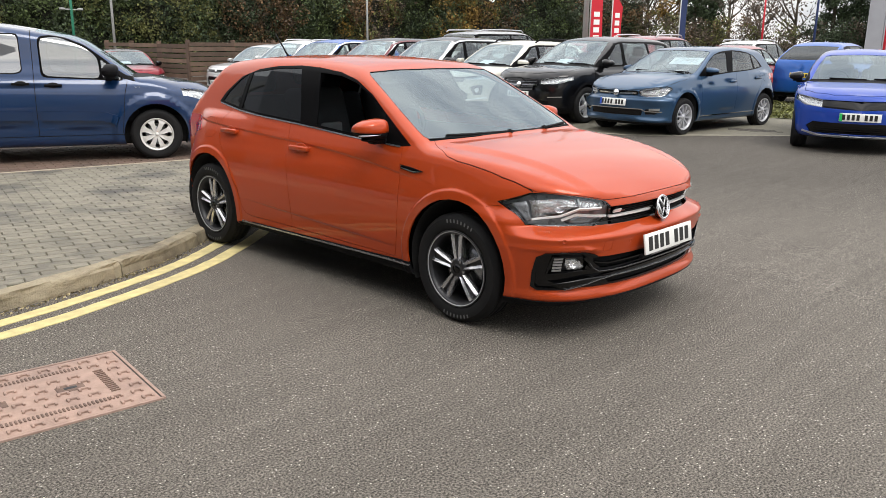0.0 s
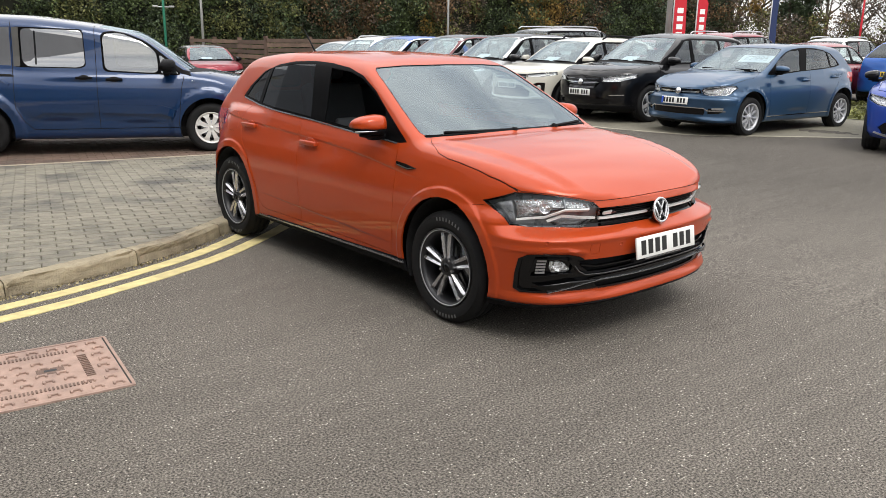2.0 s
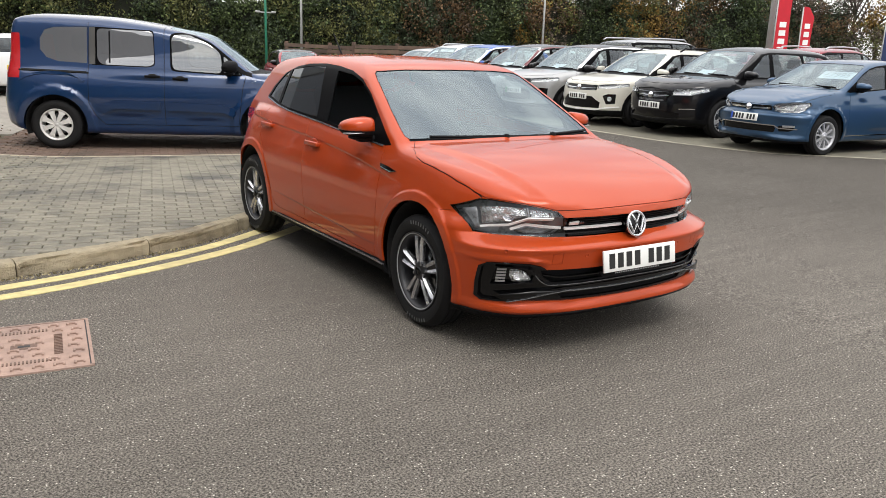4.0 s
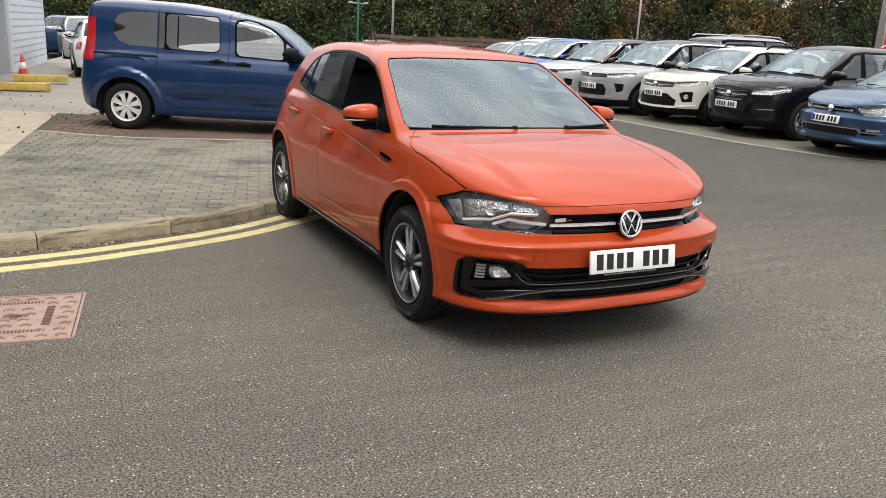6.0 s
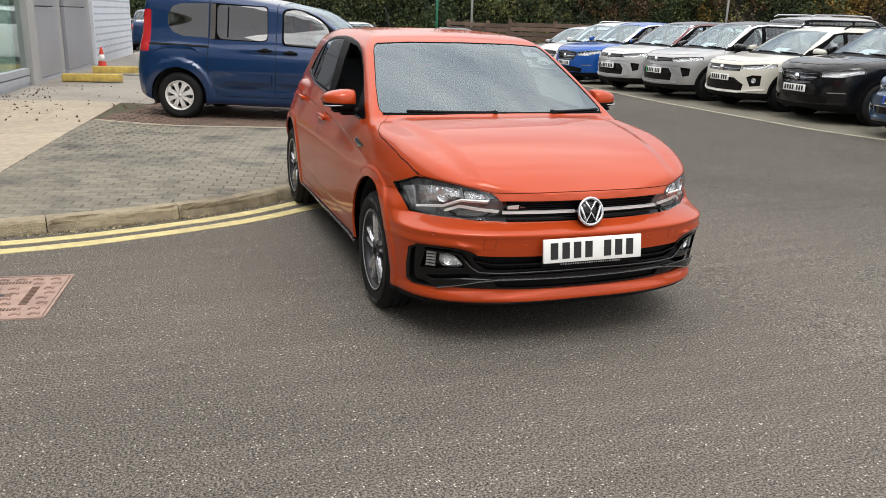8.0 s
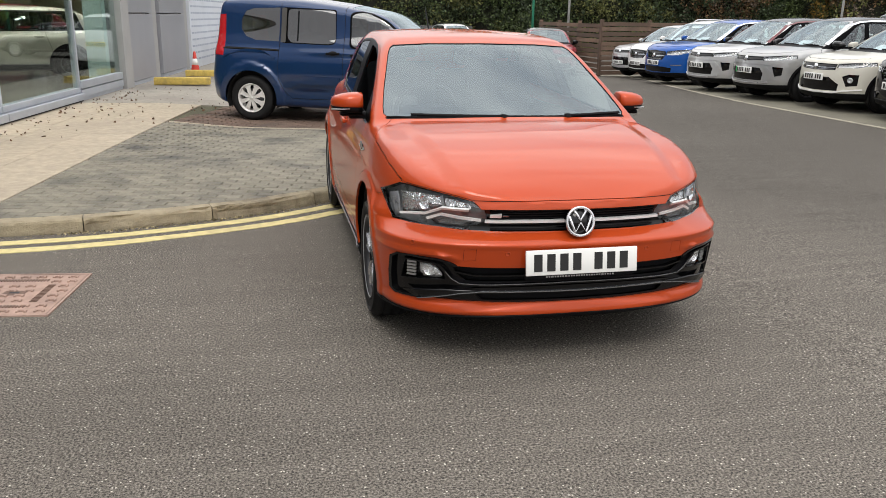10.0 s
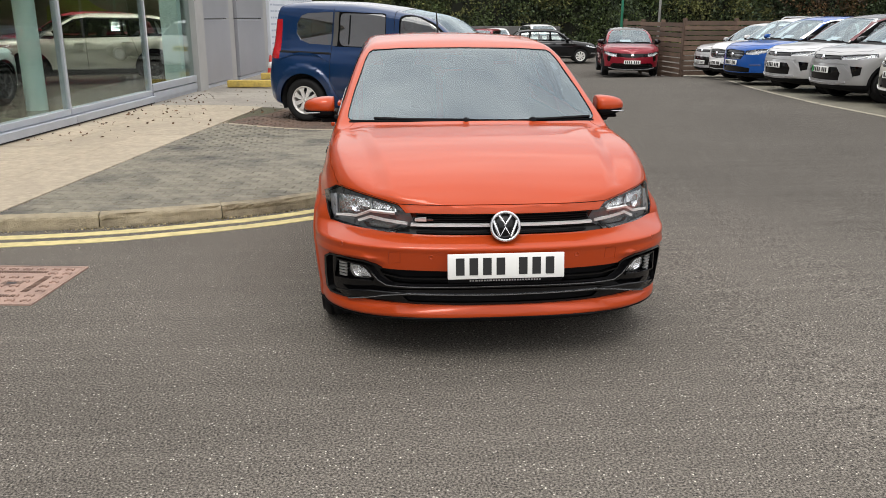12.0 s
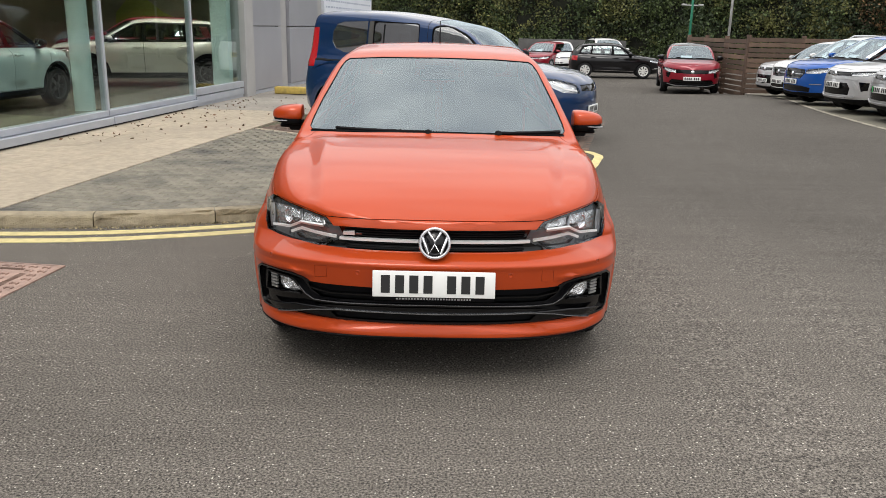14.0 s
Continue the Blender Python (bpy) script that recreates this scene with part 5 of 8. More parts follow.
for o0, o1 in ((0.085, 0.19), (0.285, 0.395)):
    bend = [(x, y - 0.055 * min(max((-1.4 - x) / 1.8, 0.0), 1.0)) for x, y in kerb_pts if x > -8.5] + [(1.72, 6.95), (1.66, 7.05), (1.5, 7.16)]
    tagged(ribbon(bend, o0, o1, ground_z, M["line_yellow"], "yellow_line", 0.004, 0.004), "worn yellow road line along the kerb", "road marking", kind="structure")
bay_line = [(9.9, 2.6), (9.6, 2.95), (8.73, 3.9), (7.85, 4.9), (7.5, 7.0), (7.5, 9.8), (7.75, 12.2), (8.2, 14.5), (9.1, 17.7), (9.9, 21.0), (10.7, 25.5)]
bc = Curve([(p[1], p[0]) for p in bay_line])
bay_pts = [(float(bc(np.array([y]))[0]), float(y)) for y in np.arange(2.6, 25.6, 0.2)]
tagged(ribbon(bay_pts, -0.05, 0.05, ground_z, M["line_white"], "bay_line", 0.004, 0.004), "faded pale bay line on tarmac", "road marking", kind="structure")

row_v, row_f = [], []
for i, (x, y) in enumerate(bay_pts):
    row_v += [(x + 0.06 + w, y, ground_z(x + 0.06 + w, y) + 0.004) for w in (0.0, 2.0, 4.0, 5.6)]
    if i:
        k = 4 * i
        row_f += [[k - 4 + q, k - 3 + q, k + 1 + q, k + q] for q in range(3)]
M["row_ground"] = stained("row_ground", (0.17, 0.158, 0.118), (0.09, 0.085, 0.07), (0.12, 0.12, 0.05), scale=1.2, island=0.0, amount=0.7, bump=0.4)
tagged(mesh_part("row_ground", row_v, row_f, M["row_ground"]), "worn olive-grey hardstanding under the parked row", "ground", kind="structure")

# paving outline: kerb on the south and east, the bay edging on the north, slabs on the west
BAY0, BAY1 = (-2.65, 8.37), (1.50, 7.385)
bdx, bdy = (BAY1[0] - BAY0[0]), (BAY1[1] - BAY0[1])
bl_ = math.hypot(bdx, bdy)
bdx, bdy = bdx / bl_, bdy / bl_


def slab_edge(y):
    return -3.42 + 0.135 * (y - 2.8)


def over_kerb(x, y):
    """How far (x, y) lies behind the kerb's back edge."""
    best = 9.0
    for (x0, y0), (x1, y1) in zip(kerb_near, kerb_near[1:]):
        dx, dy = x1 - x0, y1 - y0
        t = min(max(((x - x0) * dx + (y - y0) * dy) / (dx * dx + dy * dy), 0), 1)
        px, py = x - x0 - t * dx, y - y0 - t * dy
        d = math.hypot(px, py)
        if d < abs(best):
            best = d if dx * py - dy * px > 0 else -d
    return best


kerb_near = [(x, y) for x, y, _, _ in along(kerb_pts, 0.25)] + [(1.72, 6.85)]


def before_bay(x, y):
    return -((x - BAY0[0]) * -bdy + (y - BAY0[1]) * bdx)


# bedding under the blocks, shown in the joints
bed_v, bed_f = [], []
for i, (x, y, dx, dy) in enumerate(along(kerb_pts, 0.1)):
    px, py = x - dy * 0.06, y + dx * 0.06
    t = (px - BAY0[0]) * bdx + (py - BAY0[1]) * bdy
    bx, by = BAY0[0] + bdx * t, BAY0[1] + bdy * t
    by = max(by, py)
    bed_v += [(px, py, -0.1)] + [(px + (bx - px) * q / 12, py + (by - py) * q / 12, pav_z(px + (bx - px) * q / 12, py + (by - py) * q / 12) - 0.012) for q in range(13)]
    if i:
        k = 14 * i
        bed_f += [[k - 14 + q, k + q, k + q + 1, k - 13 + q] for q in range(13)]
pavement = tagged(mesh_part("pavement", bed_v, bed_f, M["joint"]), "grey block paving with mossy joints and dark stains", "pavement", kind="structure")

# the bay under the van and the ground beyond
bay_v = [(BAY0[0] + bdx * a - bdy * b, BAY0[1] + bdy * a + bdx * b) for a in np.linspace(-0.3, 4.9, 27) for b in np.linspace(0.0, 3.9, 20)]
bay_bed = tagged(mesh_part("bay_paving", [(x, y, pav_z(x, y) - 0.014) for x, y in bay_v], [[i * 20 + j, i * 20 + 20 + j, i * 20 + 21 + j, i * 20 + 1 + j] for i in range(26) for j in range(19)], M["joint"]), "brown-red block paving under a parked van", "pavement", kind="structure")


def block_mesh(name, l, w, h, mat, c=0.006):
    x, y = l / 2, w / 2
    V = [(-x, -y, -h), (x, -y, -h), (x, y, -h), (-x, y, -h), (-x, -y, -c), (x, -y, -c), (x, y, -c), (-x, y, -c),
         (-x + c, -y + c, 0), (x - c, -y + c, 0), (x - c, y - c, 0), (-x + c, y - c, 0)]
    F = [[8, 9, 10, 11]] + [[a, a % 4 + 1 if False else (a + 1) % 4, (a + 1) % 4 + 4, a + 4] for a in range(4)] + [[a + 4, (a + 1) % 4 + 4, (a + 1) % 4 + 8, a + 8] for a in range(4)]
    me = bpy.data.meshes.new(name)
    me.from_pydata(V, [], F)
    me.materials.append(mat)
    return me, V, F


TILT_X = -0.4
ROW_A = math.degrees(math.atan2(bdy, bdx))


def lay_blocks(parent, mat, rows, test, pick, name, seed):
    """Running-bond blocks, parallel to the bay edging; those in the near stretch are pieces of their own, the rest one joined part."""
    rng = random.Random(seed)
    me, V, F = block_mesh(name, 0.198, 0.098, 0.05, mat)
    JV, JF, count = [], [], 0
    for r in rows:
        for k in range(-3, 30):
            a, d = k * 0.2035 + (r % 2) * 0.102, (r + 0.5) * 0.1025
            x, y = BAY0[0] + bdx * a + bdy * d, BAY0[1] + bdy * a - bdx * d
            if not test(x, y):
                continue
            m = pose(x, y, pav_z(x, y) + rng.uniform(-0.0025, 0.0015), TILT_X + rng.uniform(-0.5, 0.5), rng.uniform(-0.5, 0.5), ROW_A + rng.uniform(-0.5, 0.5))
            if pick(x, y) and count < 300:
                ob = new(name, me)
                ob.parent = parent
                ob.matrix_basis = m
                count += 1
            else:
                k0 = len(JV)
                JV += [tuple(m @ Vector(v)) for v in V]
                JF += [[i + k0 for i in f] for f in F]
    if JV:
        tagged(mesh_part(name + "_rest", JV, JF, mat, parent), kind="stuff")


def kerb_stone(parent, pts, z, seed, broken):
    """One kerb stone along a few points of the kerb line."""
    rng = random.Random(seed)
    prof = [(0.0, -0.12), (0.0, 0.02), (0.004, 0.05), (0.006, 0.078), (0.014, 0.094), (0.03, 0.102), (0.075, 0.104), (0.125, 0.103), (0.125, -0.12)]
    V, F = [], []
    for i, (x, y, dx, dy) in enumerate(pts):
        for j, (o, h) in enumerate(prof):
            o2 = o + (rng.uniform(-0.003, 0.003) if 0 < j < 7 else 0)
            h2 = h + (rng.uniform(-0.002, 0.002) if 3 < j < 8 else 0)
            if broken and 1 <= j <= 4 and 1 <= i < len(pts) - 1:
                bite = max(0.0, noise.noise(Vector((x * 3.1, y * 3.1, j * 0.25))) + 0.2) * 0.045
                o2 += bite
                h2 -= bite * (0.5 if j >= 3 else 0)
            V.append((x - dy * o2, y + dx * o2, z(x, y) - 0.1 + h2))
        if i:
            a, b = (i - 1) * 9, i * 9
            F += [[a + j, b + j, b + j + 1, a + j + 1] for j in range(8)]
    F += [list(range(8, -1, -1)), list(range((len(pts) - 1) * 9, len(pts) * 9))]
    return mesh_part("kerb_stone", V, F, M["kerb"], parent, smooth=False)


kerb = tagged(new("kerb"), "weathered concrete kerb with chipped and mossy stones", "kerb", kind="structure")
line = along(kerb_pts, 0.0455)
for k in range(0, len(line) - 3, 20):
    seg = [(x + dx * (0.004 if i == 0 else -0.004 if i == 20 else 0), y + dy * (0.004 if i == 0 else -0.004 if i == 20 else 0), dx, dy) for i, (x, y, dx, dy) in enumerate(line[k:k + 21])]
    if len(seg) > 2:
        kerb_stone(kerb, seg, pav_z, k, -2.45 < seg[len(seg) // 2][0] < -1.2)

# flush edging along the van's bay
for k in range(14):
    a = k * 0.3
    ed = part("edging", box(0.002, 0.298, -0.03, 0.03, -0.08, 0.004, 0.004), M["slab"], pavement, smooth=False)
    ex, ey = BAY0[0] + bdx * a, BAY0[1] + bdy * a
    ed.matrix_basis = pose(ex, ey, pav_z(ex, ey), 0, -math.degrees(math.atan2(pav_z(ex + bdx * 0.3, ey + bdy * 0.3) - pav_z(ex, ey), 0.3)), ROW_A)

lay_blocks(pavement, M["block"], range(0, 64), lambda x, y: over_kerb(x, y) > 0.115 and x > slab_edge(y) - 0.08 and before_bay(x, y) > 0.05,
           lambda x, y: y < 5.0 and -3.1 < x < -0.8, "paving_block", 4)
lay_blocks(bay_bed, M["block_red"], range(-38, 0), lambda x, y: -2.62 + 0.30 * (y - 8.37) < x < 1.95 + 0.3 * (y - 7.3), lambda x, y: False, "bay_block", 6)


def slabs(name, mat, y0, y1, left, right, sy, sx, label, seed):
    """Concrete slabs between two lines, each its own piece with a fine joint."""
    rng = random.Random(seed)
    base_v = [(left(y0) - 0.1, y0, pav_z(left(y0), y0) - 0.02), (right(y0), y0, pav_z(right(y0), y0) - 0.02), (right(y1), y1, pav_z(right(y1), y1) - 0.02), (left(y1) - 0.1, y1, pav_z(left(y1), y1) - 0.02)]
    base_v += [(x, y, -0.8) for x, y, _ in base_v]
    base = tagged(mesh_part(name, base_v, [[0, 1, 2, 3], [4, 5, 1, 0], [5, 6, 2, 1], [6, 7, 3, 2], [7, 4, 0, 3]], M["joint"]), label, "pavement", kind="structure")
    n = int(round((y1 - y0) / sy))
    for r in range(n):
        a, b = y0 + (y1 - y0) * r / n, y0 + (y1 - y0) * (r + 1) / n
        cols = max(1, int(round((right(a) - left(a)) / sx)))
        for c in range(cols):
            f0, f1 = c / cols, (c + 1) / cols
            P = [(left(y) + (right(y) - left(y)) * f + gx, y + gy) for y, f, gx, gy in ((a, f0, 0.002, 0.002), (a, f1, -0.002, 0.002), (b, f1, -0.002, -0.002), (b, f0, 0.002, -0.002))]
            dz = 0.006 + rng.uniform(-0.001, 0.001)
            V = [(x, y, pav_z(x, y) + dz) for x, y in P] + [(x, y, pav_z(x, y) - 0.03) for x, y in P]
            mesh_part("slab", V, [[0, 1, 2, 3], [4, 5, 1, 0], [5, 6, 2, 1], [6, 7, 3, 2], [7, 4, 0, 3]], mat, base)
    return base


slabs("slab_paving", M["slab"], 2.62, 10.6, lambda y: wall_x(y) + 0.02, slab_edge, 0.9, 0.62, "pale beige concrete slabs before the showroom", 1)
slabs("slab_paving", M["slab"], -11.0, 2.34, lambda y: wall_x(y) + 0.02, lambda y: wall_x(y) + 1.6, 0.9, 0.62, "pale beige concrete slabs before the showroom", 2)
slabs("slab_paving", M["slab_grey"], 10.61, 30.0, lambda y: wall_x(y) - 0.1, lambda y: -2.60 + 0.30 * (y - 8.37) if y < 13.5 else -1.06 + 0.13 * (y - 13.5), 1.2, 1.2, "grey-beige concrete slabs strewn with dead leaves", 3)

# ---- building ----
M["frame_grey"] = material("frame_grey", (0.44, 0.47, 0.52), rough=0.4, metal=0.2, vary=0.05, vary_scale=5)
M["panel_grey"] = material("panel_grey", (0.33, 0.335, 0.36), rough=0.42, metal=0.15, vary=0.05, vary_scale=1.2, bump=0.03, bump_scale=6)
M["column_grey"] = material("column_grey", (0.40, 0.395, 0.385), rough=0.55, vary=0.06, vary_scale=3)
M["shop_glass"] = glass("shop_glass", (0.84, 0.90, 0.88), 0.005, 1.5)
M["dark_base"] = material("dark_base", (0.03, 0.03, 0.032), rough=0.7, vary=0.2)
M["room_wall"] = material("room_wall", (0.40, 0.36, 0.24), rough=0.8, vary=0.06)
M["room_floor"] = material("room_floor", (0.10, 0.088, 0.07), rough=0.22, vary=0.1, vary_scale=2)
M["teal_column"] = material("teal_column", (0.60, 0.74, 0.70), rough=0.35, vary=0.03)
M["banner"] = material("banner", (0.72, 0.75, 0.80), rough=0.55, vary=0.05, vary_scale=1.5)
M["banner_ink"] = material("banner_ink", (0.42, 0.46, 0.55), rough=0.6)
M["sleeper"] = stained("yellow_sleeper", (0.55, 0.40, 0.10), (0.22, 0.17, 0.09), None, scale=8.0, amount=0.7)
M["cone_red"] = material("cone_red", (0.62, 0.05, 0.03), rough=0.5, vary=0.1)
M["leaf_brown"] = material("leaf_brown", (0.12, 0.065, 0.035), rough=0.8, island=0.5, vary=0.2)




def on_wall(y, z=0.0):
    """A frame on the glazed front: x out of the wall to the road, y along it."""
    return pose(wall_x(y), y, z, 0, 0, -WALL_A)


def facade():
    """The glazed front with its sill, mullions, panes and soffit."""
    b = thing("showroom_front", Matrix.Identity(4), "glazed showroom front with grey metal frames", "building")
    tagged(b, kind="structure")
    edges = [-11.0, -7.5, -4.0, -0.5, 2.4, 5.2, 8.1, 10.95, 13.2]
    for y0, y1 in zip(edges, edges[1:]):
        last = y1 > 12
        z0 = 0.30 if not last else 0.16
        pn = part("pane", box(-0.012, 0.0, 0.0, y1 - y0, z0, 3.0), M["shop_glass"], b, smooth=False)
        pn.matrix_basis = on_wall(y0)
        pn.visible_shadow = False
        sl = part("sill", box(-0.12, 0.03, 0.0, y1 - y0, z0 - 0.06, z0 + 0.02, 0.006), M["frame_grey"], b, smooth=False)
        sl.matrix_basis = on_wall(y0)
        s2 = part("sill_lip", box(-0.10, 0.10, 0.0, y1 - y0, z0 - 0.17, z0 - 0.068, 0.008), M["frame_grey"], b, smooth=False)
        s2.matrix_basis = on_wall(y0)
        ba = part("plinth", box(-0.10, 0.06, 0.0, y1 - y0, -0.35, z0 - 0.17), M["dark_base"], b, smooth=False)
        ba.matrix_basis = on_wall(y0)
        mu = part("mullion", box(-0.08, 0.022, -0.026, 0.026, z0 + 0.02, 3.0, 0.004), M["frame_grey"], b, smooth=False)
        mu.matrix_basis = on_wall(y0)
        if last:
            for z in (0.16, 0.30):
                br = part("door_rail", box(-0.05, 0.05, 0.0, y1 - y0, z, z + 0.12, 0.006), M["frame_grey"], b, smooth=False)
                br.matrix_basis = on_wall(y0)
    # unseen band, brought down to 3 m to screen the added lamps from outside
    top = part("fascia", box(-0.3, 0.12, 0.0, 24.2, 3.0, 5.6), M["panel_grey"], b, smooth=False)
    top.matrix_basis = on_wall(-11.0)
    return b


facade()
room = tagged(part("showroom_floor", box(-9.0, -0.12, 0.0, 34.4, -0.3, 0.06), M["room_floor"], smooth=False), "polished dark showroom floor", "floor", kind="structure")
room.matrix_world = on_wall(-11.0)
rw = tagged(part("wall_back", box(-9.2, -9.0, 0.0, 34.4, 0.05, 4.6), M["room_wall"], smooth=False), "pale beige showroom wall", "wall", kind="structure")
rw.matrix_world = on_wall(-11.0)
for k, yy in enumerate((0.0, 34.2)):
    w = tagged(part("wall_end", box(-9.0, -0.1, yy, yy + 0.2, 0.05, 4.6), M["room_wall"], smooth=False), "pale beige showroom side wall", "wall", kind="structure")
    w.matrix_world = on_wall(-11.0)
rc = tagged(part("ceiling", box(-9.2, 0.0, 0.0, 34.4, 4.6, 4.75), M["room_wall"], smooth=False), "plain showroom ceiling", "ceiling", kind="structure")
rc.matrix_world = on_wall(-11.0)


def clad_wall():
    """Grey cladding with piers that stand proud of the glazing."""
    b = thing("cladding_wall", pose(wall_x(13.0), 13.0, 0.1, 0, 0, -WALL_A), "grey metal cladding panels between piers", "wall")
    tagged(b, kind="structure")
    part("wall_core", box(-0.40, -0.10, 0.25, 6.6, -0.4, 5.6), M["column_grey"], b, smooth=False)
    part("pier", box(-0.45, 0.10, 0.23, 0.72, -0.4, 5.6, 0.008), M["column_grey"], b, smooth=False)
    for y0, w in ((0.75, 1.88), (3.24, 2.42)):
        for z0, z1 in ((0.08, 1.38), (1.40, 2.9), (2.92, 5.6)):
            part("panel", box(-0.10, 0.05, y0 + 0.02, y0 + w, z0, z1, 0.008), M["panel_grey"], b, smooth=False)
        part("panel_foot", box(-0.10, 0.035, y0 + 0.02, y0 + w, -0.05, 0.07), M["frame_grey"], b, smooth=False)
        part("dark_plinth", box(-0.10, 0.02, y0, y0 + w + 0.02, -0.4, -0.055), M["dark_base"], b, smooth=False)
        part("pier", box(-0.3, -0.02, y0 + w + 0.02, y0 + w + (0.59 if w < 2 else 0.62), -0.4, 5.6, 0.008), M["column_grey"], b, smooth=False)
    return b


clad_wall()


def banner():
    """A white hoarding sheet printed with rows of small illegible lines."""
    b = thing("banner", pose(wall_x(19.35), 19.35, 0.0, 0, 0, -WALL_A), "white printed hoarding sheet on the end of the building", "banner")
    part("sheet", box(-0.25, 0.03, 0.0, 6.0, 0.05, 4.5), M["banner"], b, smooth=False)
    bm = bmesh.new()
    rnd = random.Random(5)
    for r in range(24):
        y = 0.15
        while y < 5.8:
            w = rnd.uniform(0.12, 0.3)
            add_box(bm, 0.03, 0.034, y, min(y + w, 5.9), 0.3 + r * 0.17, 0.345 + r * 0.17)
            y += w + 0.08
    tagged(part("print", bm, M["banner_ink"], b, smooth=False), kind="stuff")
    return b


banner()


def sleeper(x0, x1, y, z):
    return tagged(part("timber_sleeper", box(x0, x1, y - 0.12, y + 0.12, z, z + 0.14, 0.012), M["sleeper"]), "worn yellow-painted timber sleeper on the paving", "sleeper", "yellow sleepers")


sleeper(-3.52, -2.42, 14.2, 0.105)
sleeper(-3.1, -2.05, 16.45, 0.105)


def traffic_cone(x, y, z):
    c = thing("traffic_cone", pose(x, y, z), "red and white traffic cone beside a sleeper", "traffic cone")
    part("base", box(-0.19, 0.19, -0.19, 0.19, 0.0, 0.04, 0.01), M["cone_red"], c)
    part("cone", lathe([(0.04, 0.14), (0.28, 0.10), (0.29, 0.098)], 24, "z"), M["cone_red"], c)
    part("white_band", lathe([(0.29, 0.098), (0.29, 0.1), (0.48, 0.066), (0.48, 0.06)], 24, "z"), M["trim_white"], c)
    part("cone_top", lathe([(0.48, 0.065), (0.68, 0.03), (0.69, 0.02), (0.69, 0.0001)], 24, "z"), M["cone_red"], c)
    return c


traffic_cone(-2.92, 16.95, 0.105).matrix_world @= Matrix.Diagonal((0.78, 0.78, 0.78, 1.0))


def manhole():
    """A pink-brown painted iron cover with raised lugs in a frame."""
    m = thing("manhole_cover", pose(-2.44, 1.345, 0.002, 0, 0, -7), "pinkish brown iron access cover with raised lugs", "manhole cover")
    w, h = 0.92, 0.69
    part("cover", box(-w, -0.012, -h / 2 + 0.012, h / 2 - 0.012, -0.03, 0.006, 0.003), M["iron"], m)
    fr = bmesh.new()
    for a in ((-w - 0.02, 0.006, h / 2 - 0.006, h / 2 + 0.008), (-w - 0.02, 0.006, -h / 2 - 0.008, -h / 2 + 0.006), (-0.006, 0.008, -h / 2, h / 2), (-w - 0.02, -w - 0.006, -h / 2, h / 2)):
        add_box(fr, *a, -0.03, 0.007)
    part("frame", fr, M["iron"], m, smooth=False)
    part("rust_gap", box(-w - 0.004, -0.004, -h / 2 + 0.004, h / 2 - 0.004, -0.03, 0.002), M["dark_base"], m, smooth=False)
    for i in range(10):
        for j in range(8):
            x, y = -0.055 - i * 0.09 - (j % 2) * 0.02, -h / 2 + 0.055 + j * 0.082
            if x < -w + 0.03 or (j in (1, 6) and 1 < i < 8) or (i == 1 and 1 < j < 6):
                continue
            lug = bmesh.new()
            add_box(lug, x - 0.026, x + 0.026, y - 0.006, y + 0.006, 0.004, 0.016, 0.003)
            for e in (-1, 1):
                add_box(lug, x + e * 0.020 - 0.006, x + e * 0.020 + 0.006, y - 0.022, y - 0.002, 0.004, 0.0155, 0.003)
            part("lug", lug, M["iron"], m)
    for x in (-0.30, -0.62):
        part("key_plate", box(x - 0.06, x + 0.06, -0.035, 0.035, 0.004, 0.010, 0.003), M["iron_dark"], m)
        part("key_hole", box(x - 0.028, x + 0.028, -0.012, 0.012, 0.008, 0.0115, 0.002), M["dark_base"], m)
    for y, x0, x1 in ((-h / 2 + 0.125, -0.78, -0.16), (h / 2 - 0.125, -0.78, -0.2)):
        x = x0
        while x < x1:
            part("letter_bar", box(x, x + 0.008, y - 0.016, y + 0.016, 0.004, 0.011), M["iron_dark"], m, smooth=False)
            x += 0.017
    for k in range(13):
        part("letter_bar", box(-0.165, -0.125, -0.15 + k * 0.023, -0.142 + k * 0.023, 0.004, 0.011), M["iron_dark"], m, smooth=False)
    return m


manhole()


def fallen_leaves():
    rng = random.Random(17)
    C = []
    for k in range(190):
        u = rng.random()
        if u < 0.45:
            y = rng.uniform(6.5, 12.6)
            x = wall_x(y) + 0.16 + abs(rng.gauss(0, 0.55))
        elif u < 0.75:
            y = rng.uniform(9.0, 13.0)
            x = -2.7 + 0.30 * (y - 8.37) + rng.gauss(0, 0.22)
        else:
            y = rng.uniform(8, 13.5)
            x = rng.uniform(wall_x(y) + 0.2, -2.4)
        C.append((x, y, pav_z(x, y) + 0.012))
    ob = leaves("fallen_leaves", np.array(C), 0.025, M["leaf_brown"], 5)
    return tagged(ob, "dead brown leaves scattered on the slabs", "leaves", kind="stuff")


fallen_leaves()


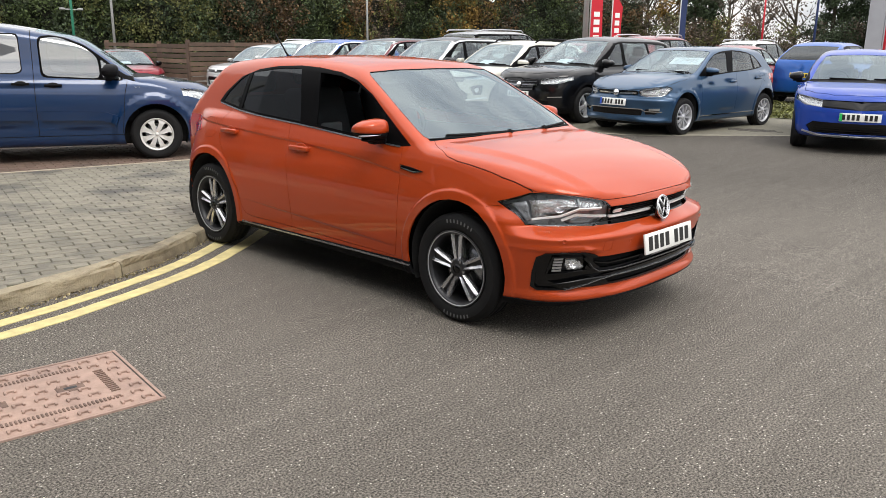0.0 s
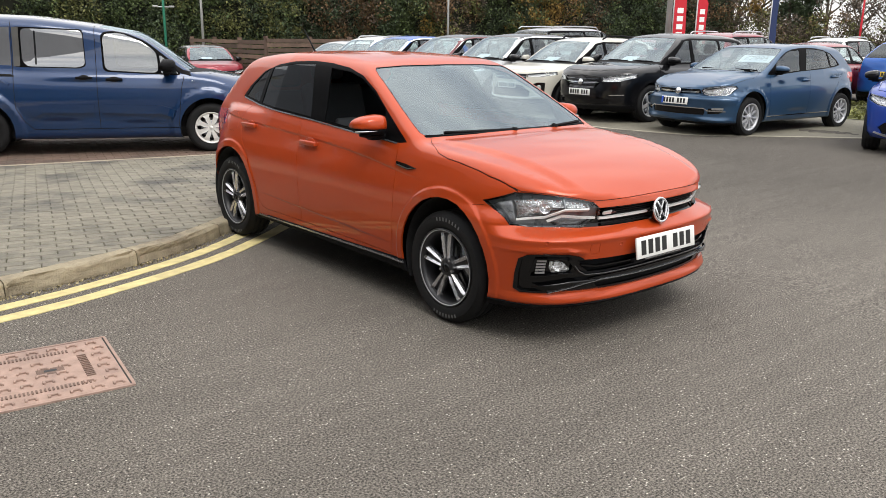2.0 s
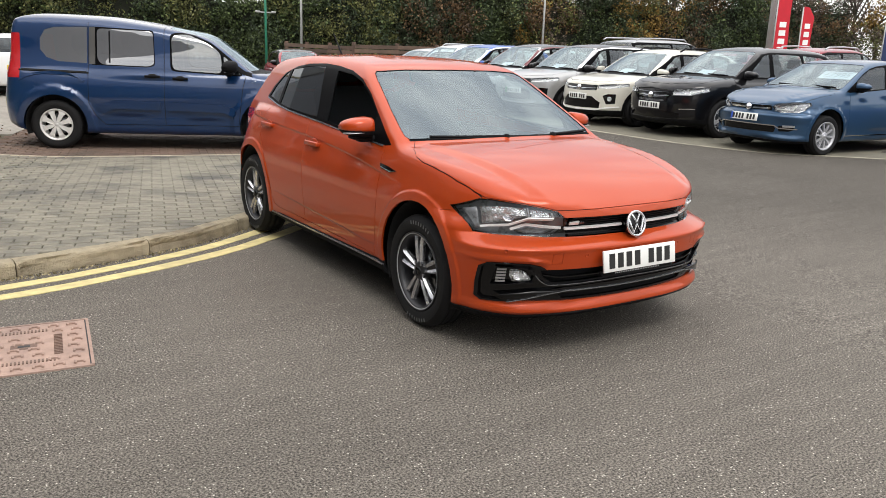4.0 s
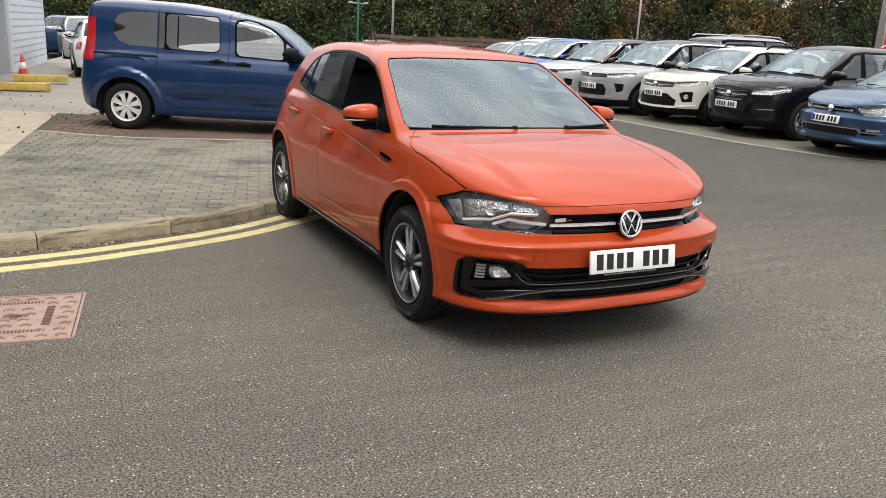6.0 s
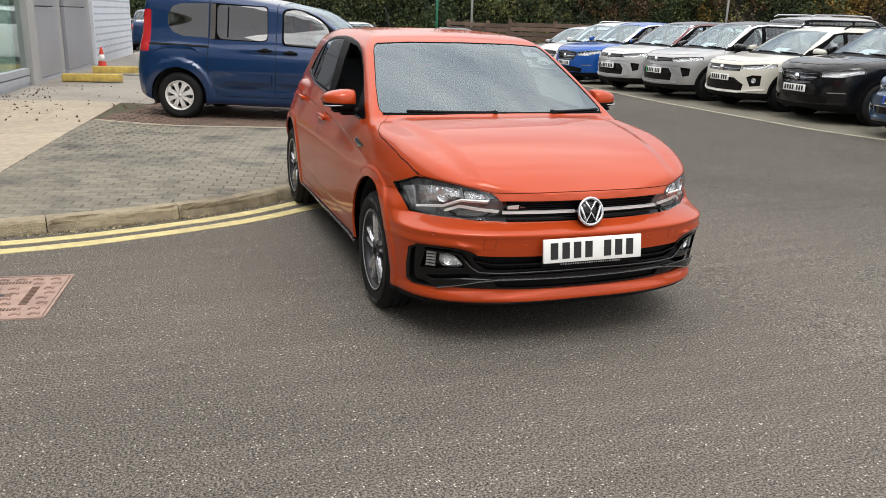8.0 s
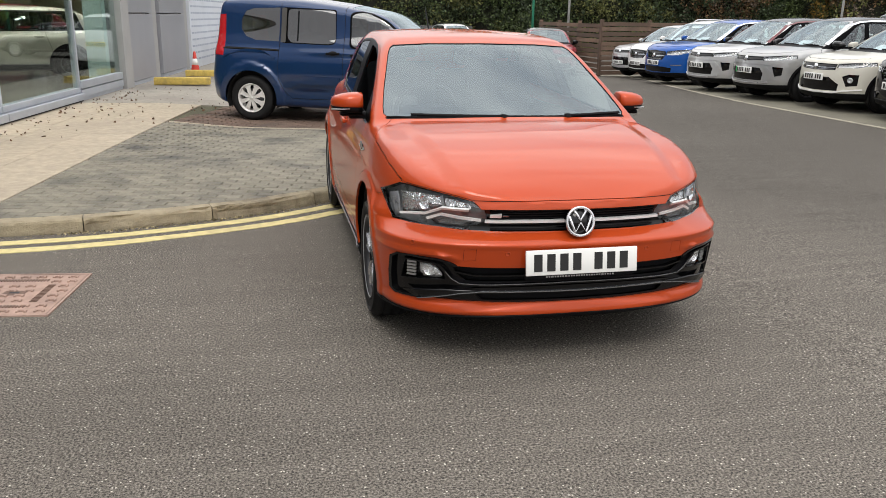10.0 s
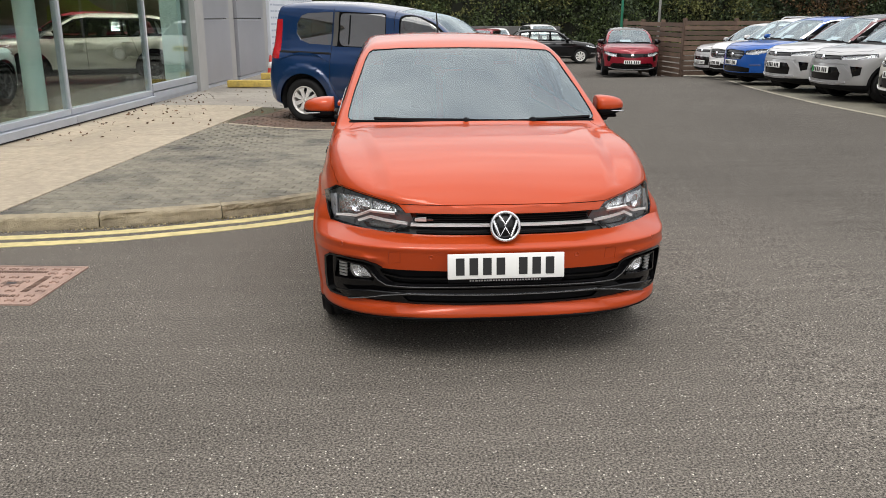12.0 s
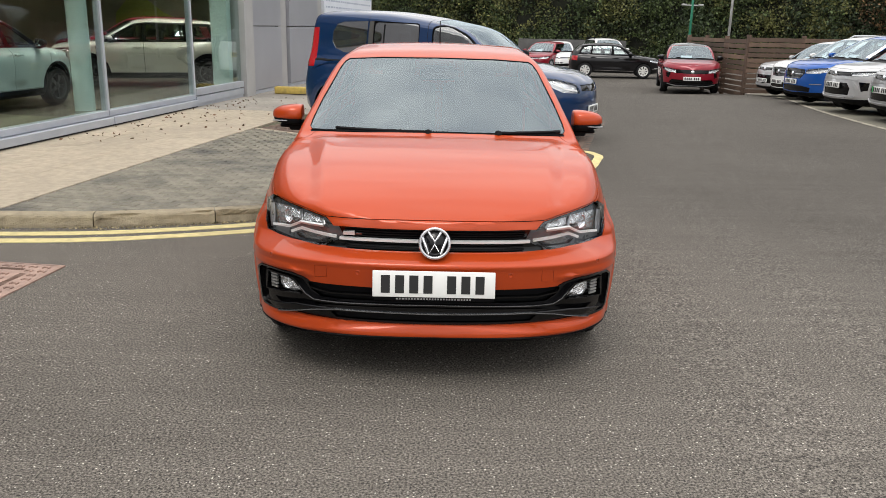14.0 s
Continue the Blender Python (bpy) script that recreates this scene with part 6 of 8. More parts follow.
# ---- showroom fill lamps and display ----
# unseen lamps added to brighten the room, hooded against reflections in the cars
M["fill_light_panel"] = material("fill_light_panel", (1.0, 0.95, 0.86), emit=95.0)
for yy in (-6.0, -1.0, 3.5, 7.5, 11.5, 15.5, 19.5):
    for xx in (-2.0, -5.0):
        lamp = thing("fill_ceiling_light", on_wall(yy), "unseen ceiling lamp added as fill, in a dark hood", "ceiling light", "showroom lights")
        hood = bmesh.new()
        for a0, a1, b0, b1 in ((-0.5, 0.5, -0.5, -0.47), (-0.5, 0.5, 0.47, 0.5), (-0.5, -0.47, -0.47, 0.47), (0.47, 0.5, -0.47, 0.47)):
            add_box(hood, xx + a0, xx + a1, b0, b1, 3.85, 4.6)
        part("housing", hood, M["dark_base"], lamp, smooth=False)
        part("diffuser", box(xx - 0.46, xx + 0.46, -0.46, 0.46, 4.54, 4.58), M["fill_light_panel"], lamp, smooth=False)
col = thing("column", on_wall(9.6), "round pale teal column behind the glass", "column")
part("shaft", lathe([(0.05, 0.165), (4.6, 0.165)], 36, "z"), M["teal_column"], col)
col.matrix_world = Matrix.Translation((-6.0, 10.45, 0))
col["kind"] = "structure"

ret = part("window_return", box(-0.5, -0.16, -0.24, -0.04, 0.06, 4.6, 0.004), M["teal_column"], smooth=False)
ret.matrix_world = on_wall(13.2)
tagged(ret, "pale green upright panel behind the door glass", "wall panel", kind="structure")


def poster():
    """A framed picture on the showroom's end wall: a plain green shape on a dull ground."""
    p = thing("wall_poster", pose(-9.3, 22.85, 1.62, 0, 0, -WALL_A) @ Matrix.Diagonal((1.55, 1.0, 1.5, 1.0)), "large framed picture of a green shape on the showroom wall", "poster")
    part("board", box(-1.0, 1.0, -0.03, 0.0, -0.55, 0.75, 0.004), M["poster_ground"], p, smooth=False)
    part("frame_rail", box(-1.03, 1.03, -0.045, 0.0, -0.6, -0.55, 0.004), M["dark_base"], p, smooth=False)
    bm = bmesh.new()
    add_prism(bm, [(-0.62, -0.22), (0.66, -0.30), (0.68, 0.02), (0.42, 0.12), (0.1, 0.36), (-0.35, 0.36), (-0.6, 0.1)], 0.03, 0.036, pose(0, 0, 0, 90))
    part("green_shape", bm, M["poster_green"], p, smooth=False)
    for x in (-0.38, 0.32):
        w = part("dark_disc", lathe([(-0.036, 0.15), (-0.042, 0.14), (-0.042, 0.0001)], 24, "y"), M["dark_base"], p)
        w.matrix_basis = Matrix.Translation((x, 0, -0.24))
    return p


M["poster_ground"] = material("poster_ground", (0.20, 0.19, 0.13), rough=0.5, vary=0.1)
M["poster_green"] = material("poster_green", (0.22, 0.26, 0.04), rough=0.5, vary=0.15)
poster()


def gutter_debris():
    """Grit, moss and crumbled concrete along the broken stretch of kerb."""
    rng = random.Random(8)
    C = []
    for x, y, dx, dy in along([p for p in kerb_pts if -3.6 < p[0] < 0.2], 0.0035):
        if rng.random() < 0.25 + 0.6 * max(0.0, noise.noise(Vector((x * 1.7, 0.3, 2.0)))) or -2.3 < x < -1.2 and rng.random() < 0.5:
            o = abs(rng.gauss(0, 0.035)) + 0.004
            C.append((x + dy * o, y - dx * o, 0.005))
    return tagged(leaves("gutter_debris", np.array(C), 0.011, M["grit"], 31), "grit and moss gathered along the kerb foot", "debris", kind="stuff")


M["grit"] = material("grit", (0.30, 0.25, 0.14), rough=0.95, island=0.6, vary=0.3)
gutter_debris()
hero, hero_shell = build_car("hatchback_car", hero_spec, pose(0.012, 0, 0), "burnt orange five-door hatchback parked on tarmac beside a kerb", "car")


def dish(shell, car, name, x, z, r, sink, mat, sd, rim_mat=None):
    """A round reflector set into the nose, facing forward."""
    p, n = (v[0] for v in on_nose(shell, x, z))
    prof = [(-0.002, r), (0.004, r), (0.004, r * 0.94), (0.012, r * 0.8), (0.026, r * 0.5), (0.032, 0.0001)]
    ob = part(name, lathe(prof, 24, "y"), mat, car)
    p = p - n * (sink + 0.006)
    ob.matrix_basis = Matrix.Translation((sd * p[0], p[1], p[2])) @ pose(0, 0, 0, 0, 0, sd * 0.85 * math.degrees(math.atan2(n[0], -n[1])))
    return ob


def patch(shell, car, name, poly, lift, mat, thick=0.006):
    """A flat-edged plate that follows the nose, one for each side, from an (x, z) outline."""
    fine = []
    for (x0, z0), (x1, z1) in zip(poly, poly[1:] + poly[:1]):
        fine += [(x0 + (x1 - x0) * k / 4, z0 + (z1 - z0) * k / 4) for k in range(4)]
    cx, cz = sum(p[0] for p in poly) / len(poly), sum(p[1] for p in poly) / len(poly)
    ring = [(x, z) for x, z in fine] + [(cx + (x - cx) * 0.5, cz + (z - cz) * 0.5) for x, z in fine] + [(cx, cz)]
    p, n = on_nose(shell, [q[0] for q in ring], [q[1] for q in ring])
    top, m = p + n * lift, len(fine)
    low = p[:m] + n[:m] * (lift - thick)
    V = [tuple(v) for v in top] + [tuple(v) for v in low]
    F = []
    for i in range(m):
        j = (i + 1) % m
        F += [[i, j, m + j, m + i], [m + i, m + j, 2 * m], [j, i, 2 * m + 1 + i, 2 * m + 1 + j]]
    for sd in (1, -1):
        mesh_part(name, [(sd * x, y, z) for x, y, z in V], F if sd < 0 else [f[::-1] for f in F], mat, car, smooth=True)


def hero_details():
    c, s = hero, hero_shell
    # grille: near-white bar in place of sky mirrored by chrome, dark slats
    strip(s, c, "grille_bar", [(0.055, 0.663), (0.254, 0.664), (0.413, 0.663)], 0.011, 0.004, 0.014, M["bright_trim"], "near-white grille bar standing in for sky-lit chrome")
    for z in (0.630, 0.640, 0.650, 0.677, 0.689, 0.701, 0.713):
        strip(s, c, "grille_slat", [(0.0, z), (0.2, z), (0.39, z + 0.001)], 0.005, -0.006, 0.012, M["black_plastic"], mirrored=True)
    # sport-line mark: a slanted plate and a dash
    strip(s, c, "trim_badge", [(-0.395, 0.689), (-0.345, 0.693)], (0.012, 0.018), 0.003, 0.008, M["bright_trim"], mirrored=False)
    strip(s, c, "trim_badge", [(-0.340, 0.692), (-0.315, 0.692)], 0.005, 0.003, 0.008, M["lamp_grey"], mirrored=False)
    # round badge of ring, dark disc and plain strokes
    bd = part("badge", lathe([(0.02, 0.0001), (0.02, 0.064), (-0.004, 0.062), (-0.005, 0.0001)], 40, "y"), M["gloss_black"], c)
    bd.matrix_basis = pose(0, -0.012, 0.669, -12)
    part("badge_ring", tube([(0.0625 * math.cos(a), -0.006, 0.0625 * math.sin(a)) for a in np.linspace(0, 2 * math.pi, 40, endpoint=False)], 0.0072, 8, True), M["machined"], bd)
    for pts in ([(-0.052, 0.026), (-0.026, -0.048), (0.0, -0.004), (0.026, -0.048), (0.052, 0.026)], [(-0.027, 0.048), (0.0, 0.006), (0.027, 0.048)]):
        part("badge_stroke", tube([(x, -0.007, z) for x, z in pts], 0.0070, 6), M["machined"], bd)
    # headlights: two bright chambers, light lines round them, a lower indicator bowl
    for poly, sink, mat in (([(0.762, 0.755), (0.70, 0.770), (0.608, 0.768), (0.597, 0.716), (0.656, 0.678), (0.752, 0.664)], -0.024, "lamp_facets"),
                            ([(0.592, 0.760), (0.545, 0.757), (0.499, 0.747), (0.488, 0.714), (0.554, 0.706), (0.586, 0.714)], -0.022, "lamp_facets"),
                            ([(0.64, 0.648), (0.59, 0.668), (0.525, 0.662), (0.445, 0.659), (0.50, 0.634), (0.62, 0.634)], -0.02, "lamp_grey"),
                            ([(0.768, 0.752), (0.80, 0.735), (0.776, 0.645), (0.758, 0.655)], -0.014, "lamp_dark")):
        patch(s, c, "reflector", poly, sink, M[mat])
    for x, z, r in ((0.675, 0.722, 0.030), (0.54, 0.732, 0.022)):
        for sd in (1, -1):
            dish(s, c, "projector", x, z, r, 0.018, M["chrome"], sd)
    strip(s, c, "running_light", [(0.756, 0.659), (0.661, 0.673), (0.595, 0.710), (0.486, 0.710)], 0.010, -0.004, 0.008, M["trim_white"], "pale daytime running light strip", step=0.02)
    strip(s, c, "running_light", [(0.651, 0.654), (0.596, 0.681), (0.525, 0.673), (0.430, 0.665)], 0.011, -0.003, 0.008, M["trim_white"], step=0.02)
    strip(s, c, "chamber_edge", [(0.600, 0.772), (0.593, 0.714)], 0.006, -0.010, 0.010, M["lamp_silver"], step=0.02)
    strip(s, c, "chamber_edge", [(0.496, 0.748), (0.484, 0.712)], 0.006, -0.010, 0.010, M["lamp_silver"], step=0.02)
    strip(s, c, "lamp_bezel", [(0.44, 0.730), (0.47, 0.757), (0.597, 0.783), (0.718, 0.797), (0.752, 0.793), (0.815, 0.738), (0.784, 0.634), (0.72, 0.628), (0.52, 0.625), (0.45, 0.643)], 0.007, -0.003, 0.010, M["gloss_black"], step=0.03)
    # fog lamps: bright lens and stacked bars beside it
    patch(s, c, "fog_reflector", [(0.70, 0.466), (0.663, 0.467), (0.625, 0.449), (0.602, 0.415), (0.62, 0.405), (0.682, 0.402), (0.700, 0.43)], -0.018, M["lamp_facets"])
    for sd in (1, -1):
        dish(s, c, "fog_lens", 0.662, 0.436, 0.024, 0.010, M["chrome"], sd)
    for k in range(5):
        strip(s, c, "led_bar", [(0.714, 0.405 + k * 0.0155), (0.75, 0.403 + k * 0.0155)], 0.009, -0.012, 0.008, M["lamp_silver"], step=0.01)
    strip(s, c, "fog_surround", [(0.592, 0.402), (0.70, 0.392), (0.768, 0.386), (0.756, 0.482), (0.665, 0.480), (0.600, 0.470)], 0.007, 0.0, 0.02, M["gloss_black"], step=0.03)
    # lower intake: blades and bars, with grey lines for the glint on their edges
    strip(s, c, "intake_bar", [(0.0, 0.391), (0.25, 0.389), (0.428, 0.386), (0.525, 0.388), (0.565, 0.412), (0.592, 0.446), (0.62, 0.476)], 0.012, 0.006, 0.03, M["gloss_black"], step=0.03)
    # grey strips stand in for sky mirrored in the glossy ledges
    strip(s, c, "intake_line", [(0.0, 0.394), (0.25, 0.392), (0.428, 0.389), (0.525, 0.392), (0.562, 0.414), (0.589, 0.447)], 0.003, 0.009, 0.008, M["lamp_grey"], step=0.03)
    strip(s, c, "intake_bar", [(0.0, 0.428), (0.25, 0.426), (0.46, 0.424), (0.55, 0.44)], 0.007, -0.008, 0.02, M["gloss_black"], step=0.03)
    strip(s, c, "intake_blade", [(0.0, 0.366), (0.25, 0.364), (0.43, 0.360), (0.56, 0.345)], (0.026, 0.03), 0.006, 0.03, M["gloss_black"], step=0.04)
    patch(s, c, "corner_blade", [(0.755, 0.338), (0.70, 0.308), (0.55, 0.342), (0.44, 0.362), (0.60, 0.362)], 0.014, M["gloss_black"])
    strip(s, c, "intake_line", [(0.0, 0.354), (0.25, 0.357), (0.43, 0.358), (0.53, 0.345), (0.695, 0.304)], 0.004, 0.016, 0.012, M["lamp_grey"], step=0.04)
    strip(s, c, "skirt_edge", [(1.13, 0.272), (2.0, 0.262), (2.92, 0.252)], 0.010, 0.012, 0.012, M["lamp_grey"], step=0.15, foot=on_side)
    # grey strip for the light caught along the black window seal
    strip(s, c, "window_seal", [(1.28, 0.948), (1.75, 0.968), (2.25, 1.000), (2.69, 1.021), (3.07, 1.043), (3.40, 1.080)], 0.009, 0.004, 0.01, M["lamp_grey"], step=0.1, foot=on_side)
    strip(s, c, "intake_edge", [(0.545, 0.472), (0.570, 0.487), (0.625, 0.501), (0.731, 0.506), (0.784, 0.500), (0.803, 0.48), (0.805, 0.40), (0.80, 0.321), (0.785, 0.305), (0.694, 0.307)], 0.010, 0.005, 0.02, M["gloss_black"], step=0.03)
    # dealer strip under the plate, as plain bars
    holder = part("plate_holder", box(-0.255, 0.255, -0.004, 0.02, -0.012, 0.012, 0.003), M["black_plastic"], c)
    holder.matrix_basis = pose(0, -0.052, 0.436, -8)
    x = -0.16
    while x < 0.16:
        w = 0.007 if int(x * 1000) % 3 else 0.011
        part("lettering_bar", box(x, x + w, -0.006, -0.003, -0.006, 0.001), M["ink_grey"], holder, smooth=False)
        x += w + 0.005
    # parking sensors
    for x, z in ((0.328, 0.535), (0.726, 0.567)):
        for sd in (1, -1):
            p, n = (v[0] for v in on_nose(s, x, z))
            q = part("parking_sensor", lathe([(0.006, 0.012), (-0.001, 0.0115), (-0.001, 0.009), (0.0, 0.0085), (-0.001, 0.0001)], 16, "y"), ORANGE, c)
            q.matrix_basis = Matrix.LocRotScale((sd * p[0], p[1], p[2]), Vector((0, -1, 0)).rotation_difference(Vector((sd * n[0], n[1], n[2]))), None)
    # wing badges
    for sd in (1, -1):
        V = []
        for y, z in ((1.238, 0.852), (1.232, 0.831), (1.116, 0.817), (1.045, 0.831), (1.15, 0.846)):
            p, n = (v[0] for v in on_side(s, y, z))
            V.append((sd * (p[0] + 0.006), y, z))
        V += [(x - sd * 0.008, y, z) for x, y, z in V]
        n5 = [[0, 1, 2, 3, 4]] + [[i, i + 5, (i + 1) % 5 + 5, (i + 1) % 5] for i in range(5)]
        mesh_part("wing_badge", V, n5 if sd < 0 else [f[::-1] for f in n5], M["gloss_black"], c, "black and chrome wing badge")
        V = []
        for y, z in ((1.225, 0.833), (1.228, 0.839), (1.12, 0.826), (1.053, 0.831), (1.116, 0.820)):
            p, n = (v[0] for v in on_side(s, y, z))
            V.append((sd * (p[0] + 0.009), y, z))
        mesh_part("badge_line", V, [[0, 1, 2, 3, 4]], M["chrome"], c)
    # wipers
    for x0, x1, lead in ((-0.05, -0.56, -1), (0.33, 0.68, 1)):
        xs = np.linspace(x0, x1, 7)
        path = [(x, bonnet_end(abs(x)) + 0.014 + 0.014 * k / 6, 1.004 + 0.006 * k / 6) for k, x in enumerate(xs)]
        w = part("wiper", tube(path, 0.006, 8, radii=[0.010, 0.009, 0.007, 0.006, 0.005, 0.0045, 0.004]), M["black_plastic"], c)
        part("wiper_blade", tube([(x, y + 0.010, z + 0.004) for x, y, z in path[1:]], 0.004, 6), M["rubber"], w)
        part("wiper_pivot", lathe([(0.0, 0.022), (0.018, 0.018), (0.024, 0.0001)], 16, "z"), M["black_plastic"], w).matrix_basis = Matrix.Translation((path[0][0], path[0][1], 0.996))
    # roof aerial, inner mirror
    part("aerial", tube([(0, 3.42, 1.40), (0, 3.46, 1.43), (0, 3.62, 1.60)], 0.005, 8, radii=[0.016, 0.008, 0.004]), M["black_plastic"], c)
    part("inner_mirror", box(-0.12, 0.12, 1.79, 1.82, 1.235, 1.30, 0.015), M["black_plastic"], c)
    part("sensor_pod", box(-0.09, 0.09, 1.68, 1.78, 1.285, 1.325, 0.012), M["black_plastic"], c)
    # mirror indicators
    for sd in (1, -1):
        path = [(sd * (0.871 + dx), 1.455 + dy, 1.012 + dz) for dx, dy, dz in ((0.0, -0.098, 0.004), (0.04, -0.087, 0.002), (0.07, -0.068, 0.0), (0.089, -0.04, -0.002), (0.096, -0.012, -0.004))]
        part("indicator_lens", tube(path, 0.006, 8, radii=[0.0015, 0.0025, 0.004, 0.005, 0.004]), M["lamp_silver"], c, "pale indicator strip")
    # pale tyre lettering as plain bars
    for wh in [o for o in c.children if o.name.startswith("wheel") and o.type == "EMPTY"]:
        for a0 in (60, 250):
            for k in range(8):
                a = radians(a0 + k * 5.5)
                b = part("tyre_mark", box(0.0, 0.0012, -0.005, 0.005, -0.010, 0.010), M["tyre_ink"], wh, smooth=False)
                b.matrix_basis = Matrix.Translation((0.0993, 0.274 * math.cos(a), 0.274 * math.sin(a))) @ pose(0, 0, 0, math.degrees(a) - 90)
    part("seat_insert", box(-0.46, -0.28, 2.42, 2.46, 0.80, 0.98, 0.018), M["cloth_grey"], c)


hero_details()


# ---- other cars ----
def road_car(L, H, hw, wb, oh, hb, hc, belt, cowl, wst, slope, colour, wheel="five", wr=0.33, tw=0.215, rim=0.225, arch=0.39, clad=0.0, **extra):
    """The spec of an ordinary hatchback, crossover or van from its main sizes: length, height, half width, wheelbase, front overhang,
    heights of bonnet edge, cowl and belt, cowl and screen-top distance from the nose, and the lean of the tail."""
    yb = cowl + 0.98
    yc = yb + 0.86
    t = H - 0.125
    end = L - slope - 0.02
    pil = [(hc + 0.0, hw - 0.155), ((hc + H) / 2, hw - 0.238), (H - 0.115, hw - 0.31), (H - 0.09, hw - 0.36)]
    keep_side = side_of(pil)
    s = dict(
        length=L, hw=hw, paint=colour, wheel=wheel, wheel_r=wr, tyre_w=tw, rim=rim, arch_r=arch, track=2 * hw - 0.24, turn=5,
        front=[(0.18, 0.14), (0.27, 0.03), (0.38, 0.0), (0.55, 0.0), (hb - 0.12, 0.02), (hb - 0.04, 0.05), (hb + 0.03, 0.13), (hb + 0.15, 0.35)],
        rear=[(0.22, L - 0.14), (0.36, L - 0.02), (0.6, L), (belt - 0.15, L - 0.04), (belt + 0.05, L - 0.07), (belt + 0.2, L - 0.09)],
        wid=[(0.15, hw - 0.09), (0.28, hw - 0.03), (0.5, hw - 0.015), (belt - 0.22, hw), (belt - 0.1, hw - 0.012), (belt - 0.03, hw - 0.05), (belt + 0.1, hw - 0.11)],
        top=[(0.0, hb - 0.05), (0.07, hb), (0.25, hb + (hc - hb) * 0.42), (0.6, hb + (hc - hb) * 0.72), (cowl, hc), (cowl + 0.3, belt), (L - 0.7, belt + 0.04), (L - 0.1, belt)],
        sill=[(0.0, 0.25), (0.4, 0.2), (L - 0.5, 0.22), (L, 0.34)],
        cw=[(belt - 0.1, hw - 0.065), (belt, hw - 0.085), (belt + 0.15, hw - 0.135), (H - 0.1, hw - 0.25), (H, hw - 0.32)],
        roof=[(cowl, H - 0.12), (wst - 0.2, H - 0.07), (wst + 0.5, H), (L - 1.3, H - 0.005), (L - 0.6, H - 0.05), (L - 0.2, H - 0.1)],
        ws=[(hc - 0.08, cowl - 0.13), (hc, cowl), ((hc + H) / 2 - 0.04, (cowl + wst) / 2 - 0.06), (H - 0.07, wst - 0.06), (H + 0.05, wst + 0.2)],
        bl=[(belt - 0.1, L - 0.05), (belt + 0.05, L - 0.09), (H - 0.12, L - slope), (H, L - slope - 0.3)],
        crease=[(belt - 0.13, belt - 0.06, oh + 0.1, L - 0.3, 0.016, 0.07), (0.42, 0.5, oh + 0.45, oh + wb - 0.4, 0.014, 0.06)],
        axle0=oh, axle1=oh + wb, belt=belt, cabin_w=hw - 0.11, cabin0=cowl + 0.06, cabin1=L - 0.55, mirror=(hw + 0.03, cowl + 0.28, belt + 0.07, 0.9),
        plate=(-0.015, 0.47, None), rear_plate=(L + 0.005, 0.75), cabin_low=0.6, lamp_back=M["lamp_facets"],
        handles=[(yb - 0.14, belt - 0.11, 0.2), (yc - 0.02, belt - 0.09, 0.2)], lf=0.72, nf=2.5, spine0=0.9, spine1=L - 0.8, spine_z=0.62,
        cuts=[
            pillar_cut(pil, wst + 0.3),
            ("front", [(-0.01, hc + 0.02), (hw - 0.19, hc + 0.015), (hw - 0.27, (hc + H) / 2), (hw - 0.345, H - 0.115), (hw - 0.42, H - 0.098), (-0.01, H - 0.085)], WINDSCREEN, lambda c, n: cowl - 0.2 < c.y < wst + 0.2 and c.z > hc - 0.02),
            ("front", [(-0.01, hc - 0.015), (hw - 0.16, hc - 0.02), (hw - 0.18, hc + 0.017), (-0.01, hc + 0.022)], SCUTTLE, lambda c, n: cowl - 0.25 < c.y < cowl + 0.35),
            ("front", [(-0.01, belt + 0.1), (hw - 0.24, belt + 0.1), (hw - 0.33, H - 0.12), (-0.01, H - 0.1)], BACKLIGHT, lambda c, n: c.y > L - slope - 0.25 and abs(n.x) < 0.75),
            ("side", [(cowl + 0.02, belt - 0.01), (end + 0.02, belt + 0.03), (end - 0.10, t - 0.02), (end - 0.35, t + 0.022), (wst + 0.25, t + 0.028), (wst - 0.02, t - 0.01)], PILLAR, keep_side),
            ("side", rounded([(cowl + 0.32, belt + 0.03), (yb - 0.05, belt + 0.035), (yb + 0.0, t), (wst + 0.22, t), (wst + 0.02, t - 0.035)], 0.05), FRONT_WINDOW, keep_side),
            ("side", rounded([(yb + 0.06, belt + 0.035), (yc + 0.04, belt + 0.045), (yc + 0.0, t - 0.005), (yb + 0.08, t)], 0.05), REAR_WINDOW, keep_side),
            ("side", rounded([(yc + 0.10, belt + 0.05), (end - 0.06, belt + 0.08), (end - 0.2, t - 0.05), (yc + 0.07, t - 0.01)], 0.04), REAR_WINDOW, keep_side),
            ("front", [(hw - 0.20, belt - 0.05), (hw + 0.1, belt - 0.03), (hw + 0.1, belt - 0.26), (hw - 0.17, belt - 0.22)], TAIL, lambda c, n: c.y > L - 0.35),
        ],
        seams=[
            ("side", [(cowl - 0.02, 0.36), (cowl - 0.04, belt - 0.1), (cowl + 0.0, belt - 0.02)], lambda c, n: c.x > 0.5, 0.008),
            ("side", [(yb, 0.34), (yb - 0.01, belt - 0.1), (yb + 0.01, belt)], lambda c, n: c.x > 0.5, 0.008),
            ("side", [(cowl - 0.02, 0.34), (oh + wb - 0.5, 0.34), (oh + wb - 0.32, 0.52), (yc + 0.10, belt)], lambda c, n: c.x > 0.5, 0.008),
            ("top", [(-0.005, 0.1), (0.35, 0.13), (0.6, 0.26), (hw - 0.14, 0.45), (hw - 0.14, cowl - 0.1)], lambda c, n: c.z > hb - 0.1 and c.y < cowl, 0.008),
        ],
    )
    z0 = hb - 0.10
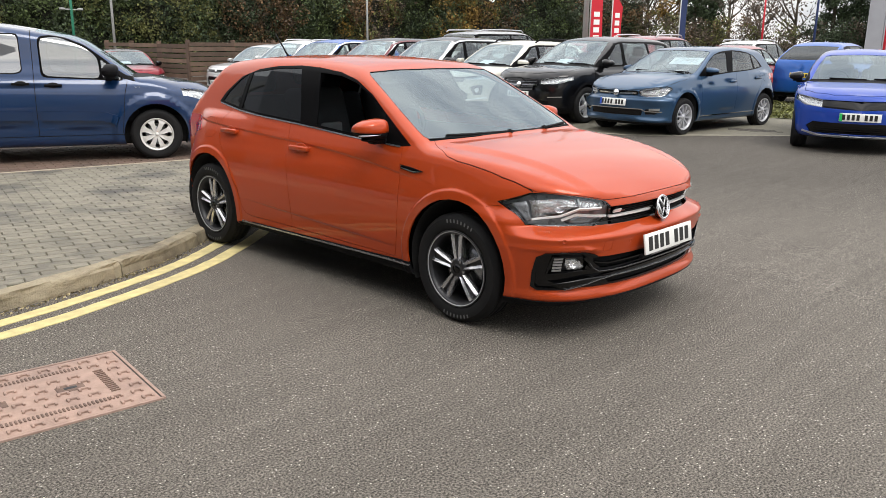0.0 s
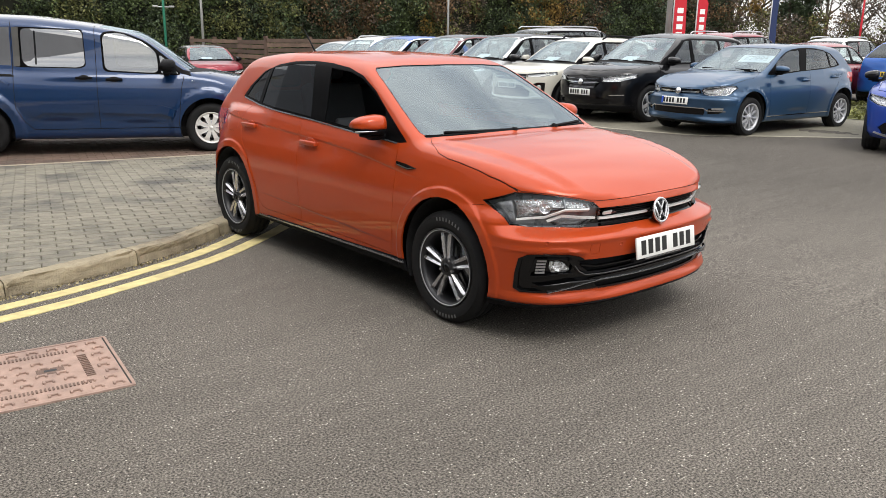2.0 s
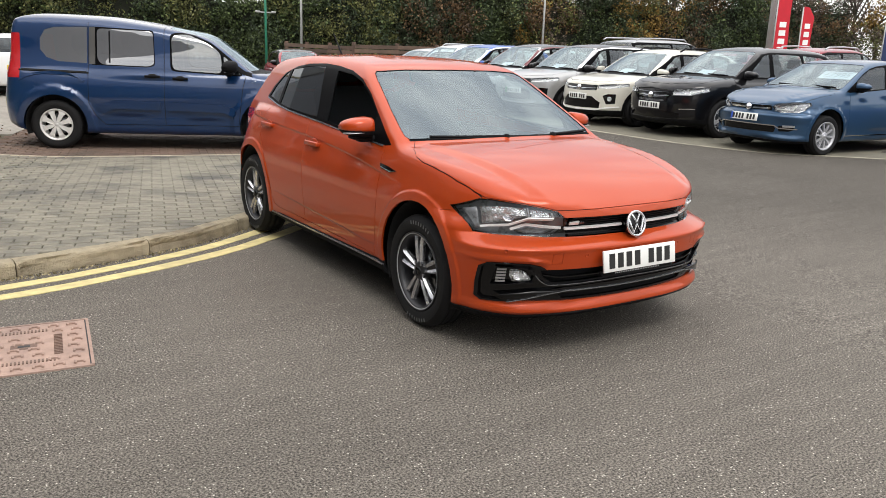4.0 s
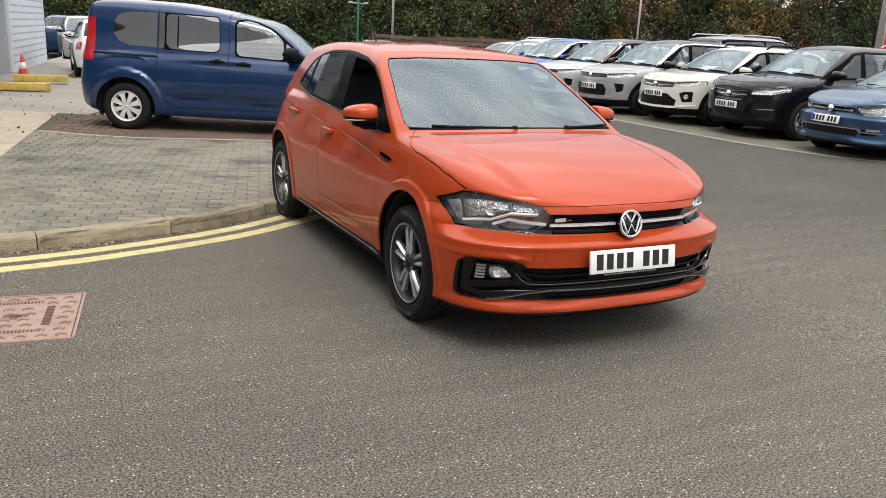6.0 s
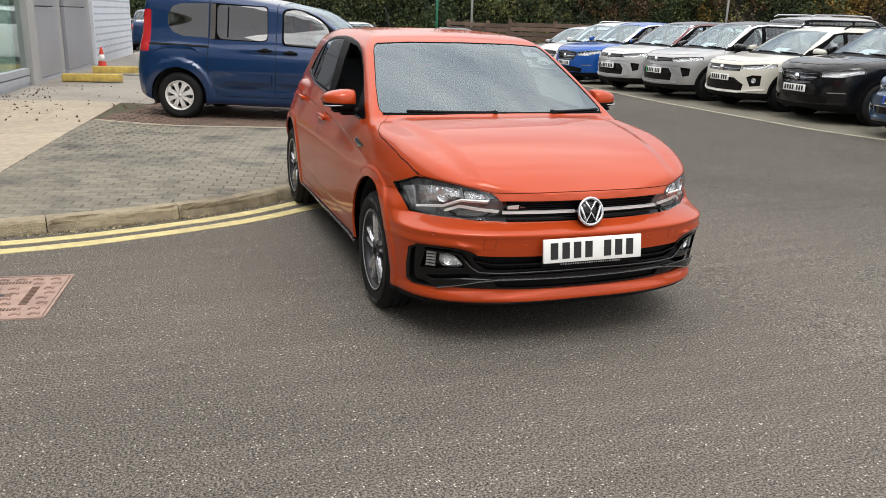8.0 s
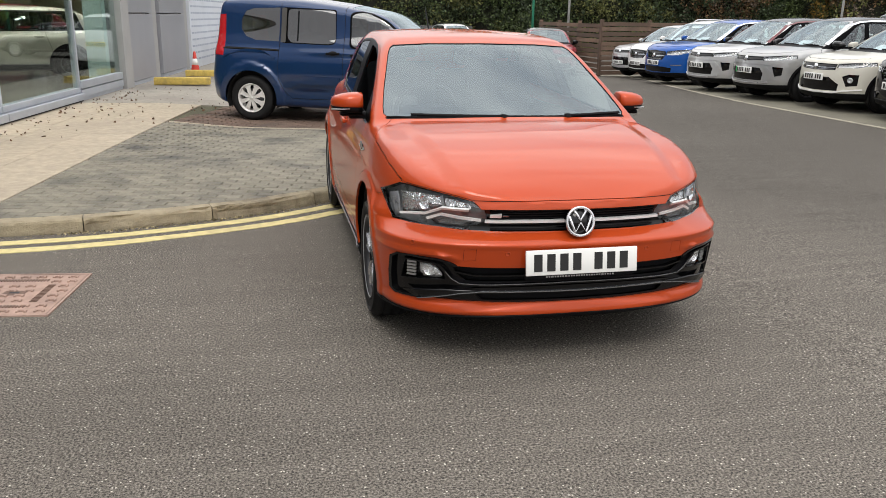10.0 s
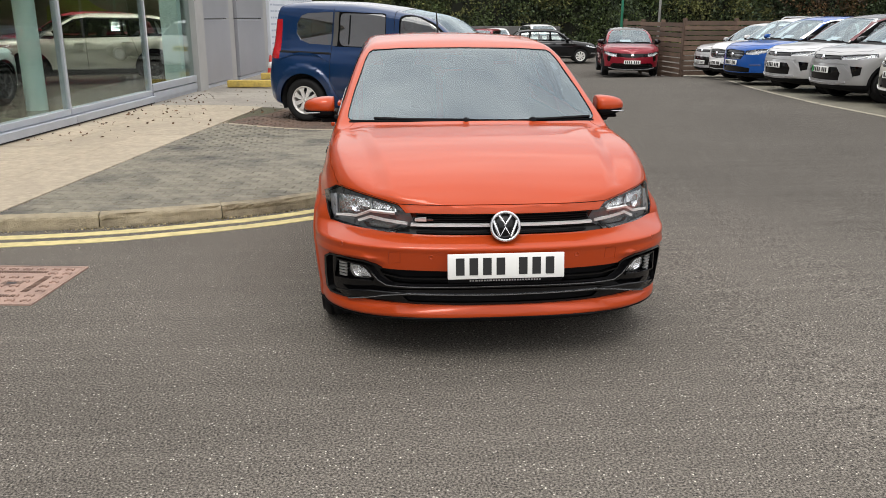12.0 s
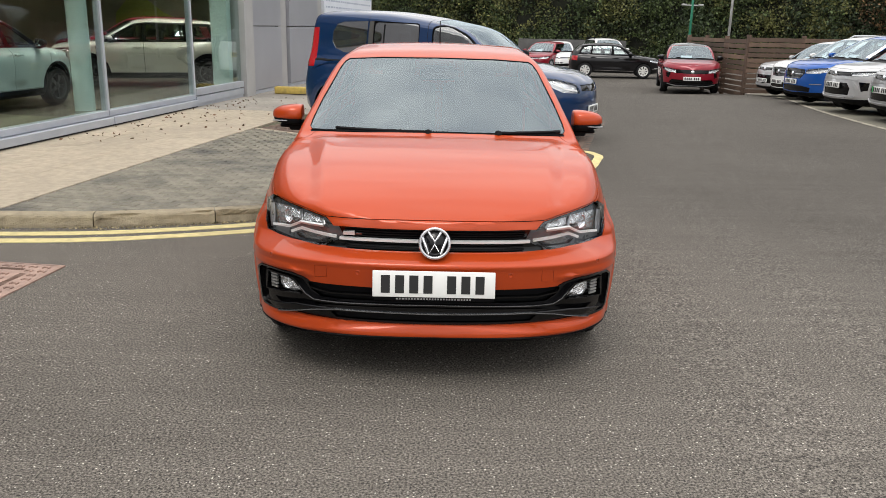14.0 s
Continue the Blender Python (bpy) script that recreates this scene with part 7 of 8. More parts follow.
    lamp = extra.get("lamp", [(0.42, z0 - 0.02), (0.47, z0 + 0.06), (0.62, z0 + 0.085), (hw + 0.02, z0 + 0.10), (hw + 0.02, z0 + 0.03), (0.70, z0 - 0.05)])
    grille = extra.get("grille", [(-0.01, z0 + 0.05), (0.42, z0 + 0.055), (0.42, z0 - 0.03), (-0.01, z0 - 0.05)])
    intake = extra.get("intake", [(-0.01, 0.43), (0.52, 0.44), (0.62, 0.40), (0.58, 0.31), (-0.01, 0.30)])
    front = lambda c, n: c.y < 0.55
    s["cuts"] += [("front", grille, GRILLE, front), ("front", lamp, HEADLIGHT, front), ("front", intake, INTAKE, front)]
    for q in extra.get("front_trim", []):
        s["cuts"].append(("front", q[0], q[1], front))
    if clad:
        s["arch_trim"] = clad
        s["cuts"] += [("side", [(0.3, 0.1), (L - 0.3, 0.1), (L - 0.3, 0.33), (0.3, 0.33)], CLAD, lambda c, n: c.x > 0.45),
                      ("front", [(-0.01, 0.1), (hw + 0.1, 0.1), (hw + 0.1, 0.34), (-0.01, 0.30)], CLAD, lambda c, n: c.y < 0.6 or c.y > L - 0.5)]
    if extra.get("roof_mat"):
        s["roof_mat"] = extra["roof_mat"]
        s["cuts"].insert(0, ("top", [(-0.01, cowl + 0.2), (hw, cowl + 0.2), (hw, L), (-0.01, L)], ROOF, lambda c, n: c.z > t + 0.0))
    s.update(H=H, hb=hb, hc=hc, cowl=cowl, wst=wst, slope=slope, lamp_poly=lamp, grille_poly=grille)
    for k in ("rear_glass", "side_glass", "mirror_mat", "plate", "rear_plate", "handle_mat", "dark_cups", "nf", "lf", "plate_tilt", "pw", "wk", "kr", "crease", "mirror", "res", "screen", "spine1", "bk", "rcrown", "lr", "nr", "taper", "handles", "seams", "cuts", "seat"):
        if k in extra:
            s[k] = extra[k]
    return s


def at(x, y, deg, z=None):
    """A pose on the ground; deg 0 faces south, -90 faces west."""
    return pose(x, y, ground_z(x, y) if z is None else z, 0, 0, deg)


def nose(x, y, deg, z=None):
    return at(x, y, deg, z)


NAVY = paint("deep_blue", (0.0015, 0.026, 0.095), metal=0.25, rough=0.3, coat=1.0, spec=0.35)
MIDBLUE = paint("steel_blue", (0.032, 0.078, 0.15), metal=0.4)
BLACKP = paint("black_paint", (0.003, 0.003, 0.004), metal=0.0, coat=0.85, spec=0.15)
WHITEP = paint("cream_white", (0.58, 0.56, 0.49), metal=0.0)
PUREWHITE = paint("white_paint", (0.78, 0.78, 0.77), metal=0.0)
SILVER = paint("silver_grey", (0.40, 0.40, 0.40), metal=0.55)
PALESILVER = paint("pale_silver", (0.55, 0.55, 0.55), metal=0.5)
BRIGHT = paint("bright_blue", (0.008, 0.085, 0.36), metal=0.25)
COBALT = paint("cobalt_blue", (0.008, 0.05, 0.34), metal=0.2)
REDP = paint("deep_red", (0.23, 0.006, 0.018), metal=0.25)
MINT = paint("pale_mint", (0.46, 0.56, 0.54), metal=0.1)
M["red_trim"] = material("red_trim", (0.11, 0.008, 0.014), rough=0.3, coat=0.5)

crossover = dict(L=4.22, H=1.60, hw=0.88, wb=2.60, oh=0.86, hb=0.885, hc=1.04, belt=1.01, cowl=1.06, wst=1.86, slope=0.42,
                 grille=[(-0.01, 0.835), (0.45, 0.84), (0.46, 0.77), (-0.01, 0.75)], lamp=[(0.45, 0.762), (0.46, 0.842), (0.66, 0.868), (0.86, 0.885), (0.9, 0.84), (0.74, 0.775)],
                 intake=[(-0.01, 0.63), (0.42, 0.63), (0.50, 0.53), (0.48, 0.40), (-0.01, 0.39)], front_trim=[([(0.64, 0.66), (0.78, 0.65), (0.77, 0.51), (0.69, 0.48)], INTAKE)], look="blade")
taigo = dict(L=4.26, H=1.52, hw=0.88, wb=2.57, oh=0.86, hb=0.86, hc=1.01, belt=0.99, cowl=1.08, wst=1.88, slope=0.6,
             grille=[(-0.01, 0.80), (0.46, 0.80), (0.45, 0.70), (-0.01, 0.685)], lamp=[(0.46, 0.735), (0.47, 0.805), (0.66, 0.83), (0.88, 0.85), (0.9, 0.80), (0.72, 0.745)],
             intake=[(-0.01, 0.58), (0.36, 0.58), (0.54, 0.47), (0.52, 0.36), (-0.01, 0.35)], front_trim=[([(0.58, 0.60), (0.66, 0.64), (0.77, 0.64), (0.76, 0.46), (0.64, 0.44)], INTAKE)], look="round")
grandl = dict(L=4.45, H=1.61, hw=0.92, wb=2.67, oh=0.92, hb=0.915, hc=1.07, belt=1.04, cowl=1.16, wst=1.98, slope=0.5,
              grille=[(-0.01, 0.845), (0.42, 0.825), (0.45, 0.75), (0.34, 0.62), (-0.01, 0.60)], lamp=[(0.45, 0.735), (0.46, 0.825), (0.7, 0.865), (0.92, 0.895), (0.95, 0.84), (0.74, 0.745)],
              intake=[(-0.01, 0.46), (0.4, 0.46), (0.62, 0.43), (0.60, 0.33), (-0.01, 0.32)], look="wide")
small_hatch = dict(L=3.97, H=1.45, hw=0.84, wb=2.47, oh=0.80, hb=0.775, hc=0.97, belt=0.94, cowl=1.13, wst=1.83, slope=0.4,
                   grille=[(-0.01, 0.735), (0.46, 0.735), (0.45, 0.675), (-0.01, 0.66)], lamp=[(0.44, 0.655), (0.47, 0.735), (0.62, 0.775), (0.82, 0.80), (0.86, 0.75), (0.74, 0.665)],
                   intake=[(-0.01, 0.43), (0.5, 0.43), (0.57, 0.40), (0.54, 0.31), (-0.01, 0.30)], look="line")
visor = dict(grille=[(-0.01, 0.735), (0.5, 0.745), (0.5, 0.635), (-0.01, 0.61)], lamp=[(0.5, 0.64), (0.5, 0.745), (0.7, 0.78), (0.86, 0.80), (0.9, 0.74), (0.72, 0.66)],
             intake=[(-0.01, 0.43), (0.6, 0.44), (0.68, 0.37), (0.62, 0.28), (-0.01, 0.27)], look="visor")


def dress(made, s, look, line=None, rails=False, paper=True, badge=True):
    """Small fittings of a parked car: lamp strips, badge, bright lines, rails and a sheet in the screen."""
    car, sh = made
    hw, H, L = s["hw"], s["H"], s["length"]
    lp = s["lamp_poly"]
    strip(sh, car, "running_light", [(lp[0][0] + 0.03, lp[0][1] + 0.02), (lp[5][0] - 0.04, lp[5][1] + 0.015), (lp[4][0] - 0.09, lp[4][1] + 0.005)], 0.014, -0.006, 0.01, M["trim_white"], step=0.05)
    strip(sh, car, "lamp_bezel", [(lp[1][0] + 0.02, lp[1][1] - 0.012), (lp[2][0], lp[2][1] - 0.014), (lp[3][0] - 0.06, lp[3][1] - 0.018)], 0.016, -0.008, 0.01, M["gloss_black"], step=0.05)
    gz = s["grille_poly"]
    zc = (gz[0][1] + gz[-1][1]) / 2
    if badge:
        p = on_nose(sh, 0.0, zc)[0][0]
        b = part("badge", lathe([(0.004, 0.0001), (0.004, 0.055), (-0.006, 0.05), (-0.008, 0.0001)], 24, "y"), M["chrome"], car)
        b.matrix_basis = pose(0, p[1] - 0.012, zc, -10)
    if look in ("line", "round", "wide"):
        strip(sh, car, "grille_bar", [(0.06, zc - 0.01), (gz[1][0] - 0.02, zc + 0.0)], 0.014, -0.002, 0.014, M["chrome"], step=0.06)
        strip(sh, car, "grille_bar", [(0.0, gz[-1][1] + 0.02), (gz[-2][0] - 0.03, gz[-2][1] + 0.015)], 0.01, -0.004, 0.014, M["chrome"] if look == "line" else M["lamp_grey"], step=0.06)
    if look == "line":
        strip(sh, car, "intake_line", [(0.0, 0.445), (0.5, 0.445), (0.56, 0.41), (0.78, 0.405)], 0.014, 0.004, 0.012, M["chrome"], step=0.05)
        strip(sh, car, "fog_light", [(0.62, 0.44), (0.76, 0.445)], 0.03, 0.003, 0.012, M["lamp_silver"], step=0.05)
        strip(sh, car, "side_strip", [(s["axle0"] + 0.42, 0.30), (s["axle1"] - 0.42, 0.315)], 0.014, 0.006, 0.012, M["chrome"], step=0.2, foot=on_side)
    if look == "blade":
        strip(sh, car, "bumper_blade", [(0.52, 0.66), (0.62, 0.55), (0.66, 0.44)], (0.045, 0.07), 0.006, 0.02, s["paint"], step=0.04)
        strip(sh, car, "skid_plate", [(0.0, 0.335), (0.4, 0.335), (0.6, 0.38)], 0.03, 0.01, 0.02, M["lamp_silver"], step=0.06)
        strip(sh, car, "bumper_line", [(0.0, 0.70), (0.45, 0.705), (0.62, 0.69)], 0.02, 0.008, 0.015, s["paint"], step=0.06)
    if look == "round":
        strip(sh, car, "skid_plate", [(0.0, 0.325), (0.45, 0.33), (0.62, 0.37), (0.8, 0.40)], 0.022, 0.01, 0.02, M["trim_white"], step=0.06)
        for sd in (1, -1):
            p = on_nose(sh, 0.69, 0.545)[0][0]
            o = part("fog_light", lathe([(0.01, 0.045), (-0.004, 0.042), (0.0, 0.03), (0.008, 0.0001)], 20, "y"), M["lamp_silver"], car)
            o.matrix_basis = Matrix.Translation((sd * p[0], p[1] - 0.004, p[2])) @ pose(0, 0, 0, 0, 0, sd * 35)
    if look == "wide":
        strip(sh, car, "bumper_line", [(0.60, 0.505), (0.80, 0.515)], 0.016, 0.006, 0.012, M["chrome"], step=0.05)
        for k in range(4):
            strip(sh, car, "grille_slat", [(0.0, 0.64 + k * 0.045), (0.30 + k * 0.03, 0.65 + k * 0.045)], 0.008, -0.008, 0.012, M["lamp_grey"], step=0.08)
    if look == "visor":
        strip(sh, car, "splitter_line", [(0.0, 0.245), (0.5, 0.25), (0.72, 0.30)], 0.02, 0.012, 0.02, M["lamp_silver"], step=0.06)
        for k in range(4):
            strip(sh, car, "intake_slat", [(0.0, 0.30 + k * 0.033), (0.58, 0.305 + k * 0.033)], 0.008, -0.004, 0.012, M["gloss_black"], step=0.1)
    t, end = H - 0.125, L - s["slope"] - 0.02
    if line:
        strip(sh, car, "window_line", [(s["cowl"] + 0.16, s["belt"] + 0.07), (s["wst"] - 0.16, t - 0.05), (s["wst"] + 0.1, t + 0.02), (s["wst"] + 0.4, t + 0.045), (end - 0.4, t + 0.035), (end - 0.1, t - 0.03)], 0.024, 0.006, 0.012, M[line], step=0.1, foot=on_side)
    if rails:
        for sd in (1, -1):
            y0, y1 = s["wst"] + 0.25, L - s["slope"] - 0.25
            part("roof_rail", tube([(sd * (hw - 0.30), y0, H - 0.045), (sd * (hw - 0.29), y0 + 0.12, H + 0.015), (sd * (hw - 0.29), (y0 + y1) / 2, H + 0.025), (sd * (hw - 0.30), y1 - 0.12, H + 0.005), (sd * (hw - 0.31), y1, H - 0.05)], 0.017, 8), M["black_plastic"] if rails == 1 else M["alloy"], car)
    if paper:
        sheet_ = part("price_sheet", box(-0.17, 0.17, -0.002, 0.002, -0.12, 0.12), M["paper"], car, "white price sheet in the windscreen", smooth=False)
        sheet_.matrix_basis = pose(-0.12, s["cowl"] + 0.27, s["hc"] + 0.045, -66)
    for x0 in (-0.45, 0.15):
        part("wiper", tube([(x0 + 0.5, s["cowl"] + 0.03, s["hc"] + 0.02), (x0, s["cowl"] + 0.06, s["hc"] + 0.03)], 0.012, 6), M["black_plastic"], car)
    return made


def parked(name, spec, m, label, look="", group="", **k):
    return dress(build_car(name, spec, m, label, "car", group), spec, look, **k)


# blue family van
van_spec = road_car(4.40, 1.785, 0.924, 2.785, 0.89, 0.86, 1.07, 1.07, 1.02, 2.0, 0.16, NAVY, wheel="trim", wr=0.325, rim=0.205, arch=0.40,
                    dark_cups=True, handle_mat=M["black_plastic"], mirror_mat=M["black_plastic"], kr=0.1, lr=0.35, nr=3.2, taper=0.03, bk=0.9, spine1=3.75,
                    mirror=(0.99, 1.42, 1.13, 1.15), rear_glass=M["van_glass"], side_glass=M["van_clear"], handles=[(2.06, 0.965, 0.2), (2.42, 0.985, 0.2)],
                    lamp=[(0.46, 0.70), (0.5, 0.82), (0.7, 0.89), (0.96, 0.93), (0.96, 0.87), (0.75, 0.72)],
                res=dict(along=84, fan=24, around=72))
van_spec.update(flare=(0.028, 0.14, 0.06), arch_z=0.325)
van_spec["wid"] = [(0.15, 0.834), (0.28, 0.894), (0.5, 0.914), (0.70, 0.924), (0.84, 0.914), (0.95, 0.888), (1.04, 0.852), (1.17, 0.80)]
van_spec["roof"] = [(1.0, 1.40), (1.6, 1.54), (2.0, 1.615), (2.5, 1.695), (3.1, 1.755), (3.8, 1.77), (4.2, 1.75)]
keep_van = side_of([(1.07, 0.785), (1.4, 0.70), (1.6, 0.635), (1.68, 0.575)])
van_cuts = [c for c in van_spec["cuts"] if not (c[0] == "side" and c[2] in (PILLAR, FRONT_WINDOW, REAR_WINDOW)) and c[2] != TAIL]
van_cuts += [
    ("side", rounded([(1.22, 1.01), (2.19, 1.06), (2.20, 1.55), (1.98, 1.58), (1.66, 1.45), (1.36, 1.21)], 0.07), PILLAR, keep_van),
    ("side", rounded([(1.51, 1.042), (2.165, 1.078), (2.18, 1.53), (1.98, 1.56), (1.70, 1.445), (1.53, 1.315)], 0.08), FRONT_WINDOW, keep_van),
    ("side", rounded([(1.26, 1.028), (1.48, 1.04), (1.495, 1.28), (1.37, 1.17)], 0.03), FRONT_WINDOW, keep_van),
    ("side", rounded([(2.388, 1.125), (2.475, 1.098), (3.22, 1.115), (3.22, 1.61), (2.403, 1.584)], 0.05), PILLAR, keep_van),
    ("side", rounded([(2.40, 1.14), (2.48, 1.112), (3.07, 1.125), (3.13, 1.20), (3.13, 1.59), (2.415, 1.572)], 0.06), REAR_WINDOW, keep_van),
    ("side", [(3.255, 1.135), (3.62, 1.15), (3.77, 1.20), (3.85, 1.30), (3.85, 1.44), (3.79, 1.55), (3.67, 1.59), (3.255, 1.605)], REAR_WINDOW, keep_van),
    ("side", [(4.09, 0.93), (4.6, 0.93), (4.6, 1.50), (4.10, 1.50)], TAIL, lambda c, n: c.x > 0.5),
]
van_spec["cuts"] = van_cuts
van_spec["seams"] = [
    ("side", [(1.30, 0.36), (1.24, 0.85), (1.20, 1.0)], lambda c, n: c.x > 0.5, 0.008),
    ("side", [(2.27, 0.34), (2.27, 1.63)], lambda c, n: c.x > 0.5, 0.008),
    ("side", [(3.24, 0.62), (3.24, 1.66)], lambda c, n: c.x > 0.5, 0.008),
    ("side", [(1.18, 0.34), (3.05, 0.34), (3.16, 0.45), (3.24, 0.62)], lambda c, n: c.x > 0.5, 0.008),
    ("side", [(3.24, 1.01), (4.10, 1.03)], lambda c, n: c.x > 0.5, 0.022),
]
van, van_shell = build_car("van", van_spec, pose(2.20, 8.28, 0.012, 0, 0, 66), "deep blue family van with silver wheel trims on block paving", "van")
strip(van_shell, van, "door_moulding", [(1.34, 0.52), (1.5, 0.575), (2.22, 0.60)], 0.11, 0.032, 0.03, NAVY, step=0.08, foot=on_side)
strip(van_shell, van, "door_moulding", [(2.32, 0.60), (2.93, 0.61), (3.08, 0.545)], 0.11, 0.032, 0.03, NAVY, step=0.08, foot=on_side)
strip(van_shell, van, "arch_crease", [(3.29, 0.905), (3.36, 0.95), (3.45, 0.98), (3.58, 1.0), (3.74, 1.005), (3.9, 0.985), (4.02, 0.95), (4.10, 0.905)], 0.026, 0.013, 0.02, NAVY, step=0.06, foot=on_side)
strip(van_shell, van, "quarter_trim", [(1.10, 1.03), (1.22, 1.06), (1.32, 1.13)], 0.05, 0.004, 0.01, M["black_plastic"], step=0.06, foot=on_side)
strip(van_shell, van, "pillar_tape", [(3.19, 1.125), (3.19, 1.60)], 0.075, 0.003, 0.01, M["tape_grey"], step=0.1, foot=on_side)
strip(van_shell, van, "slider_rail", [(3.26, 1.02), (4.08, 1.04)], 0.02, 0.002, 0.01, M["gap"], step=0.1, foot=on_side)
strip(van_shell, van, "window_bar", [(2.97, 1.15), (2.97, 1.56)], 0.02, 0.003, 0.01, M["gloss_black"], step=0.1, foot=on_side)
strip(van_shell, van, "running_light", [(0.52, 0.74), (0.72, 0.77), (0.82, 0.85)], 0.02, -0.006, 0.01, M["trim_white"], step=0.05)
part("side_repeater", box(-0.93, -0.915, 1.06, 1.12, 0.93, 0.955, 0.004), M["clear"], van)

row = "cars in the sales row"
OLD_EDGE = [(-0.01, 0.748), (0.40, 0.752), (0.467, 0.762), (0.53, 0.775), (0.62, 0.79), (0.70, 0.80), (0.745, 0.815)]
old_cuts = [c for c in hero_spec["cuts"] if c[2] not in (GRILLE, HEADLIGHT, INTAKE, LOWGRILLE, FOG, SPLITTER, CLAD)]
old_front = lambda c, n: c.y < 0.55
old_cuts += [
    ("front", [(-0.01, 0.735), (0.40, 0.738), (0.42, 0.70), (0.40, 0.665), (-0.01, 0.655)], GRILLE, old_front),
    ("front", [(0.42, 0.70), (0.44, 0.745), (0.53, 0.768), (0.66, 0.79), (0.78, 0.80), (0.80, 0.76), (0.77, 0.68), (0.72, 0.645), (0.55, 0.635), (0.44, 0.655)], HEADLIGHT, old_front),
    ("front", [(-0.01, 0.45), (0.50, 0.445), (0.52, 0.40), (0.50, 0.34), (-0.01, 0.335)], INTAKE, old_front),
    ("front", [(0.56, 0.445), (0.74, 0.45), (0.76, 0.40), (0.70, 0.365), (0.56, 0.36)], INTAKE, old_front),
    ("front", [(-0.01, 0.1), (0.9, 0.1), (0.9, 0.225), (0.6, 0.225), (-0.01, 0.235)], SPLITTER, old_front),
]
sp = dict(hero_spec, paint=MIDBLUE, cuts=old_cuts, res=dict(along=56, fan=20, around=60), wheel="multi", wheel_r=0.305, rim=0.21, lamp_back=M["lamp_facets"], rear_glass=M["side_glass"], front_glass="both",
          plate=(-0.066, 0.545, "blue_flash"), crease_ramp=0.022, normal_step=0.004, H=1.45, hb=0.775, hc=1.0, cowl=1.07, wst=1.8, slope=0.4,
          lamp_poly=[(0.44, 0.66), (0.46, 0.74), (0.62, 0.775), (0.78, 0.795), (0.79, 0.75), (0.70, 0.66)], grille_poly=[(-0.01, 0.735), (0.40, 0.738), (0.40, 0.665), (-0.01, 0.655)],
          seams=[q for q in hero_spec["seams"] if q[0] != "front"] + [("front", OLD_EDGE, lambda c, n: c.y < 0.345, 0.006)])
del sp["ridges"]
made = parked("hatchback_car", sp, nose(7.78, 5.12, -96), "steel blue older hatchback with a price card in the screen", "line", row, paper=False)
card = part("price_card", box(-0.3, 0.3, -0.003, 0.003, -0.11, 0.11), M["paper"], made[0], "pale price card in the windscreen", smooth=False)
card.matrix_basis = pose(0.22, 1.66, 1.19, -60)
txt = bpy.data.curves.new("price", "FONT")
txt.body, txt.size, txt.align_x, txt.align_y, txt.extrude = "\u00a37995", 0.19, "CENTER", "CENTER", 0.001
ink = new("price_figures", txt)
txt.materials.append(M["ink_grey"])
ink.parent = card
ink.matrix_basis = pose(0, -0.005, 0, 90)
parked("suv_car", road_car(**grandl, colour=BLACKP, wheel="five", wr=0.345, clad=0.045, plate=(-0.02, 0.545, None)), nose(8.0, 7.35, -94), "glossy black crossover parked behind a pale bay line", "wide", row)
parked("suv_car", road_car(**taigo, colour=WHITEP, wheel="dark", wr=0.335, clad=0.05, plate=(-0.01, 0.575, None)), nose(8.0, 9.25, -92), "cream white crossover with dark alloy wheels and black cladding", "round", row, rails=1)
parked("suv_car", road_car(**crossover, colour=SILVER, wheel="dark", roof_mat=BLACKP, mirror_mat=BLACKP, clad=0.05, plate=(-0.01, 0.575, "green_flash")), nose(7.85, 11.15, -90), "silver grey crossover with a black roof", "blade", row, line="chrome")
parked("suv_car", road_car(**crossover, colour=PALESILVER, wheel="dark", roof_mat=BLACKP, mirror_mat=BLACKP, clad=0.05, plate=(-0.01, 0.575, None)), nose(7.95, 13.15, -88), "pale silver crossover with a dark red window line", "blade", row, line="red_trim")
parked("suv_car", road_car(**grandl, colour=BRIGHT, wheel="five", clad=0.045, plate=(-0.02, 0.545, None)), nose(8.2, 15.7, -86), "bright blue crossover with a dark grille", "wide", row, line="chrome")
parked("suv_car", road_car(**dict(grandl, L=4.28, H=1.65, hw=0.89), colour=PUREWHITE, wheel="five", clad=0.05), nose(8.9, 18.2, -84), "white crossover with black lower cladding", "wide", row, rails=2)
parked("suv_car", road_car(**crossover, colour=PALESILVER, wheel="dark", clad=0.05), nose(9.3, 20.2, -83), "pale silver crossover beside a timber fence", "blade", row, line="chrome")
parked("hatchback_car", road_car(**dict(small_hatch, L=4.06, H=1.43, hw=0.885, hb=0.80, **visor), colour=COBALT, wheel="dark", wr=0.325, arch=0.37, mirror_mat=BLACKP, plate=(-0.02, 0.52, "green_flash")), nose(7.95, 1.35, -72),
       "cobalt blue electric hatchback with a black nose band", "visor", row, paper=False, badge=False)
parked("suv_car", road_car(**dict(crossover, L=4.15, H=1.53, hw=0.9, **visor), colour=REDP, wheel="dark", roof_mat=BLACKP, mirror_mat=BLACKP, clad=0.04), nose(7.85, 22.1, -12), "deep red crossover with a black roof", "visor")
parked("hatchback_car", road_car(**small_hatch, colour=BLACKP, wheel="trim", wr=0.31, tw=0.2, rim=0.2, arch=0.345), nose(9.6, 32.4, 82), "black hatchback with silver wheel trims", "line")
back = "cars in the rows behind"
parked("suv_car", road_car(**dict(crossover, H=1.66), colour=REDP, wheel="five", clad=0.05), nose(18.0, 8.9, 92), "dark red crossover in the row behind", "blade", back, rails=2, paper=False)
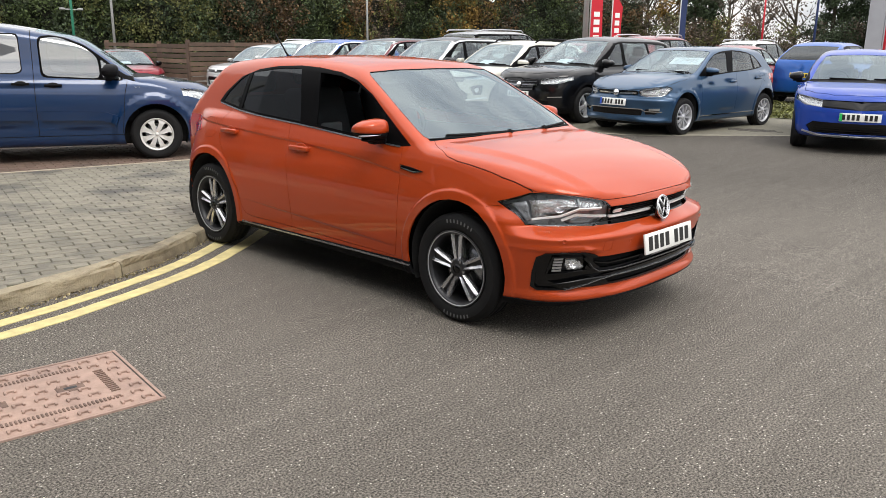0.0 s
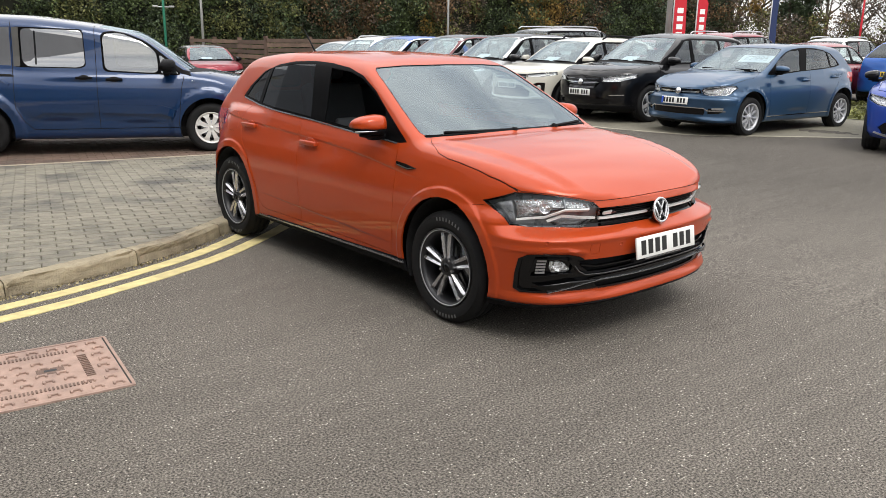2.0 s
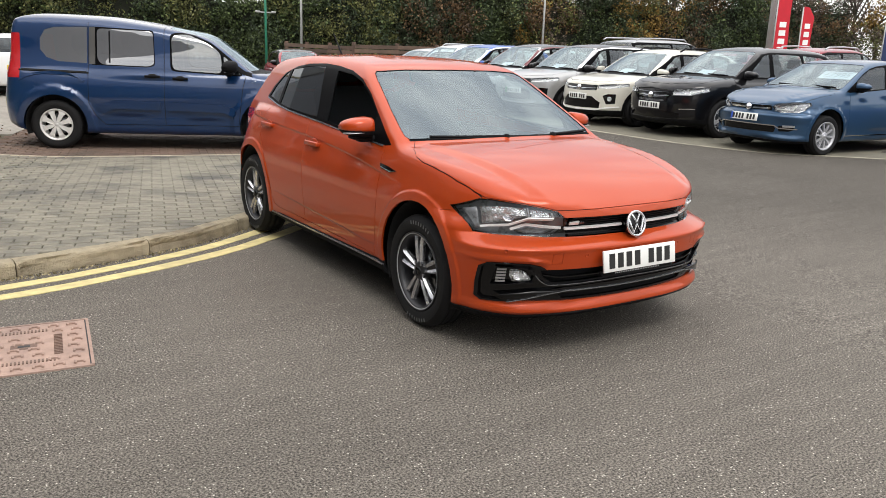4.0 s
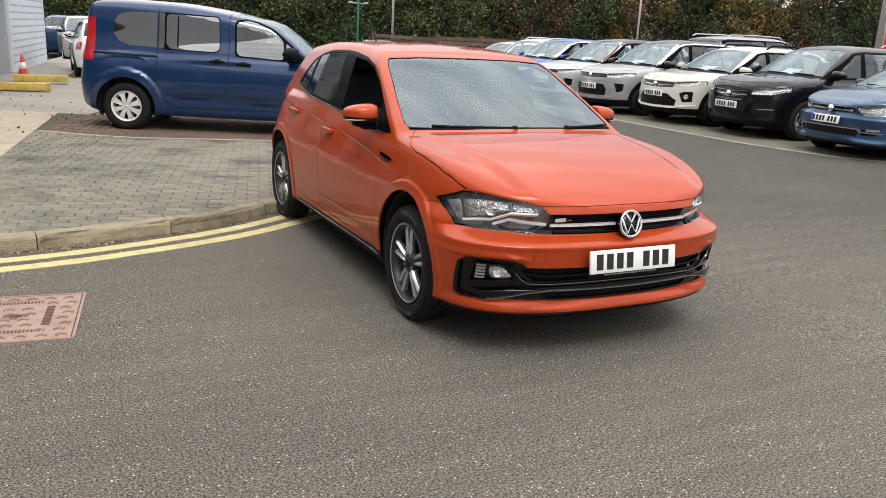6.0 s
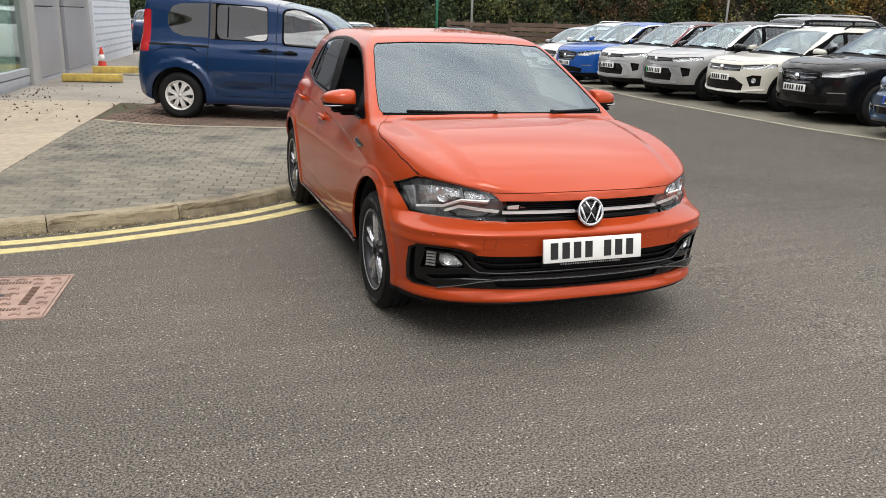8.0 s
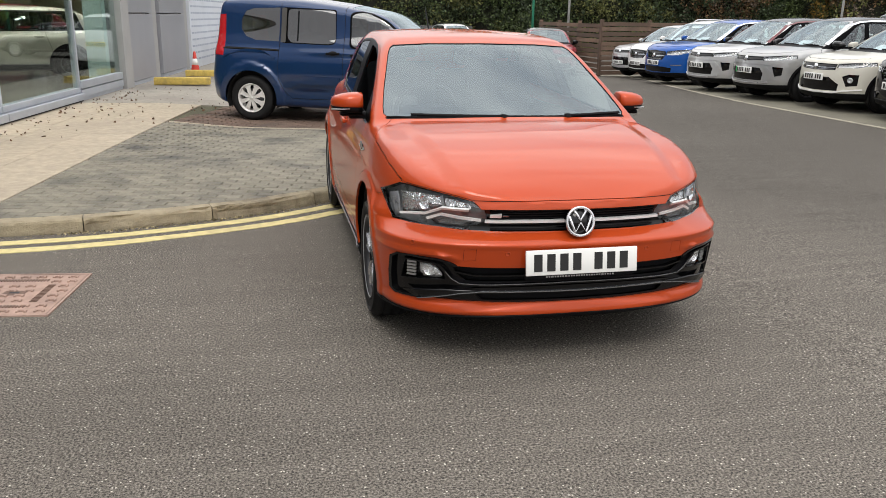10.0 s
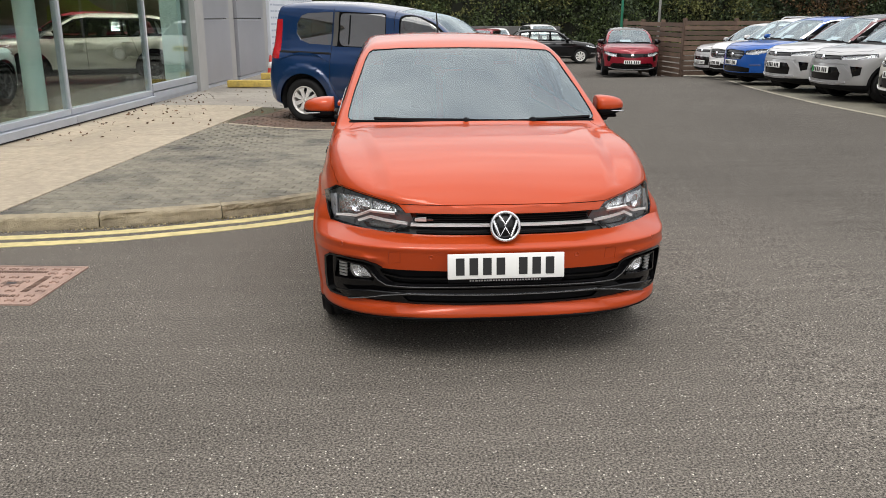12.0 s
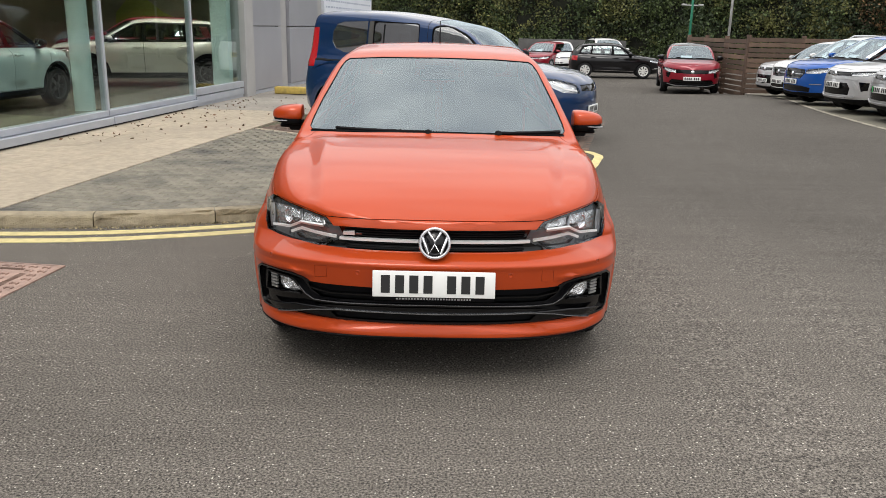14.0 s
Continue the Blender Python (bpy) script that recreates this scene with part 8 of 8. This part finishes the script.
parked("suv_car", road_car(**taigo, colour=REDP, wheel="five"), nose(18.4, 11.2, 92), "red crossover in the row behind", "round", back, rails=1, paper=False)
parked("suv_car", road_car(**dict(crossover, L=4.2, H=1.55, slope=0.75), colour=BRIGHT, wheel="dark", clad=0.04, rear_glass=M["privacy"]), nose(20.6, 5.3, 90), "bright blue crossover seen from the rear", "visor", back, paper=False)
parked("hatchback_car", road_car(**small_hatch, colour=REDP, wheel="multi", arch=0.35), nose(19.2, 7.2, 90), "red hatchback in the row behind", "line", back, paper=False)
parked("suv_car", road_car(**crossover, colour=PUREWHITE, wheel="five"), nose(26.0, 9.6, 90), "white crossover in a far row", "blade", back, rails=2, paper=False)
parked("hatchback_car", road_car(**small_hatch, colour=PALESILVER, wheel="multi", arch=0.35), nose(25.0, 3.4, 90), "pale silver hatchback in a far row", "line", back, paper=False)
parked("van", road_car(4.75, 1.86, 0.95, 2.98, 0.9, 1.0, 1.2, 1.16, 1.0, 1.9, 0.2, SILVER, wheel="trim"), nose(18.5, 14.6, 92), "grey van with roof bars in the row behind", "line", back, paper=False, rails=2)
parked("suv_car", road_car(**grandl, colour=PUREWHITE, wheel="five"), nose(17.9, 18.6, 94), "white crossover in the row behind", "wide", back, rails=2, paper=False)
parked("suv_car", road_car(**crossover, colour=PALESILVER, wheel="five"), nose(18.3, 21.2, 95), "pale silver crossover in the row behind", "blade", back, rails=2, paper=False)
parked("hatchback_car", road_car(**small_hatch, colour=PUREWHITE, wheel="multi", arch=0.35), nose(5.7, 36.2, -8), "white hatchback facing the car park", "line", back)
parked("suv_car", road_car(**crossover, colour=PUREWHITE, wheel="five"), nose(8.6, 36.6, 6), "white crossover behind a black hatchback", "blade", back, rails=1)
parked("hatchback_car", road_car(**small_hatch, colour=REDP, wheel="multi", arch=0.35), nose(4.2, 35.6, -30), "red hatchback beyond the van", "line", back)
parked("suv_car", road_car(**taigo, colour=PUREWHITE, wheel="dark", clad=0.05, rear_glass=M["privacy"]), pose(-0.95, 23.0, -0.05, 0, 0, 180), "white crossover parked beyond the van", "round", back, paper=False)
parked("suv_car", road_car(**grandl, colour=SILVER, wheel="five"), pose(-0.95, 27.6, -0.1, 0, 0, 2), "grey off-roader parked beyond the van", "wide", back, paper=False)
parked("suv_car", road_car(**grandl, colour=NAVY, wheel="five"), pose(-1.55, 35.5, -0.1, 0, 0, 178), "dark blue crossover by the hoarding", "wide", back, paper=False)
show = "cars in the showroom"
parked("suv_car", road_car(**dict(crossover, H=1.55), colour=WHITEP, wheel="dark", clad=0.05), pose(-8.99, 15.65, 0.06, 0, 0, -69), "cream white crossover on show behind glass", "blade", show, paper=False)
parked("suv_car", road_car(**dict(crossover, H=1.55), colour=MINT, wheel="dark", clad=0.05, mirror_mat=BLACKP), pose(-7.54, 12.25, 0.06, 0, 0, 172.5), "pale mint crossover on show behind glass", "visor", show, paper=False)
parked("suv_car", road_car(**grandl, colour=REDP, wheel="five"), pose(-10.6, 19.4, 0.06, 0, 0, -75), "dark red crossover deep in the showroom", "wide", show, paper=False)


# ---- fence, posts, flags, planting ----
M["fence_wood"] = material("fence_wood", (0.125, 0.08, 0.056), rough=0.8, vary=0.25, vary_scale=3, island=0.35, bump=0.3, bump_scale=25)
M["post_green"] = material("post_green", (0.03, 0.20, 0.12), rough=0.45, vary=0.08)
M["post_grey"] = material("post_grey", (0.42, 0.42, 0.41), rough=0.5, metal=0.4, vary=0.08)
M["flag_red"] = material("flag_red", (0.55, 0.015, 0.03), rough=0.7, vary=0.06)
M["flag_blue"] = material("flag_blue", (0.015, 0.03, 0.10), rough=0.7, vary=0.1)
M["bark"] = material("bark", (0.075, 0.06, 0.045), rough=0.9, bump=0.6, bump_scale=14, vary=0.3)


def leaf_mat(name, color, spread=0.5):
    return material(name, color, rough=0.7, vary=0.25, vary_scale=0.5, island=spread)


M["ivy"] = leaf_mat("ivy_leaf", (0.058, 0.082, 0.024), 0.75)
M["olive"] = leaf_mat("olive_leaf", (0.125, 0.13, 0.038), 0.6)
M["dark_green"] = leaf_mat("dark_green_leaf", (0.038, 0.058, 0.024), 0.6)
M["rust"] = leaf_mat("rust_leaf", (0.13, 0.075, 0.032), 0.6)
M["gold"] = leaf_mat("gold_leaf", (0.24, 0.145, 0.03), 0.5)
M["twig"] = leaf_mat("twig", (0.105, 0.078, 0.055), 0.4)
# near-black, for the shaded depth of the hedges
M["inner_shade"] = material("inner_shade", (0.016, 0.018, 0.010), rough=1.0, vary=0.5, vary_scale=1.5, bump=1.0, bump_scale=6)
M["dark_boards"] = material("dark_boards", (0.085, 0.083, 0.08), rough=0.9, vary=0.3, vary_scale=2, bump=0.3, bump_scale=12)


def hedge(x0, y0, x1, y1, h, clumps, per, seed, stops, z, size=0.08, core=0.8):
    """A grown-out belt of shrubs: leafy clumps of differing kind along a line, over a near-black sheet for the shade
    inside. stops: (metres along, kinds of leaf).
    """
    hd = thing("hedge", pose(0, 0, 0), "tall overgrown ivy and evergreen hedge in autumn", "hedge")
    hd["kind"] = "stuff"
    rng = np.random.default_rng(seed)
    L = math.hypot(x1 - x0, y1 - y0)
    ux, uy = (x1 - x0) / L, (y1 - y0) / L
    gather = {}
    for c in range(clumps):
        t, v = rng.uniform(0, L), rng.uniform(0, 1)
        stop = min(stops, key=lambda q: abs(q[0] - t + rng.normal() * 0.9))
        kind = stop[1][int(rng.integers(len(stop[1])))]
        r = rng.uniform(0.35, 0.95) * (1.0 if h > 3 else 0.55)
        top = h * (1 + 0.25 * noise.noise(Vector((t * 0.3, 1.7, seed))))
        out = 1.0 * noise.noise(Vector((t * 0.4, v * 2.5, seed))) + rng.normal() * 0.3 - v * 0.5
        n = int(per * (r / 0.65) ** 2)
        d = rng.normal(size=(n, 3))
        d /= np.linalg.norm(d, axis=1, keepdims=True)
        d *= r * rng.uniform(0.55, 1.05, (n, 1))
        d[:, 2] *= rng.uniform(0.7, 1.3)
        gather.setdefault(kind, []).append(d + np.array([x0 + ux * t + uy * out, y0 + uy * t - ux * out, z + v * top]))
    for k, (kind, parts_) in enumerate(sorted(gather.items())):
        tagged(leaves("foliage", np.concatenate(parts_), size, M[kind], seed + k, hd), kind="stuff")
    # dark sheet stands in for the shade deep between the clumps
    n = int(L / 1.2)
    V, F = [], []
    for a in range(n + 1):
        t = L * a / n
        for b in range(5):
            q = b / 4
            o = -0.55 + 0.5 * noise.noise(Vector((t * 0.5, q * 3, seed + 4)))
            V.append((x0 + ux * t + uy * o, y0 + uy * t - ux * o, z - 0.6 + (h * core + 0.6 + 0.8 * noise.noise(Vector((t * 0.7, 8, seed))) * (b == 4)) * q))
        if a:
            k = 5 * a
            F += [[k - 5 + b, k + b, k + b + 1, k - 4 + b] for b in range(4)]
    mesh_part("hedge_core", V, F, M["inner_shade"], hd, smooth=True)
    return hd


def conifer(x, y, z, h, r, seed):
    """A dark evergreen: straight trunk and drooping, narrowing sprays of foliage."""
    t = thing("conifer", pose(x, y, z), "dark dense evergreen conifer behind the cars", "tree", "trees behind the car park")
    part("trunk", tube([(0, 0, -0.4), (0, 0, h * 0.5), (0, 0, h)], 0.15, 8, radii=[0.2, 0.13, 0.03]), M["bark"], t)
    g = np.random.default_rng(seed)
    C = []
    for k in range(150):
        zz = h * g.uniform(0.02, 1.0)
        rr = r * (1 - 0.75 * zz / h) * g.uniform(0.75, 1.1)
        a = g.uniform(0, 2 * math.pi)
        f = g.uniform(0.25, 1.0, 45)[:, None]
        C.append(np.array([math.cos(a) * rr, math.sin(a) * rr, -0.45 * rr]) * f + np.array([0, 0, zz]) + g.normal(size=(45, 3)) * 0.16)
    tagged(leaves("crown", np.concatenate(C), 0.13, M["dark_green"], seed, t), kind="stuff")
    return t


def tree(x, y, z, h, spread, leaf, n, seed, label, bare=False):
    """A tree: tapered trunk, forked limbs and a loose crown."""
    rng = random.Random(seed)
    t = thing("tree", pose(x, y, z), label, "tree", "trees behind the car park")
    tips = []
    bm = bmesh.new()
    trunk_h = h * rng.uniform(0.25, 0.38)
    lean = Vector((rng.uniform(-0.3, 0.3), rng.uniform(-0.3, 0.3), 0))
    pts = [Vector((0, 0, -0.5)), Vector((0, 0, trunk_h * 0.5)) + lean * 0.4, Vector((0, 0, trunk_h)) + lean, Vector((0, 0, h * 0.7)) + lean * 1.6]
    add_tube(bm, pts, 0.2, 8, radii=[0.26, 0.2, 0.16, 0.05])
    part("trunk", bm, M["bark"], t)
    lb = bmesh.new()
    for k in range(13 if bare else 9):
        a = rng.uniform(0, 2 * math.pi)
        s = pts[1].lerp(pts[3], rng.uniform(0.25, 1.0))
        r = spread * rng.uniform(0.5, 1.0)
        e = s + Vector((math.cos(a) * r, math.sin(a) * r, h * rng.uniform(0.12, 0.4)))
        m = s.lerp(e, 0.5) + Vector((0, 0, -0.25))
        add_tube(lb, [s, m, e], 0.05, 6, radii=[0.08, 0.05, 0.015])
        tips += [(m, e)]
        for q in range(7 if bare else 3):
            b = m.lerp(e, rng.uniform(0, 1))
            d = b + Vector((rng.uniform(-1, 1), rng.uniform(-1, 1), rng.uniform(0.1, 1.0))) * spread * 0.42
            add_tube(lb, [b, b.lerp(d, 0.5) + Vector((0, 0, 0.08)), d], 0.02, 4, radii=[0.03, 0.02, 0.006])
            tips.append((b, d))
    part("branchwork", lb, M["bark"] if not bare else M["twig"], t)
    g = np.random.default_rng(seed)
    C = []
    for k in range(n):
        b, d = tips[g.integers(len(tips))]
        p = b.lerp(d, g.uniform(0.2, 1.05))
        C.append((p.x, p.y, p.z))
    C = np.array(C) + g.normal(size=(n, 3)) * (spread * 0.14)
    tagged(leaves("crown", C, 0.12, M[leaf], seed, t), kind="stuff")
    return t


hedge(-14, 47.5, 17.8, 41.67, 5.2, 600, 150, 3, [(4, ("ivy", "dark_green", "olive")), (15, ("ivy", "ivy", "dark_green", "olive")), (21, ("olive", "ivy", "dark_green")), (24, ("dark_green", "olive", "ivy")), (28, ("ivy", "dark_green", "ivy"))], -0.6)
hedge(14.2, 42.6, 52.0, 30.0, 6.2, 950, 150, 8, [(1.5, ("ivy", "olive", "dark_green")), (6, ("ivy", "olive", "dark_green")), (9.3, ("dark_green",)), (10.9, ("rust", "rust", "twig")), (14, ("dark_green", "ivy")), (16.4, ("gold", "rust", "olive")), (18, ("twig", "twig", "olive")), (20.6, ("dark_green", "ivy")),
      (24.3, ("gold", "gold", "olive")), (26.8, ("rust", "twig", "dark_green")), (30.5, ("dark_green", "dark_green", "ivy")), (35, ("dark_green", "twig", "rust"))], -0.5)
hedge(50.5, 30.5, 66.0, -10.0, 3.1, 620, 120, 12, [(1, ("twig", "olive")), (5, ("rust", "twig", "olive")), (9, ("olive", "twig")), (14, ("dark_green", "twig", "dark_green")), (22, ("dark_green", "olive", "twig")), (30, ("olive", "twig"))], -0.1, 0.085, 0.55)
rust_tree = "brown-leaved autumn tree behind the cars"
bare_tree = "nearly bare autumn tree with fine branches"
for k, (x, y, h, spread, leaf, n, lab, bare) in enumerate((
        (24.8, 41.5, 9.5, 2.6, "dark_green", 3500, "dense dark evergreen tree behind the cars", False), (27.5, 40.6, 8.5, 2.2, "rust", 2600, rust_tree, False), (32.6, 39.0, 9.0, 2.6, "gold", 2600, "yellow-leaved autumn tree behind the cars", False),
        (35.0, 38.0, 8.0, 2.6, "twig", 500, bare_tree, True), (40.5, 36.2, 10.0, 2.8, "gold", 3200, "yellow-leaved autumn tree behind the cars", False), (43.2, 35.0, 9.0, 2.4, "rust", 2200, rust_tree, False),
        (52.6, 31.0, 8.5, 2.6, "twig", 300, bare_tree, True), (54.6, 29.4, 6.5, 1.7, "gold", 1600, "yellow-leaved autumn tree behind the cars", False), (55.8, 25.2, 8.5, 2.6, "twig", 250, bare_tree, True),
        (57.4, 21.0, 8.0, 2.6, "twig", 250, bare_tree, True), (57.0, 23.2, 6.0, 2.0, "twig", 300, bare_tree, True), (11.5, 45.2, 9.0, 2.6, "olive", 3000, "olive-green autumn tree behind the hedge", False), (16.5, 44.2, 9.0, 2.6, "dark_green", 3000, "dense dark evergreen tree behind the cars", False))):
    tree(x, y, -0.5, h, spread, leaf, n, 100 + k, lab, bare)
for k, (x, y, r) in enumerate(((46.4, 34.4, 2.1), (48.6, 33.6, 1.8), (53.9, 27.2, 1.7), (55.2, 26.4, 1.4), (57.9, 18.6, 1.9), (58.6, 17.2, 1.6), (28.6, 39.9, 1.9), (21.8, 42.3, 1.9))):
    conifer(x, y, -0.3, 9.0, r, 300 + k)
tagged(part("boundary_wall", box(4.2, 10.0, 41.2, 41.5, -0.9, 1.05, 0.02), M["dark_boards"]), "dark grey weathered boundary wall under the ivy", "wall", kind="structure")


def fence(x0, y0, x1, y1, z, h=1.95):
    """A dark timber fence of horizontal boards on posts."""
    L = math.hypot(x1 - x0, y1 - y0)
    f = thing("timber_fence", pose(x0, y0, z, 0, 0, math.degrees(math.atan2(y1 - y0, x1 - x0))), "dark brown timber fence of gapped horizontal boards", "fence")
    rng = random.Random(int(L * 10))
    step = 1.8
    x = 0.0
    while x < L - 0.2:
        e = min(x + step, L)
        part("post", box(x - 0.05, x + 0.05, -0.02, 0.10, -0.3, h + 0.03, 0.006), M["fence_wood"], f, smooth=False)
        for k in range(11):
            zz = 0.08 + k * (h - 0.1) / 11
            b = part("board", box(x - 0.02, e + 0.01, -0.045, -0.02, zz, zz + 0.125, 0.003), M["fence_wood"], f, smooth=False)
            b.matrix_basis = pose(0, rng.uniform(-0.008, 0.004), rng.uniform(-0.01, 0.01))
        x = e
    return f


fence(9.44, 21.95, 36.0, 25.2, -0.3, 1.8)
fence(9.2, 27.4, 9.44, 21.95, -0.4, 1.85)


def lamp_post(x, y, z, h, mat, label, bar=0.0, bar_z=2.6, r=0.06):
    p = thing("lamp_post", pose(x, y, z), label, "post")
    part("pole", tube([(0, 0, -0.3), (0, 0, h * 0.5), (0, 0, h)], r, 12, radii=[r * 1.15, r, r * 0.8]), M[mat], p)
    if bar:
        part("cross_arm", tube([(-bar, 0, bar_z), (bar, 0, bar_z)], 0.03, 8), M["post_grey"], p)
        for s in (-1, 1):
            part("lamp_head", box(s * bar - 0.12, s * bar + 0.12, -0.06, 0.06, bar_z - 0.02, bar_z + 0.07, 0.02), M["post_grey"], p)
    return p


lamp_post(12.35, 37.8, -0.5, 7.0, "post_green", "slim green steel post with a short cross arm", 0.42, 3.35)
lamp_post(14.3, 37.8, -0.5, 8.0, "post_grey", "pale grey steel lighting column")
lamp_post(28.3, 34.9, -0.5, 7.5, "post_grey", "pale grey steel lighting column", 0.0)


def flag(x, y, z, h, mat, width, label, bars=True):
    """A tall feather flag on a pole, its lettering as plain white bars."""
    f = thing("feather_flag", pose(x, y, z, 0, 0, -35), label, "flag", "feather flags")
    part("pole", tube([(0, 0, 0), (0, 0, h)], 0.03, 8), M["post_grey"], f)
    bm = bmesh.new()
    prof = [(0.03, 0.9), (0.03 + width, 1.0)] + [(0.03 + width + 0.02 * math.sin(k), 1.0 + (h - 1.4) * k / 8) for k in range(1, 9)] + [(0.03 + width * 0.5, h), (0.03, h + 0.03)]
    add_prism(bm, prof, -0.006, 0.006, pose(0, 0, 0, 90))
    part("cloth", bm, M[mat], f, smooth=False)
    if bars:
        for k in range(5):
            z0 = 1.35 + k * 0.34
            part("letter_bar", box(0.03 + width * 0.25, 0.03 + width * 0.75, -0.012, 0.012, z0, z0 + 0.22), M["trim_white"], f, smooth=False)
    return f


flag(27.6, 18.9, 0.0, 5.2, "flag_red", 0.55, "tall red feather flag with white bars of lettering")
flag(29.4, 18.9, 0.0, 3.6, "flag_red", 0.45, "tall red feather flag with white bars of lettering")
flag(38.0, 20.0, 0.0, 4.6, "flag_blue", 0.35, "narrow dark blue feather flag", False)
lamp_post(28.3, 19.6, 0.0, 9.0, "post_grey", "thick pale grey lighting column with cameras", 0.25, 3.9, 0.12)
lamp_post(42.0, 17.0, 0.0, 5.0, "flag_red", "thin red flag pole", r=0.05)
lamp_post(41.0, 13.8, 0.0, 6.0, "flag_blue", "thin dark blue flag pole", r=0.06)
lamp_post(41.5, 10.5, 0.0, 6.0, "flag_red", "thin red flag pole", r=0.06)


# ---- far right: verge, wall, workshop ----
M["grass"] = material("grass", (0.10, 0.11, 0.035), rough=0.95, bump=0.8, bump_scale=40, vary=0.4, vary_scale=3)
M["grey_wall"] = material("grey_wall", (0.22, 0.20, 0.175), rough=0.9, bump=0.4, bump_scale=10, vary=0.2, vary_scale=1.5)
M["brick_red"] = material("brick_red", (0.16, 0.07, 0.055), rough=0.9, vary=0.2, vary_scale=6)
tagged(sheet("grass_verge", list(np.arange(12.6, 17.1, 0.5)), list(np.arange(3.4, 7.1, 0.5)), lambda x, y: ground_z(x, y) + 0.02 + 0.03 * noise.noise(Vector((x, y, 0))), M["grass"]), "rough grass verge between the rows", "grass", kind="structure")
verge = np.stack([np.random.default_rng(2).uniform(12.6, 17, 2500), np.random.default_rng(3).uniform(3.4, 7, 2500), np.full(2500, 0.15)], 1)
tagged(leaves("grass_blades", verge, 0.06, M["olive"], 4), "tufts of olive grass", "grass", kind="stuff")
lw = tagged(part("low_wall", box(-0.15, 0.15, -40.0, 9.0, -0.3, 0.75, 0.02), M["grey_wall"]), "long grey boundary wall before the trees", "wall", kind="structure")
lw.matrix_world = pose(46.0, 18.0, 0.0, 0, 0, 18)
ws_ = thing("workshop", pose(55.0, 13.4, 0.0, 0, 0, 12), "far grey metal-clad workshop with a brick base", "building")
part("brick_base", box(0.0, 14.0, -9.0, 2.0, -0.3, 0.8), M["brick_red"], ws_, smooth=False)
for k in range(11):
    part("clad_sheet", box(-0.05, 14.05, -9.0 + k, -8.02 + k, 0.8, 8.5, 0.01), M["panel_grey"], ws_, smooth=False)
